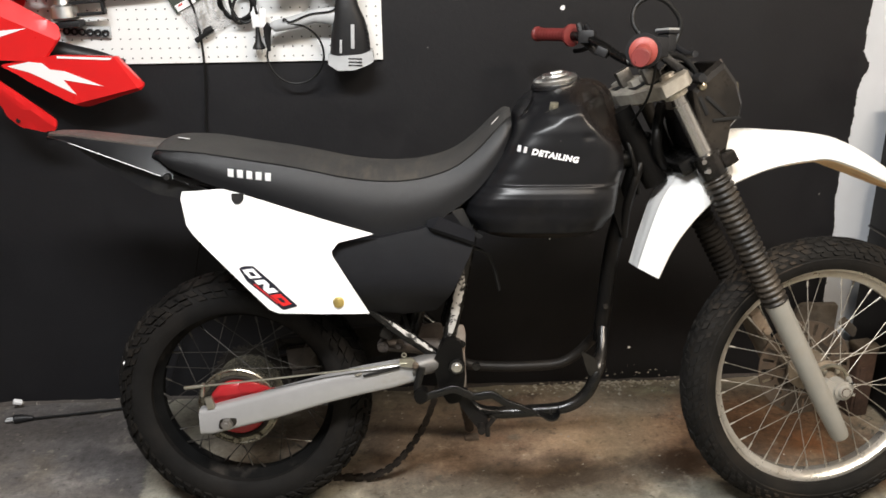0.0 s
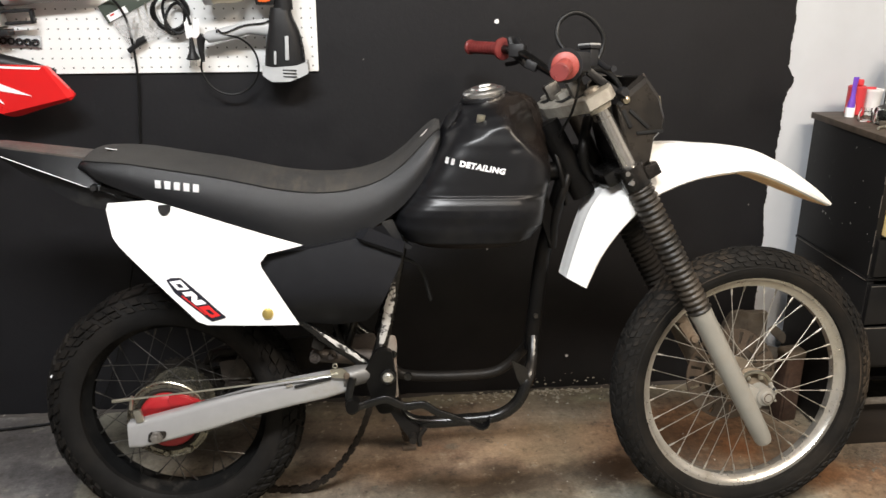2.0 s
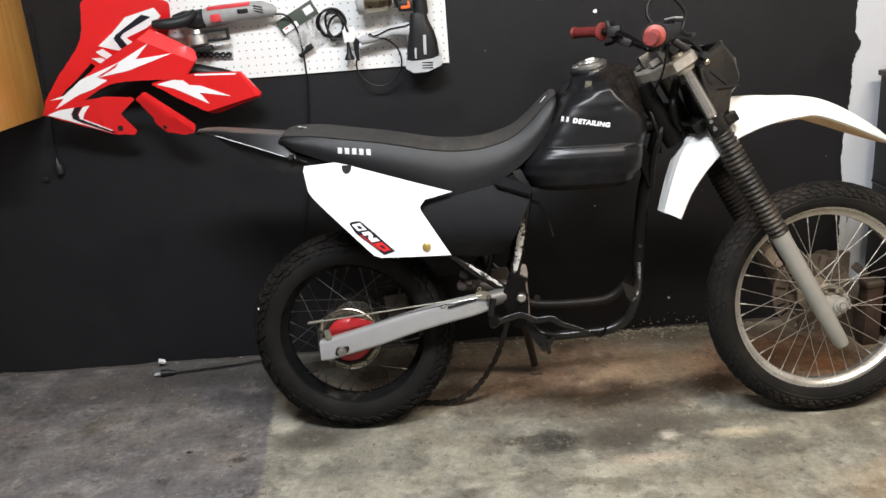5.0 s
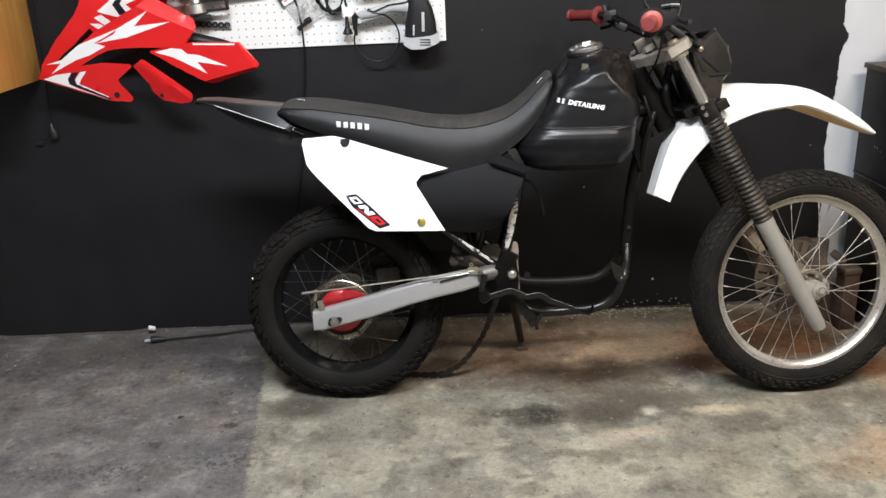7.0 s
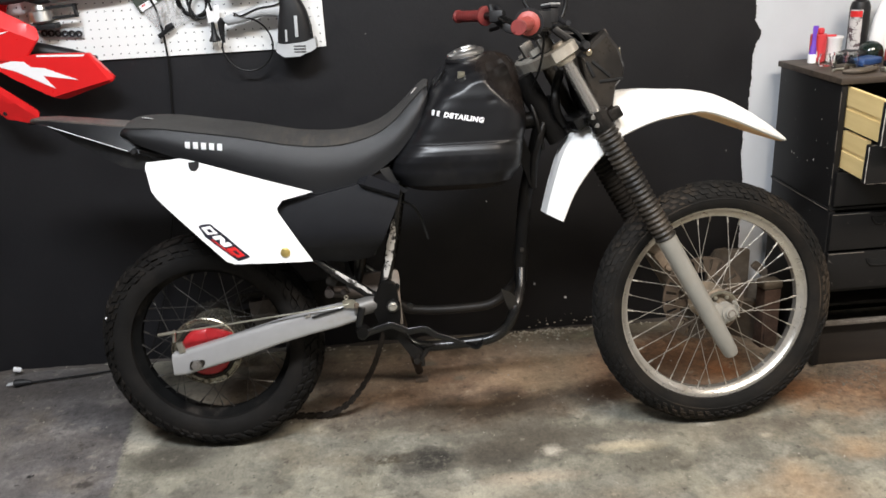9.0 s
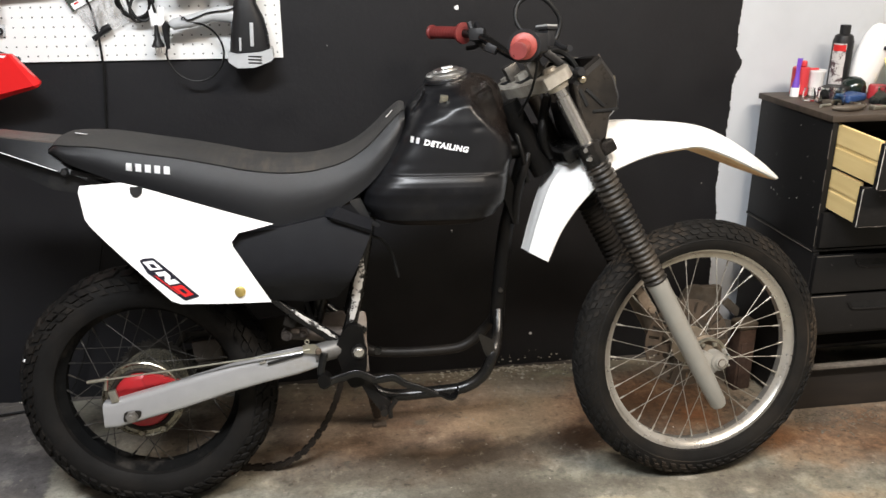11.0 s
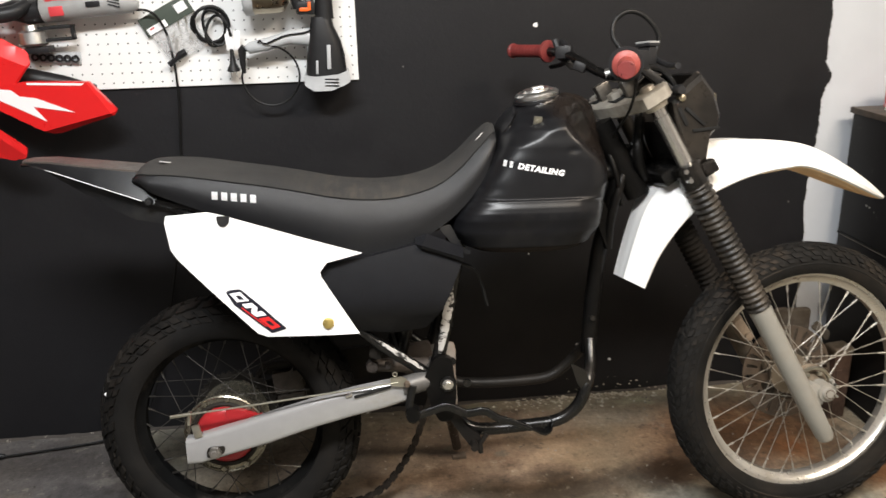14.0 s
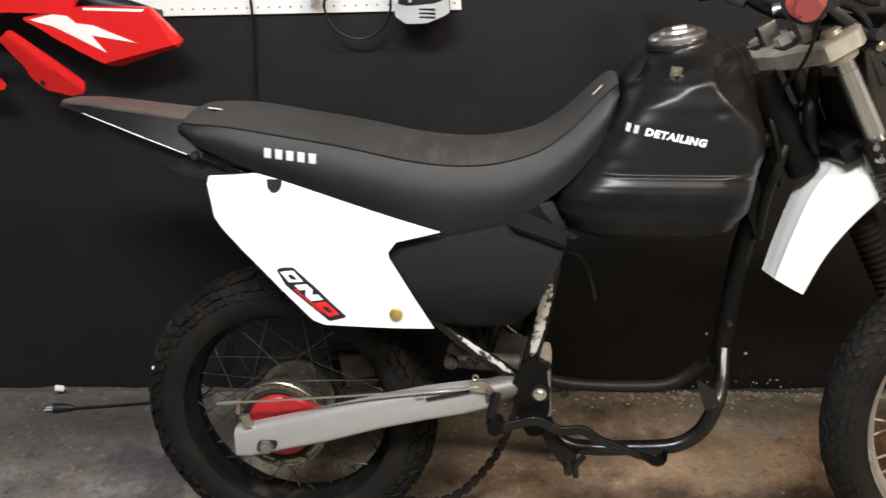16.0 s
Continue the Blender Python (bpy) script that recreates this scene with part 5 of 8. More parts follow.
box(bm, (0, 0, 0), (0.018, 0.006, 0.019), 0.002, pose(0.722, yb - 0.004, 1.006, 22, 6, 0))
tube(bm, [(0.722, yb - 0.012, 1.004), (0.722, yb + 0.004, 1.008)], 0.004, 8)
tube(bm, [(0.712, yb - 0.003, 0.995), (0.703, yb - 0.004, 0.990), (0.700, yb - 0.002, 0.984)], 0.0015, 6)
part("shroud_tab", bm, "zinc", tank, "small plated mounting tab", smooth=30)
bm = bmesh.new()
tube(bm, spline([(0.572, -0.11, 0.76), (0.545, -0.10, 0.742), (0.548, -0.09, 0.70), (0.58, -0.08, 0.68), (0.60, -0.05, 0.64), (0.615, -0.04, 0.58)], 6), 0.004, 8)
part("fuel_hose", bm, "cable", tank, "thin black hose")
bm = bmesh.new()
plate(bm, rounded([(0.505, 0.785), (0.53, 0.79), (0.555, 0.74), (0.575, 0.73), (0.57, 0.722), (0.545, 0.73)], 0.004), lambda x, z: -0.125, 0.008, 0.05)
part("tank_strap", bm, "black_plastic", tank)


def mark_bars(name, slots, height, slant, base, along, surface, parent, material, label):
    """Plain slanted bars, one after another along a line, laid on a surface."""
    b = bmesh.new()
    for s0, s1 in slots:
        ring = []
        for u, v in ((s0, 0), (s1, 0), (s1 + slant, 1), (s0 + slant, 1)):
            x = base[0] + along[0] * u - along[1] * height * v * 0
            z = base[1] + along[1] * u + height * v
            ring.append((x, z))
        k = 3
        grid = []
        for i in range(k + 1):
            row = []
            for j in range(k + 1):
                p = [ring[0][c] * (1 - i / k) * (1 - j / k) + ring[1][c] * (i / k) * (1 - j / k) + ring[2][c] * (i / k) * (j / k) + ring[3][c] * (1 - i / k) * (j / k) for c in (0, 1)]
                row.append(b.verts.new((p[0], surface(p[0], p[1]) - 0.0012, p[1])))
            grid.append(row)
        for i in range(k):
            for j in range(k):
                b.faces.new((grid[i][j], grid[i + 1][j], grid[i + 1][j + 1], grid[i][j + 1]))
    bmesh.ops.solidify(b, geom=b.faces[:], thickness=0.0008)
    return part(name, b, material, parent, label, smooth=30)


def lettering(name, words, size, place, tilt, surface, parent, material, label, shear=0.25, stretch=1.0, bold=0.0):
    """Words in the built-in font, wrapped onto a surface in the plane of x and z."""
    cu = bpy.data.curves.new(name, "FONT")
    cu.body, cu.size, cu.shear, cu.offset, cu.resolution_u = words, size, shear, bold, 3
    cu.space_character = 1.14
    ob = bpy.data.objects.new(name, cu)
    scene.collection.objects.link(ob)
    data = bpy.data.meshes.new_from_object(ob.evaluated_get(bpy.context.evaluated_depsgraph_get()))
    bpy.data.objects.remove(ob)
    b = bmesh.new()
    b.from_mesh(data)
    bpy.data.meshes.remove(data)
    bmesh.ops.triangulate(b, faces=b.faces)
    bmesh.ops.subdivide_edges(b, edges=[e for e in b.edges if e.calc_length() > 0.008], cuts=1)
    c, s = math.cos(tilt), math.sin(tilt)
    for v in b.verts:
        u, w = v.co.x * stretch, v.co.y
        x, z = place[0] + u * c - w * s, place[1] + u * s + w * c
        v.co = Vector((x, surface(x, z) - 0.0012, z))
    return part(name, b, material, parent, label, smooth=0)


TXT = math.atan2(-0.026, 0.137)
mark_bars("lettering", [(0.001, 0.008), (0.0135, 0.0205)], 0.0135, 0.003, (0.643, 0.9150), (math.cos(TXT), math.sin(TXT)), tank_side, tank, "decal", "white shop mark on the tank")
lettering("lettering", "DETAILING", 0.0165, (0.6735, 0.9100), TXT, tank_side, tank, "decal", "white slanted lettering on the tank", 0.12, 1.07, 0.0008)

# seat: upright slices from tail to tank
SEAT = [  # x, seam height, seam half width, bottom height, bottom half width, crown rise
    (-0.150, 0.906, 0.070, 0.893, 0.066, 0.012), (-0.128, 0.918, 0.098, 0.895, 0.096, 0.018), (-0.100, 0.918, 0.110, 0.879, 0.112, 0.022), (-0.040, 0.915, 0.118, 0.856, 0.122, 0.023), (0.010, 0.908, 0.121, 0.838, 0.128, 0.023),
    (0.075, 0.898, 0.123, 0.813, 0.131, 0.022), (0.145, 0.887, 0.124, 0.789, 0.133, 0.022), (0.215, 0.873, 0.124, 0.765, 0.134, 0.022), (0.275, 0.860, 0.123, 0.745, 0.134, 0.023), (0.338, 0.8515, 0.120, 0.733, 0.133, 0.025),
    (0.395, 0.850, 0.116, 0.738, 0.130, 0.026), (0.450, 0.857, 0.112, 0.751, 0.127, 0.026), (0.507, 0.875, 0.106, 0.784, 0.122, 0.026), (0.555, 0.908, 0.100, 0.821, 0.117, 0.026), (0.595, 0.948, 0.092, 0.868, 0.110, 0.024), (0.622, 0.974, 0.080, 0.915, 0.10, 0.020), (0.636, 0.982, 0.062, 0.952, 0.085, 0.012)]


def seat_rows():
    pts = spline([Vector((r[0], r[1], r[2])) for r in SEAT], 4)
    low = spline([Vector((r[3], r[4], r[5])) for r in SEAT], 4)
    return [(a.x, a.y, a.z, b.x, b.y, b.z) for a, b in zip(pts, low)]


def seat_side(x, z):
    zs, ws, zb, wb, _ = lerp_table(SEAT, x)
    t = min(1, max(0, (zs - z) / max(1e-6, zs - zb)))
    return -(ws + (wb - ws) * t + 0.010 * math.sin(math.pi * min(1, t * 1.05)))


rows = seat_rows()
bm = bmesh.new()
rings = []
for x, zs, ws, zb, wb, up in rows:
    half = []
    for i in range(9):
        t = i / 8
        half.append((ws + (wb - ws) * t + 0.010 * math.sin(math.pi * min(1, t * 1.05)), zs + (zb - zs) * t))
    half.append((wb * 0.86, zb - 0.004))
    rings.append([(x, -y, z) for y, z in half] + [(x, y, z) for y, z in reversed(half)])
loft(bm, rings)
seat = part("seat", bm, "vinyl", bike, "long black vinyl dirt bike seat", smooth=50)
bm = bmesh.new()
rings = []
for x, zs, ws, zb, wb, up in rows:
    ring = []
    for i in range(13):
        u = -1 + 2 * i / 12
        ring.append((x, u * (ws - 0.001), zs + 0.001 + up * (1 - abs(u) ** 2.6)))
    ring += [(x, ws * 0.9, zs - 0.008), (x, -ws * 0.9, zs - 0.008)]
    rings.append(ring)
loft(bm, rings)
part("seat_top", bm, "seat_top", seat, "rubbed dark grip fabric on the seat top", smooth=50)
for s in (-1, 1):
    bm = bmesh.new()
    tube(bm, [(x, s * (ws + 0.0012), zs) for x, zs, ws, zb, wb, up in rows], 0.0014, 6)
    part("seam", bm, "shadow_black", seat, "dark stitched seam")
mark_bars("emblem", [(0.002, 0.0145), (0.022, 0.0345), (0.042, 0.0545), (0.062, 0.0745), (0.082, 0.0945)], 0.0165, 0.0, (0.028, 0.8655), (0.99, -0.115), seat_side, seat, "decal", "row of plain white maker's marks")
bm = bmesh.new()
box(bm, (0, 0, 0), (0.030, 0.012, 0.0015), 0.0005, pose(-0.078, -0.060, 0.9385, 4, 12, 60))
part("emblem", bm, "decal", seat, "small white tag")
bm = bmesh.new()
box(bm, (0, 0, 0), (0.022, 0.009, 0.0015), 0.0005, pose(0.601, -0.063, 0.972, -14, -44, 20))
part("emblem", bm, "worn_label", seat, "small worn white tag")

# tail: upper mudguard, bright edge, dark lower guard
bm = bmesh.new()
rings, crown = [], []
for x, zt, ze, wt, we in ((-0.402, 0.945, 0.940, 0.018, 0.028), (-0.385, 0.948, 0.940, 0.036, 0.046), (-0.34, 0.947, 0.931, 0.048, 0.062), (-0.30, 0.942, 0.919, 0.054, 0.072), (-0.22, 0.932, 0.892, 0.060, 0.084), (-0.13, 0.921, 0.861, 0.064, 0.092), (-0.06, 0.91, 0.84, 0.066, 0.094)):
    crown.append([(x, u * wt, zt + 0.0035 - 0.004 * abs(u) ** 3) for u in (-1, -0.6, -0.2, 0.2, 0.6, 1)] + [(x, u * wt, zt - 0.006) for u in (1, -1)])
    rings.append([(x, -we, ze), (x, -wt - 0.004, zt - 0.012), (x, -wt, zt - 0.004), (x, -wt * 0.55, zt), (x, 0, zt + 0.002), (x, wt * 0.55, zt), (x, wt, zt - 0.004), (x, wt + 0.004, zt - 0.012), (x, we, ze), (x, we - 0.004, ze), (x, 0, zt - 0.008), (x, -we + 0.004, ze)])
loft(bm, rings)
tail = part("rear_mudguard", bm, "tank", bike, "pointed black tail mudguard, dusty grey on top", smooth=35)
bm = bmesh.new()
loft(bm, crown)
part("mudguard_top", bm, "dust_top", tail, "dusty scratched grey top face", smooth=35)
# thin white tube stands for the highlight along the lower edge
bm = bmesh.new()
tube(bm, [(-0.335, -0.066, 0.931), (-0.315, -0.0745, 0.926), (-0.22, -0.0895, 0.894), (-0.128, -0.0965, 0.861)], [0.0005, 0.0009, 0.0009, 0.0008], 8)
part("edge_highlight", bm, "decal", tail, "white strip painting the tail edge highlight")
bm = bmesh.new()
rings = []
for x, zt, zb, w in ((-0.34, 0.925, 0.918, 0.03), (-0.28, 0.905, 0.885, 0.05), (-0.20, 0.88, 0.838, 0.06), (-0.155, 0.87, 0.816, 0.066), (-0.08, 0.86, 0.802, 0.07), (-0.02, 0.85, 0.80, 0.07)):
    rings.append([(x, -w, zb), (x, -w * 1.05, (zt + zb) / 2), (x, -w, zt), (x, w, zt), (x, w * 1.05, (zt + zb) / 2), (x, w, zb)])
loft(bm, rings)
part("under_tail", bm, "black_plastic", tail, "black under-tail guard", smooth=35)
bm = bmesh.new()
lathe(bm, [(0.0, -0.101), (0.006, -0.100), (0.009, -0.095), (0.009, -0.085), (0.0, -0.085)], (-0.114, 0, 0.858), "y", 14)
part("bolt", bm, "black_plastic", tail)


# side panels: white number panel and black air-box cover
def panel_y(x, z):
    return -(0.174 + 0.014 * math.sin(min(1, max(0, (0.85 - z) / 0.30)) * 2.2) - 0.012 * max(0, (x - 0.20) / 0.15) ** 2 - 0.006 * max(0, (-0.02 - x) / 0.05))


WHITE = [(-0.060, 0.839), (0.025, 0.845), (0.060, 0.836), (0.340, 0.746), (0.266, 0.730), (0.251, 0.711), (0.253, 0.700), (0.327, 0.5705), (0.133, 0.575), (0.113, 0.583), (-0.041, 0.749), (-0.054, 0.768), (-0.064, 0.825)]
for s, nm in ((1, "near"), (-1, "far")):
    bm = bmesh.new()
    plate(bm, WHITE, panel_y, 0.004, 0.025)
    if s < 0:
        for v in bm.verts:
            v.co.y *= -1
    side_panel = part("side_panel", bm, "white", bike, "clean white number side panel", smooth=50)
    if s > 0:
        near_panel = side_panel
bm = bmesh.new()
lathe(bm, [(0.0, -0.007), (0.006, -0.0068), (0.0115, -0.004), (0.0125, 0.0), (0.0, 0.0005)], (0, 0, 0), "y", 20)
part("brass_screw", bm, "gold", near_panel, "brassy panel screw", pose(0.262, panel_y(0.262, 0.599), 0.599))
bm = bmesh.new()
plate(bm, rounded([(0.045, 0.836), (0.072, 0.836), (0.070, 0.822), (0.062, 0.814), (0.052, 0.814), (0.046, 0.822)], 0.003), lambda x, z: panel_y(x, z) - 0.0025, 0.003, 0.05)
part("panel_tab", bm, "black_plastic", near_panel, "black rubber tab")
# decal: black border, white shapes, red block
D0, DU, DV = Vector((0.0505, 0.6705)), Vector((0.091, -0.0835)), Vector((0.031, 0.010))
DECAL = lambda u, v: tuple(D0 + DU * ((u + 0.003) / 0.128) + DV * ((v + 0.012) / 0.044))


def decal(name, pts, lift, material, label=""):
    b = bmesh.new()
    plate(b, [DECAL(u, v) for u, v in pts], lambda x, z: panel_y(x, z) - lift, 0.0006, 0.012)
    part(name, b, material, near_panel, label, smooth=0)


decal("decal", rounded([(-0.009, -0.002), (0.028, -0.018), (0.130, -0.015), (0.131, 0.029), (0.092, 0.031), (0.050, 0.035), (-0.004, 0.036), (-0.011, 0.012)], 0.004), 0.0016, "decal_dark", "black-edged sticker with white and red shapes")
decal("decal", [(-0.003, 0.002), (0.024, -0.004), (0.031, 0.025), (0.002, 0.029)], 0.0026, "decal")
decal("decal", [(0.007, 0.010), (0.019, 0.007), (0.023, 0.018), (0.010, 0.020)], 0.0034, "decal_dark")
decal("decal", [(0.033, 0.000), (0.046, -0.002), (0.049, 0.012), (0.062, -0.003), (0.076, -0.003), (0.080, 0.023), (0.066, 0.024), (0.064, 0.012), (0.054, 0.024), (0.038, 0.025)], 0.0026, "decal")
decal("decal", [(0.082, -0.004), (0.120, -0.005), (0.121, 0.021), (0.086, 0.023)], 0.0026, "decal_red")
decal("decal", [(0.094, 0.005), (0.107, 0.004), (0.112, 0.008), (0.111, 0.013), (0.097, 0.014)], 0.0034, "decal_dark")
decal("decal", [(0.040, -0.011), (0.108, -0.010), (0.108, -0.007), (0.042, -0.007)], 0.0026, "decal_red")


def cover_y(x, z):
    return -(0.148 + 0.024 * math.sin(min(1, max(0, (0.77 - z) / 0.22)) * 2.2) - 0.35 * max(0, x - 0.47) ** 1.4 - 0.05 * max(0, 0.62 - z) / 0.06)


bm = bmesh.new()
plate(bm, rounded([(0.235, 0.72), (0.35, 0.733), (0.464, 0.757), (0.553, 0.724), (0.549, 0.704), (0.520, 0.640), (0.500, 0.600), (0.470, 0.557), (0.40, 0.545), (0.320, 0.555), (0.255, 0.60)], 0.008), cover_y, 0.03, 0.025)
cover = part("airbox_cover", bm, "panel_black", bike, "textured black air-box side cover", smooth=40)
bm = bmesh.new()
loft(bm, [[(0.452, -0.150, 0.756), (0.452, -0.120, 0.768), (0.452, -0.118, 0.762), (0.452, -0.146, 0.750)], [(0.466, -0.172, 0.757), (0.480, -0.128, 0.773), (0.48, -0.125, 0.766), (0.466, -0.166, 0.750)], [(0.554, -0.164, 0.725), (0.556, -0.135, 0.742), (0.556, -0.132, 0.735), (0.554, -0.160, 0.716)]])
part("cover_ridge", bm, "panel_black", cover, "bevelled top ridge", smooth=20)
bm = bmesh.new()
box(bm, (0.37, 0, 0.62), (0.22, 0.17, 0.16), 0.03)
part("airbox", bm, "black_plastic", bike, "black air-box body")
bm = bmesh.new()
box(bm, (0, 0, 0), (0.03, 0.05, 0.03), 0.008, pose(0.355, -0.06, 0.49, 0, 20, 0))
part("rear_mount", bm, "oily_shaded", bike, "grimy rear mounting lug")


# ---- front end, turned with the steering ----
AXIS = Vector((1.405 - 0.962, 0, 0.228 - 1.04)).normalized()


def on_leg(z, y):
    """The point of a fork leg's axis at height z."""
    return Vector((0.962 + (1.04 - z) * (1.405 - 0.962) / (1.04 - 0.228), y, z))


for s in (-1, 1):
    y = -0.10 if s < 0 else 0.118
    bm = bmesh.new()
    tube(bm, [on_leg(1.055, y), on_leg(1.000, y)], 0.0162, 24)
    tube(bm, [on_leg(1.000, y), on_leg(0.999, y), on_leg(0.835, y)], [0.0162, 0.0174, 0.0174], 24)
    # far tube coloured dark for the shade behind the wiring; far boot darker too
    leg = part("fork_leg", bm, "tube_steel" if s < 0 else "oily_shaded", bike, "dull steel fork tube" if s < 0 else "fork tube darkened for shade on the far side", STEERED)
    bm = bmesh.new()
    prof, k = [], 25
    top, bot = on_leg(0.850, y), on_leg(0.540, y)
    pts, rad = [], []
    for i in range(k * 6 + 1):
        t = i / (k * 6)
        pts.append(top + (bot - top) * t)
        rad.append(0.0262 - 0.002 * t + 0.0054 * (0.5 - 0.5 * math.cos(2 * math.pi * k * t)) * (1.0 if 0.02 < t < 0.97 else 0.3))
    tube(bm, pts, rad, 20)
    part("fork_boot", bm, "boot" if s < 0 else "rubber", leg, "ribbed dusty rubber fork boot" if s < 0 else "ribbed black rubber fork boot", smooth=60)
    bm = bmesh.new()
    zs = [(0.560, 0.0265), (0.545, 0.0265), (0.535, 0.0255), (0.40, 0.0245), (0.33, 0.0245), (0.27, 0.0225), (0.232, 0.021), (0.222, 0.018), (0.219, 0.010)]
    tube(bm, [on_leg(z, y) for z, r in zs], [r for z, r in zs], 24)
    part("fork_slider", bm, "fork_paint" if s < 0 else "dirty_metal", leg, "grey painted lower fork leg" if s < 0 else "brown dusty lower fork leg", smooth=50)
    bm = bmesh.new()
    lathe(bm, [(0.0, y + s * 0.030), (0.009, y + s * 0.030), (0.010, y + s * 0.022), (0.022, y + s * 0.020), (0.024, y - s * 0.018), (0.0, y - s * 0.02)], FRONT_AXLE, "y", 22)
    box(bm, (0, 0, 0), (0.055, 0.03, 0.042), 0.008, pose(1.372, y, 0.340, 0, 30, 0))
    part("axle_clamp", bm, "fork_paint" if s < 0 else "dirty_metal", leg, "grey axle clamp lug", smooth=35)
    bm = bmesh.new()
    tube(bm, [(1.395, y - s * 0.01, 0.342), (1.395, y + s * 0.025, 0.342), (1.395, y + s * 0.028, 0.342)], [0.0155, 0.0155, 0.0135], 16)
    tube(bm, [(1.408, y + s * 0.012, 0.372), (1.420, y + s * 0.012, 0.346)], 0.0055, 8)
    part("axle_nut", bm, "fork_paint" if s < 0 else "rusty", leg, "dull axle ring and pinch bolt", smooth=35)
    bm = bmesh.new()
    lathe(bm, [(0.0, 0.0), (0.0105, 0.0), (0.0105, s * 0.0022), (0.0, s * 0.0022)], (1.395, y + s * 0.0275, 0.342), "y", 16)
    part("axle_end", bm, "rust_block", leg, "rusty hollow axle end", smooth=35)
    for bx, bz in ((1.413, 0.360), (1.414, 0.335)):
        bm = bmesh.new()
        lathe(bm, [(0.0, y + s * 0.029), (0.0035, y + s * 0.028), (0.0045, y + s * 0.022), (0.0045, y), (0.0, y)], (bx, 0, bz), "y", 6)
        part("clamp_bolt", bm, "chrome" if s < 0 else "rusty", leg, "small bright clamp bolt", smooth=30)
bm = bmesh.new()
tube(bm, [(1.395, -0.09, 0.342), (1.395, 0.09, 0.342)], 0.010, 12)
part("front_axle", bm, "zinc", bike, "", STEERED)
bm = bmesh.new()
box(bm, (0, 0, 0), (0.030, 0.036, 0.070), 0.008, pose(1.288, 0.09, 0.452, 0, -35, 0))
box(bm, (0, 0, 0), (0.050, 0.030, 0.026), 0.007, pose(1.262, 0.09, 0.490, 0, 40, 0))
lathe(bm, [(0.0, 0.066), (0.010, 0.066), (0.012, 0.072), (0.012, 0.09), (0.0, 0.09)], (1.300, 0, 0.436), "y", 14)
part("brake_caliper", bm, "caliper", bike, "dusty front brake caliper", STEERED)
# triple clamps
c = on_leg(1.04, 0)
TILT29 = math.degrees(RAKE)
UP, AHEAD = Vector((-math.sin(RAKE), 0, math.cos(RAKE))), Vector((math.cos(RAKE), 0, math.sin(RAKE)))
shape = rounded([(-0.034, -0.140), (0.022, -0.140), (0.040, -0.116), (0.040, -0.086), (0.016, -0.060), (0.010, 0.0), (0.016, 0.060), (0.040, 0.086), (0.036, 0.112), (0.018, 0.128), (-0.030, 0.128), (-0.046, 0.090), (-0.062, 0.030), (-0.062, -0.030), (-0.046, -0.090)], 0.004, 2)


def on_yoke(f, y, h):
    """A point of the top yoke: ahead of the leg line, across, and up along the steering axis; the far arm sweeps back."""
    t = smooth01((y + 0.07) / 0.19)
    return c + AHEAD * (f - 0.040 * t) + UP * (h + 0.004 * t) + Vector((0, y, 0.008 * t))


bm = bmesh.new()
rings = []
for h, inset in ((-0.017, 0.90), (-0.012, 1.0), (0.013, 1.0), (0.017, 0.93)):
    rings.append([on_yoke(f * inset, y * inset, h) for f, y in shape])
loft(bm, rings)
tube(bm, [on_leg(1.063, -0.10), on_leg(1.0615, -0.10), on_leg(1.030, -0.10), on_leg(1.016, -0.10)], [0.012, 0.016, 0.030, 0.025], 10)
tube(bm, [on_yoke(0.0, 0.10, 0.024), on_yoke(0.0, 0.10, -0.020)], [0.024, 0.028], 10)
tube(bm, [c - AHEAD * 0.034 + UP * 0.012, c - AHEAD * 0.034 + UP * 0.036], 0.017, 6)
yoke = part("top_yoke", bm, "cast_alloy", bike, "bare cast alloy top yoke", STEERED, smooth=35)
for s in (-1, 1):
    bm = bmesh.new()
    p = on_yoke(-0.012, s * 0.050, 0.034)
    box(bm, (0, 0, 0), (0.034, 0.026, 0.040), 0.004, pose(p.x, p.y, p.z, 0, -TILT29, 0))
    part("bar_riser", bm, "nut_dark", yoke, "grimy alloy handlebar clamp block", smooth=35)
    bm = bmesh.new()
    p = c + AHEAD * 0.020 + UP * 0.0205 + Vector((0, s * 0.112, 0))
    box(bm, (0, 0, 0), (0.036, 0.0022, 0.0020), 0, pose(p.x, p.y, p.z, 0, -TILT29, 0))
    box(bm, (0, 0, 0), (0.0020, 0.0022, 0.034), 0, pose(p.x + 0.0170, p.y, p.z - 0.009, 0, -TILT29, 0))
    part("clamp_slot", bm, "shadow_black", yoke, "dark pinch slot")
    bm = bmesh.new()
    tube(bm, [c + AHEAD * 0.028 + UP * q + Vector((0, s * 0.140, 0)) for q in (0.006, 0.006)] + [c + AHEAD * 0.028 + UP * 0.006 + Vector((0, s * 0.147, 0))], [0.001, 0.006, 0.006], 6)
    part("pinch_bolt", bm, "zinc", yoke, "small plated pinch bolt", smooth=30)
# dark plates put pocket and grip shade onto the yoke's top face
for y, f, size in ((-0.072, -0.014, (0.034, 0.030)), (0.076, -0.012, (0.046, 0.044)), (0.004, -0.018, (0.046, 0.084))):
    bm = bmesh.new()
    p = on_yoke(f, y, 0.0165)
    box(bm, (0, 0, 0), (size[0], size[1], 0.003), 0.001, pose(p.x, p.y, p.z, 0, -TILT29, 0))
    part("yoke_shade", bm, "shadow_black", yoke, "dark plate painting shade on the yoke")
c = on_leg(0.872, 0)
bm = bmesh.new()
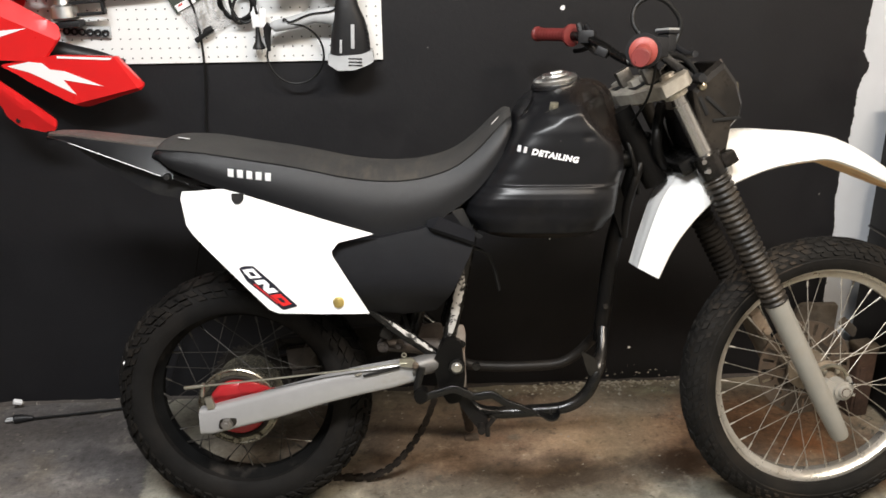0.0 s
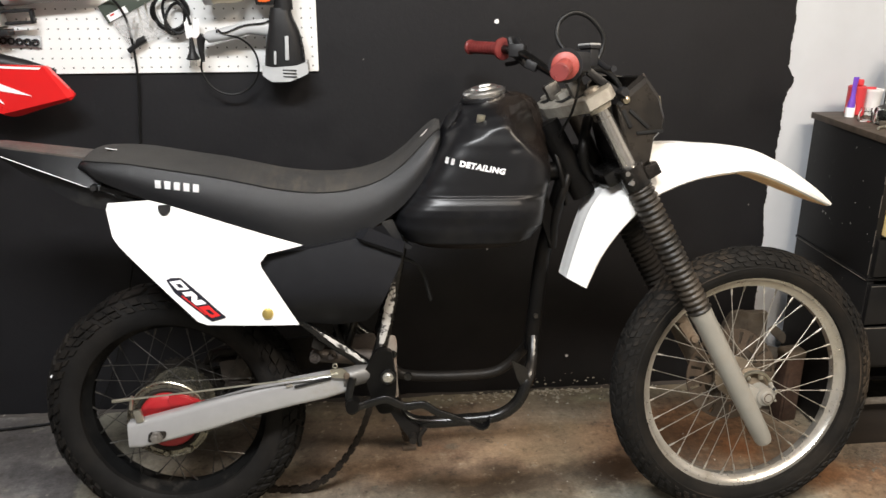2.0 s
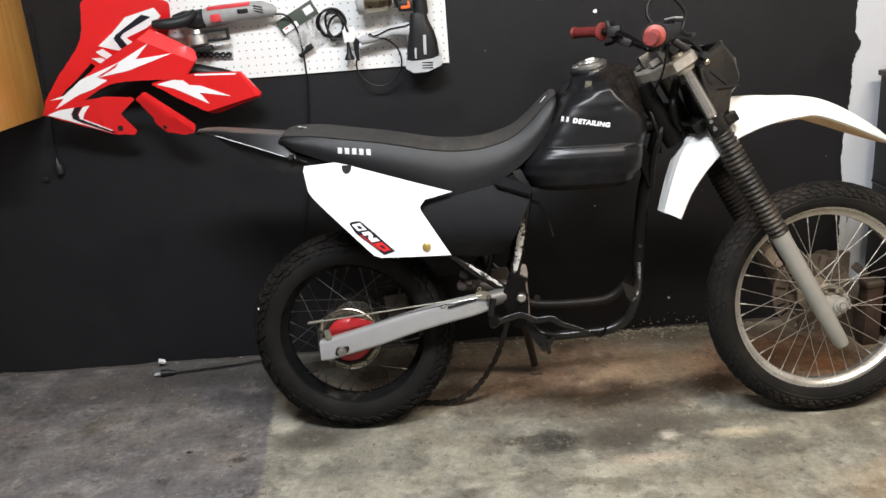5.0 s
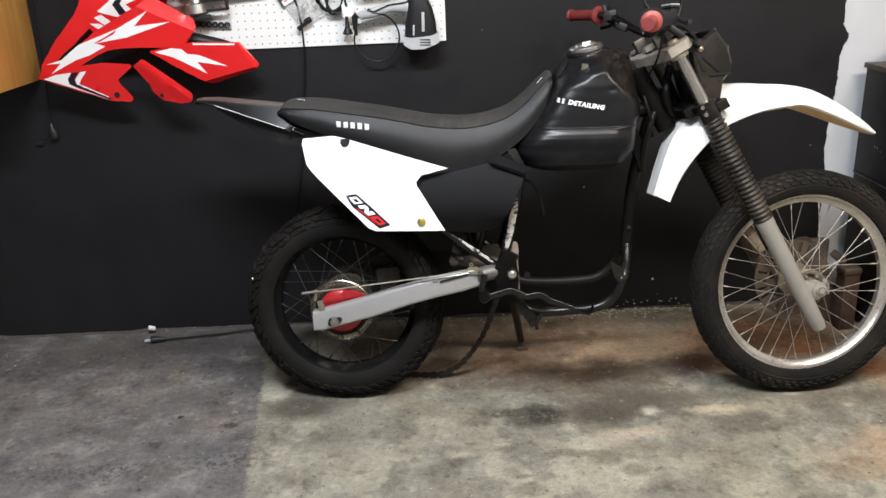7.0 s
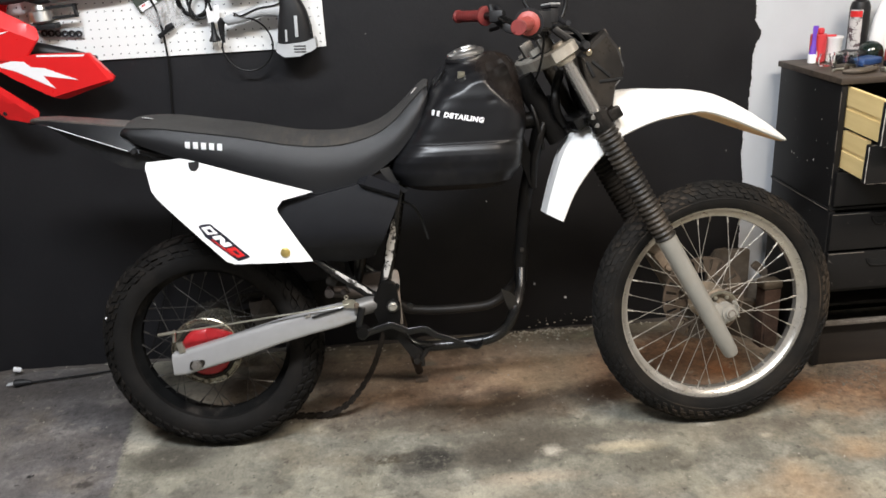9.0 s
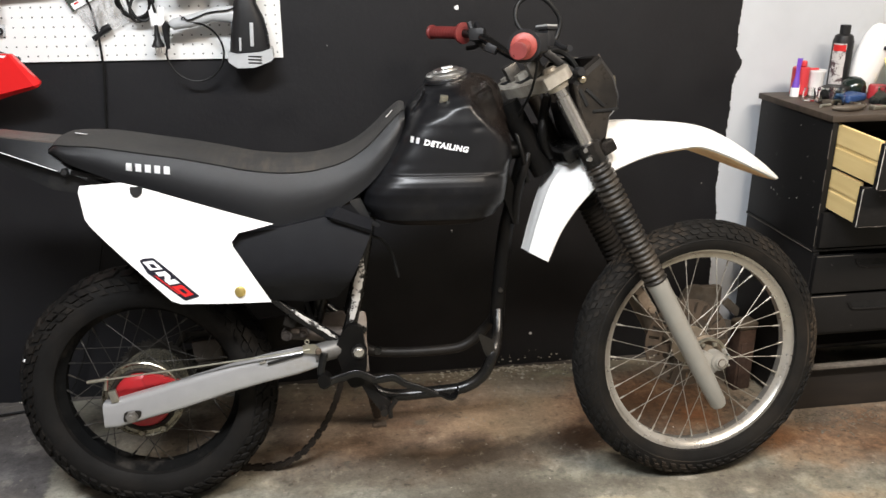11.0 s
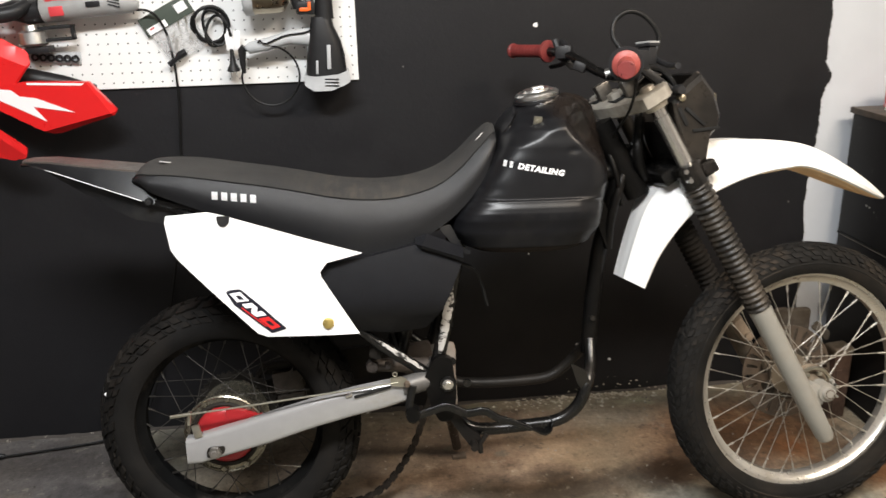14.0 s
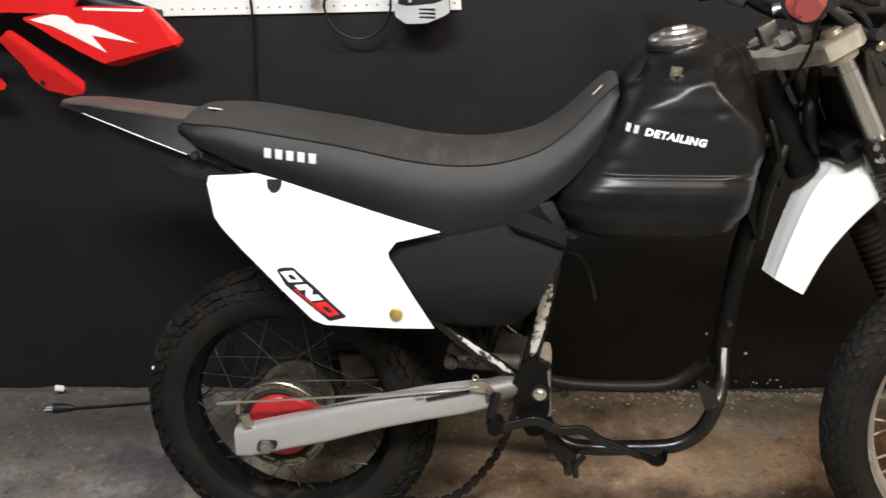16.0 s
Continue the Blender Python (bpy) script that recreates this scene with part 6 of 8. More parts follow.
box(bm, (0, 0, 0), (0.07, 0.17, 0.034), 0.008, pose(c.x - 0.025, 0, c.z, 0, -TILT29, 0))
for s in (-1, 1):
    tube(bm, [on_leg(0.892, s * 0.10), on_leg(0.848, s * 0.10)], [0.0315, 0.0315], 20)
    box(bm, (0, 0, 0), (0.034, 0.03, 0.030), 0.005, pose(c.x + 0.036, s * 0.112, c.z + 0.012, 0, -TILT29, 0))
part("bottom_yoke", bm, "frame", bike, "black lower yoke", STEERED, smooth=35)
for dz in (0.010, -0.010):
    bm = bmesh.new()
    p = on_leg(0.872 + dz, -0.10)
    tube(bm, [(p.x - 0.02, -0.135, p.z - 0.004), (p.x - 0.02, -0.122, p.z - 0.004)], 0.006, 6)
    part("bolt", bm, "chrome", bike, "bright clamp bolt", STEERED, smooth=30)

# handlebar with grips and levers
bar = [(0.772, 0.345, 1.176), (0.800, 0.30, 1.172), (0.832, 0.235, 1.165), (0.868, 0.165, 1.148), (0.905, 0.105, 1.112), (0.932, 0.06, 1.092), (0.936, 0.0, 1.088), (0.932, -0.06, 1.088), (0.905, -0.115, 1.10), (0.874, -0.175, 1.108), (0.850, -0.235, 1.104), (0.826, -0.30, 1.096), (0.806, -0.355, 1.089)]
bm = bmesh.new()
run = spline(bar, 5)
tube(bm, run, 0.0112, 14)
handlebar = part("handlebar", bm, "frame", bike, "black bent handlebar", STEERED)


def grip(start, end, worn):
    a, b = Vector(start), Vector(end)
    d = b - a
    bmg = bmesh.new()
    rad, pts = [], []
    for i in range(49):
        t = i / 48
        pts.append(a + d * t)
        r = 0.0158 + 0.0006 * (1 if i % 4 < 2 else 0) + 0.003 * (t > 0.93 and not worn)
        rad.append(r if i < 48 else 0.012)
    tube(bmg, pts, rad, 18)
    flange = [a + d * t for t in (-0.02, 0.0, 0.05, 0.09)]
    tube(bmg, flange, [0.018, 0.0275, 0.0275, 0.018], 24)
    # worn picks the near grip, painted lighter for the light on its sleeve
    g = part("grip", bmg, "grip_lit" if worn else "grip", handlebar, "faded red rubber grip", smooth=35)
    if worn:
        bmg = bmesh.new()
        tube(bmg, [a + d * t for t in (0.93, 0.94, 1.0, 1.012, 1.012, 1.006, 1.006, 1.014, 1.014)], [0.0165, 0.0172, 0.0172, 0.0155, 0.0115, 0.0110, 0.0085, 0.0080, 0.003], 24)
        part("grip_end", bmg, "grip", handlebar, "dark red ringed grip end", smooth=30)
        bmg = bmesh.new()
        tube(bmg, [a - d * 0.06, a - d * 0.03], [0.0345, 0.0345], 26)
        part("throttle_ring", bmg, "tool_black", handlebar, "black throttle ring")


grip((0.833, 0.232, 1.165), (0.768, 0.352, 1.177), False)
grip((0.853, -0.232, 1.104), (0.803, -0.360, 1.087), True)
bm = bmesh.new()
box(bm, (0, 0, 0), (0.042, 0.055, 0.040), 0.006, pose(0.887, -0.185, 1.113, 0, 0, 22))
tube(bm, [(0.872, -0.20, 1.104), (0.91, -0.15, 1.105)], 0.017, 12)
part("throttle_housing", bm, "tool_black", handlebar, "black throttle and switch housing", smooth=35)
bm = bmesh.new()
box(bm, (0, 0, 0), (0.022, 0.032, 0.036), 0.003, pose(0.917, -0.185, 1.122, 0, 0, 24))
box(bm, (0, 0, 0), (0.030, 0.040, 0.006), 0.0015, pose(0.917, -0.185, 1.143, 0, 0, 24))
master = part("brake_reservoir", bm, "tool_black", handlebar, "black brake fluid reservoir with grey lid", smooth=35)
bm = bmesh.new()
box(bm, (0, 0, 0), (0.029, 0.038, 0.004), 0.001, pose(0.917, -0.185, 1.1482, 0, 0, 24))
part("lid", bm, "tool_grey", handlebar, "dusty grey reservoir lid")
bm = bmesh.new()
tube(bm, spline([(0.925, -0.16, 1.128), (0.938, -0.19, 1.112), (0.935, -0.25, 1.098), (0.925, -0.31, 1.095)], 5), [0.006] * 16, 8)
part("lever", bm, "tool_black", handlebar, "black brake lever")
bm = bmesh.new()
tube(bm, spline([(0.875, 0.20, 1.14), (0.868, 0.25, 1.132), (0.855, 0.29, 1.13)], 5), 0.006, 8)
box(bm, (0, 0, 0), (0.04, 0.035, 0.032), 0.006, pose(0.858, 0.185, 1.158, 0, 0, -28))
box(bm, (0, 0, 0), (0.03, 0.03, 0.022), 0.005, pose(0.880, 0.13, 1.120, 0, 25, -28))
box(bm, (0, 0, 0), (0.05, 0.014, 0.014), 0.004, pose(0.872, 0.21, 1.135, 0, 40, -20))
tube(bm, [(0.845, 0.215, 1.19), (0.850, 0.205, 1.165)], 0.009, 8)
tube(bm, [(0.86, 0.20, 1.185), (0.866, 0.17, 1.165)], 0.008, 10)
part("lever", bm, "tool_black", handlebar, "black clutch lever perch", smooth=35)
for q, rr in (((0.935, 0.07, 1.098), 0.013), ((0.930, -0.072, 1.094), 0.013)):
    bm = bmesh.new()
    tube(bm, [(q[0] - 0.012, q[1], q[2]), (q[0] + 0.012, q[1] * 0.8, q[2] + 0.006)], rr, 12)
    part("bar_clamp", bm, "alloy", handlebar, "bare alloy bar clamp")
bm = bmesh.new()
tube(bm, spline([(0.890, -0.15, 1.115), (0.880, -0.135, 1.140), (0.869, -0.12, 1.165), (0.873, -0.11, 1.194), (0.889, -0.11, 1.212), (0.911, -0.11, 1.219), (0.938, -0.11, 1.211), (0.961, -0.11, 1.190), (0.974, -0.11, 1.165), (0.969, -0.11, 1.139), (0.955, -0.115, 1.118), (0.930, -0.13, 1.118)], 6), 0.0052, 10)
part("brake_hose", bm, "cable", bike, "looped black brake hose", STEERED)
for pts, r in (([(0.905, -0.16, 1.10), (0.905, -0.155, 1.06), (0.903, -0.12, 1.01), (0.905, -0.02, 0.95), (0.93, 0.0, 0.90)], 0.0030), ([(0.86, 0.18, 1.15), (0.90, 0.12, 1.12), (0.985, 0.08, 1.08), (0.99, 0.05, 0.98), (0.95, 0.03, 0.88)], 0.004), ([(0.895, -0.17, 1.11), (0.92, -0.11, 1.10), (0.99, -0.07, 1.10), (1.03, -0.07, 1.06), (1.04, -0.05, 0.98)], 0.006)):
    bm = bmesh.new()
    tube(bm, spline(pts, 6), r, 8)
    part("control_cable", bm, "cable", bike, "black control cable", STEERED)
bm = bmesh.new()
box(bm, (0, 0, 0), (0.085, 0.018, 0.018), 0.005, pose(0.978, -0.095, 1.075, 0, 36, 0))
lathe(bm, [(0.0, -0.128), (0.009, -0.128), (0.012, -0.120), (0.012, -0.100), (0.0, -0.10)], (1.019, 0, 1.053), "y", 14)
part("light_bracket", bm, "tool_black", bike, "black headlight bracket and knob", STEERED, smooth=35)

for pts, r, name, label in (([(0.955, 0.03, 0.93), (0.93, -0.02, 0.86), (0.905, -0.03, 0.78), (0.90, -0.02, 0.70)], 0.010, "wiring_loom", "taped black wiring loom"), ([(0.90, 0.05, 1.02), (0.895, 0.0, 0.95), (0.915, -0.03, 0.87), (0.93, -0.02, 0.80)], 0.006, "control_cable", "black control cable"), ([(0.985, 0.04, 0.99), (0.965, -0.02, 0.95), (0.965, -0.03, 0.90), (0.985, -0.01, 0.86)], 0.012, "wiring_loom", "taped black wiring loom")):
    bm = bmesh.new()
    tube(bm, spline(pts, 6), r, 10)
    part(name, bm, "frame_dull", bike, label)
bm = bmesh.new()
box(bm, (0, 0, 0), (0.045, 0.06, 0.07), 0.008, pose(0.905, 0.02, 0.955, 0, -29, 0))
tube(bm, [(0.905, -0.01, 0.955), (0.905, -0.028, 0.955)], 0.012, 12)
part("ignition_coil", bm, "frame_dull", bike, "black coil block behind the fork", smooth=35)

# headlight mask: facetted black shell
MASK = [(0.998, 1.075), (1.022, 1.098), (1.085, 1.094), (1.108, 1.050), (1.124, 1.000), (1.120, 0.972), (1.100, 0.950), (1.092, 0.895), (1.062, 0.872), (1.035, 0.925), (1.018, 0.985)]
bm = bmesh.new()
near = [(1.008, 1.030), (1.045, 1.066), (1.076, 1.091)] + MASK[3:]
rings = []
for y, grow, ring in ((-0.106, 0.84, near), (-0.098, 0.96, near), (-0.070, 1.0, near), (0.070, 1.0, MASK), (0.098, 0.96, MASK), (0.106, 0.84, MASK)):
    cx, cz = 1.07, 0.980
    rings.append([bm.verts.new((cx + (x - cx) * grow, y, cz + (z - cz) * grow)) for x, z in ring])
for i, (r0, r1) in enumerate(zip(rings, rings[1:])):
    for j in range(len(r0)):
        if i == 2 and j in (0, 1, 10):      # open behind the crown
            continue
        k = (j + 1) % len(r0)
        bm.faces.new((r0[j], r0[k], r1[k], r1[j]))
bm.faces.new(rings[0][::-1])
bm.faces.new(rings[-1])
bmesh.ops.recalc_face_normals(bm, faces=bm.faces)
bmesh.ops.solidify(bm, geom=bm.faces[:], thickness=0.0035)
mask_ob = part("headlight_mask", bm, "mask_black", bike, "dusty black facetted headlight mask", STEERED, smooth=15)
for p0, p1, w in (((1.023, 1.015), (1.042, 0.977), 0.0045), ((1.038, 1.015), (1.083, 0.976), 0.0040), ((1.055, 0.965), (1.116, 0.970), 0.0035)):
    bm = bmesh.new()
    turn = math.degrees(math.atan2(p0[1] - p1[1], p1[0] - p0[0]))
    box(bm, (0, 0, 0), (math.hypot(p1[0] - p0[0], p1[1] - p0[1]), 0.006, w * 2), 0.002, pose((p0[0] + p1[0]) / 2, -0.107, (p0[1] + p1[1]) / 2, 0, turn, 0))
    part("mask_rib", bm, "shadow_black", mask_ob, "black moulded recess", smooth=30)
bm = bmesh.new()
box(bm, (0, 0, 0), (0.008, 0.020, 0.040), 0.003, pose(1.111, -0.088, 1.026, 0, -8, 0))
part("mask_edge", bm, "drum", mask_ob, "pale worn strip on the shell's edge", smooth=30)
bm = bmesh.new()
lathe(bm, [(0.0, -0.113), (0.005, -0.1125), (0.0085, -0.110), (0.0095, -0.100), (0.0, -0.10)], (1.029, 0, 1.037), "y", 18)
part("mask_screw", bm, "brass", mask_ob, "yellow plated screw")
bm = bmesh.new()
tube(bm, [(1.035, -0.085, 1.052), (1.050, -0.070, 1.062)], 0.006, 10)
part("mask_clip", bm, "chrome", mask_ob, "bright clip pin")
bm = bmesh.new()
tube(bm, spline([(1.081, -0.070, 1.094), (1.104, -0.070, 1.051), (1.120, -0.070, 1.002)], 4), 0.0022, 6)
part("mask_edge", bm, "dust_top", mask_ob, "scuffed pale shell edge")

# front mudguard
FENDER = [  # crest x, z, edge x, z, half width
    (0.927, 0.630, 0.961, 0.613, 0.070), (0.949, 0.710, 0.991, 0.684, 0.077), (0.974, 0.786, 1.030, 0.742, 0.083), (1.002, 0.832, 1.066, 0.782, 0.088), (1.036, 0.856, 1.090, 0.808, 0.092),
    (1.070, 0.868, 1.104, 0.820, 0.092), (1.086, 0.878, 1.114, 0.825, 0.092), (1.092, 0.900, 1.120, 0.828, 0.092), (1.098, 0.936, 1.128, 0.832, 0.091), (1.180, 0.942, 1.180, 0.852, 0.091), (1.240, 0.938, 1.235, 0.866, 0.090), (1.305, 0.933, 1.290, 0.873, 0.088),
    (1.378, 0.917, 1.345, 0.874, 0.084), (1.456, 0.880, 1.425, 0.848, 0.072), (1.536, 0.830, 1.512, 0.812, 0.050), (1.588, 0.791, 1.578, 0.786, 0.022), (1.600, 0.781, 1.597, 0.780, 0.008)]


def fender_ring(row, inset):
    cx, cz, ex, ez, w = row
    out = []
    for i in range(17):
        u = -1 + 2 * i / 16
        t = abs(u) ** 2.5
        side = math.copysign(min(1.0, abs(u) * 1.18) if abs(u) < 0.9 else 1.0, u)
        x, z = cx + (ex - cx) * t, cz + (ez - cz) * t
        lift = 0.006 * math.exp(-((abs(u) - 0.42) / 0.1) ** 2)
        nx, nz = (cx - ex), (cz - ez)
        ln = math.hypot(nx, nz) or 1
        out.append((x - nx / ln * (inset - lift), side * (w - inset), z - nz / ln * (inset - lift)))
    return out


bm = bmesh.new()
frows = []
crest_run = spline([Vector((r[0], r[1], r[4])) for r in FENDER], 4)
edge_run = spline([Vector((r[2], r[3], 0)) for r in FENDER], 4)
frows = [(p.x, p.y, q.x, q.y, p.z) for p, q in zip(crest_run, edge_run)]
outer, inner = [fender_ring(r, 0) for r in frows], [fender_ring(r, 0.0035) for r in frows]
loft(bm, [o + i[::-1] for o, i in zip(outer, inner)])
fender = part("front_mudguard", bm, "fender_white", bike, "high white plastic front mudguard", STEERED, smooth=35)
# thin liner coloured as the underside glows with light through the plastic
bm = bmesh.new()
liner = [fender_ring(r, 0.0045) for r in frows[40:]]
liner2 = [fender_ring(r, 0.0055) for r in frows[40:]]
loft(bm, [o + i[::-1] for o, i in zip(liner, liner2)])
part("mudguard_underside", bm, "lit_tan", fender, "tan underside of the mudguard, coloured for light through it", smooth=40)


# ---- pegboard and what hangs on it ----
PEG_Y = 2.498
pegboard = thing("pegboard", pose(0, 0, 0), "white perforated pegboard fixed to the black wall", "pegboard")
bm = bmesh.new()
box(bm, ((-0.60 + 0.358) / 2, PEG_Y + 0.004, 1.337), (0.358 + 0.60, 0.008, 0.60), 0.001)
part("board", bm, "peg", pegboard, smooth=0)
verts, faces = [], []
for i in range(37):
    for j in range(23):
        cx, cz = 0.343 - 0.0254 * i, 1.052 + 0.0254 * j
        base = len(verts)
        verts += [(cx + 0.0022 * math.cos(q * math.pi / 4), PEG_Y - 0.0004, cz + 0.0022 * math.sin(q * math.pi / 4)) for q in range(8)]
        faces.append(tuple(range(base, base + 8)))
data = bpy.data.meshes.new("peg_hole")
data.from_pydata(verts, [], faces)
data.materials.append(M["hole"])
tagged(part("peg_hole", data, "hole", pegboard, "small dark peg holes"), kind="stuff")


def at_wall(x, z, y=2.45, turn=0.0):
    """A pose near the wall, turned in the wall's plane."""
    return pose(x, y, z, 0, turn, 0)


# angle grinder
g = thing("angle_grinder", at_wall(-0.33, 1.252, 2.452, -3), "grey and red angle grinder hung on the pegboard", "power tool")
bm = bmesh.new()
tube(bm, [(-0.10, 0, -0.004), (-0.095, 0, -0.004), (-0.06, 0, 0.0), (0.03, 0, 0.002), (0.09, 0, 0.0), (0.125, 0, -0.006), (0.138, 0, -0.008)], [0.022, 0.030, 0.033, 0.030, 0.028, 0.020, 0.010], 20)
part("body", bm, "tool_grey", g)
bm = bmesh.new()
box(bm, (-0.01, -0.012, 0.024), (0.14, 0.03, 0.014), 0.005)
box(bm, (-0.055, -0.029, -0.006), (0.035, 0.01, 0.024), 0.003)
part("red_cover", bm, "tool_red", g, "red plastic cover")
bm = bmesh.new()
box(bm, (0.035, -0.029, 0.004), (0.035, 0.008, 0.014), 0.003)
for i in range(3):
    box(bm, (0, 0, 0), (0.030, 0.006, 0.0035), 0.001, pose(0.085, -0.027, 0.012 - i * 0.008, 0, 18, 0))
part("switch", bm, "tool_black", g, "dark switch and vents")
bm = bmesh.new()
tube(bm, [(-0.10, 0, -0.002), (-0.13, 0, -0.004), (-0.165, 0, 0.004), (-0.20, 0, 0.006)], [0.030, 0.030, 0.026, 0.014], 16)
tube(bm, spline([(-0.12, -0.02, 0.02), (-0.15, -0.045, 0.0), (-0.20, -0.06, -0.005), (-0.25, -0.065, 0.0)], 4), [0.012, 0.014, 0.016, 0.017, 0.018, 0.019, 0.019, 0.019, 0.019, 0.019, 0.018, 0.016, 0.012], 12)
part("head", bm, "tool_black", g, "black gear head and side handle")
bm = bmesh.new()
lathe(bm, [(0.0, -0.035), (0.020, -0.035), (0.022, -0.047), (0.034, -0.052), (0.036, -0.080), (0.030, -0.086), (0.0, -0.086)], (-0.135, 0, 0), "z", 28)
part("spindle", bm, "alloy", g, "bright metal spindle flange")
bm = bmesh.new()
box(bm, (-0.125, 0, -0.097), (0.062, 0.05, 0.016), 0.004)
part("guard", bm, "tool_black", g)
bm = bmesh.new()
for c0, s0 in (((-0.075, 0, -0.045), (0.09, 0.02, 0.008)), ((-0.075, 0, -0.075), (0.09, 0.02, 0.008)), ((-0.034, 0, -0.06), (0.008, 0.02, 0.038)), ((-0.116, 0, -0.06), (0.008, 0.02, 0.038))):
    box(bm, c0, s0, 0.002)
part("hook_rail", bm, "tool_black", g, "dark metal hook rail")
bm = bmesh.new()
tube(bm, spline([(-0.200, 2.452, 1.240), (-0.175, 2.46, 1.237), (-0.155, 2.470, 1.222), (-0.138, 2.478, 1.185), (-0.130, 2.480, 1.14), (-0.126, 2.484, 1.08), (-0.128, 2.49, 1.0), (-0.140, 2.495, 0.88), (-0.15, 2.497, 0.76), (-0.20, 2.485, 0.5), (-0.28, 2.47, 0.2), (-0.36, 2.46, 0.03), (-0.45, 2.44, 0.012), (-0.60, 2.415, 0.010), (-0.74, 2.395, 0.011)], 6), 0.0033, 8)
cord = part("power_cord", bm, "cable", None, "")
tagged(cord, "long black power cord hanging from the grinder to the floor", "cable")
bm = bmesh.new()
tube(bm, [(-0.725, 2.398, 0.012), (-0.755, 2.394, 0.0145), (-0.775, 2.391, 0.0145), (-0.778, 2.3905, 0.0145)], [0.006, 0.012, 0.0135, 0.011], 12)
part("plug", bm, "tool_black", cord, "black mains plug")
bm = bmesh.new()
for dy in (-0.006, 0.006):
    tube(bm, [(-0.776, 2.391 + dy, 0.0145), (-0.800, 2.387 + dy, 0.0145)], 0.0025, 8)
part("plug_pin", bm, "light_grey", cord, "bright plug pins")

# drill bits in a bag on a card
g = thing("drill_bit_pack", at_wall(-0.125, 1.205, 2.487, -27), "plastic bag of drill bits on a dark green card", "hardware pack")
bm = bmesh.new()
box(bm, (0, 0, 0.018), (0.140, 0.003, 0.050), 0.001)
part("card", bm, "card", g)
bm = bmesh.new()
box(bm, (-0.035, -0.003, 0.004), (0.055, 0.002, 0.018), 0.0)
box(bm, (0.045, -0.003, 0.020), (0.030, 0.002, 0.024), 0.0)
part("print", bm, "decal", g, "pale printed blocks")
bm = bmesh.new()
box(bm, (-0.048, -0.0045, 0.008), (0.012, 0.001, 0.004), 0.0)
part("print", bm, "decal_red", g)
bm = bmesh.new()
rings = []
for i in range(9):
    z = -0.008 - 0.085 * i / 8
    th = 0.003 + 0.012 * math.sin(math.pi * i / 8)
    w = 0.062 - 0.012 * (i / 8) + 0.004 * noise.noise((i * 0.7, 0.3, 2))
    rings.append([(-w, 0, z), (-w * 0.5, -th, z), (0, -th * 1.1, z), (w * 0.5, -th, z), (w, 0, z), (0, 0.003, z)])
loft(bm, rings)
part("bag", bm, "bag", g, "crumpled clear plastic bag", smooth=0)
bm = bmesh.new()
rnd = random.Random(4)
for i in range(9):
    x0, z0, a0 = rnd.uniform(-0.04, 0.035), rnd.uniform(-0.07, -0.03), rnd.uniform(0.7, 1.3)
    tube(bm, [(x0, -0.005, z0), (x0 + 0.035 * math.cos(a0), -0.006, z0 + 0.035 * math.sin(a0))], 0.0022, 6)
part("drill_bits", bm, "zinc", g, "loose metal bits")
bm = bmesh.new()
tube(bm, [(-0.060, -0.012, -0.090), (-0.034, -0.014, -0.086), (-0.024, -0.014, -0.082), (-0.004, -0.012, -0.082)], [0.008, 0.006, 0.010, 0.009], 10)
part("chuck_key", bm, "tool_black", g, "black clamp at the bag's foot")

# coiled cable with plug
g = thing("coiled_cable", at_wall(-0.022, 1.195, 2.478), "coil of black mains cable hung on the pegboard", "cable")
bm = bmesh.new()
for k, (rx, rz, ox, oz, tl) in enumerate(((0.046, 0.044, -0.002, 0.0, 0.1), (0.044, 0.046, 0.004, 0.002, 0.5), (0.028, 0.046, 0.012, -0.006, 0.3), (0.024, 0.040, 0.014, -0.014, -0.3))):
    loop = []
    for i in range(28):
        a = 2 * math.pi * i / 28
        u, v = rx * math.cos(a), rz * math.sin(a)
        loop.append((ox + u * math.cos(tl) - v * math.sin(tl), -0.004 * k + 0.006 * math.sin(a * 2 + k), oz + u * math.sin(tl) + v * math.cos(tl)))
    tube(bm, loop, 0.0040, 8, closed=True)
tube(bm, spline([(0.03, -0.01, 0.025), (0.045, -0.014, 0.0), (0.052, -0.014, -0.03)], 6), 0.004, 8)
part("coil", bm, "cable", g)
bm = bmesh.new()
tube(bm, [(0.050, -0.012, -0.062), (0.050, -0.012, -0.076), (0.050, -0.012, -0.10), (0.050, -0.012, -0.117), (0.050, -0.012, -0.120)], [0.005, 0.006, 0.009, 0.018, 0.016], 14)
part("plug", bm, "tool_black", g, "black two-pin plug")
bm = bmesh.new()
for dx in (-0.007, 0.007):
    tube(bm, [(0.050 + dx, -0.012, -0.118), (0.050 + dx, -0.012, -0.136)], 0.0024, 8)
part("plug_pin", bm, "chrome", g, "bright plug pins")
bm = bmesh.new()
box(bm, (0, 0, 0), (0.020, 0.003, 0.058), 0.001, pose(0.046, -0.013, -0.036, 0, -4, 0))
box(bm, (0, 0, 0), (0.016, 0.003, 0.050), 0.001, pose(0.066, -0.016, -0.040, 0, 3, 0))
part("cable_tag", bm, "decal", g, "white paper cable tags")

# polisher: black body, grey base and handle, looped lead
g = thing("heat_gun", at_wall(0.272, 1.15, 2.44), "black and grey electric gun hung on the pegboard", "power tool")
bm = bmesh.new()
rings = []
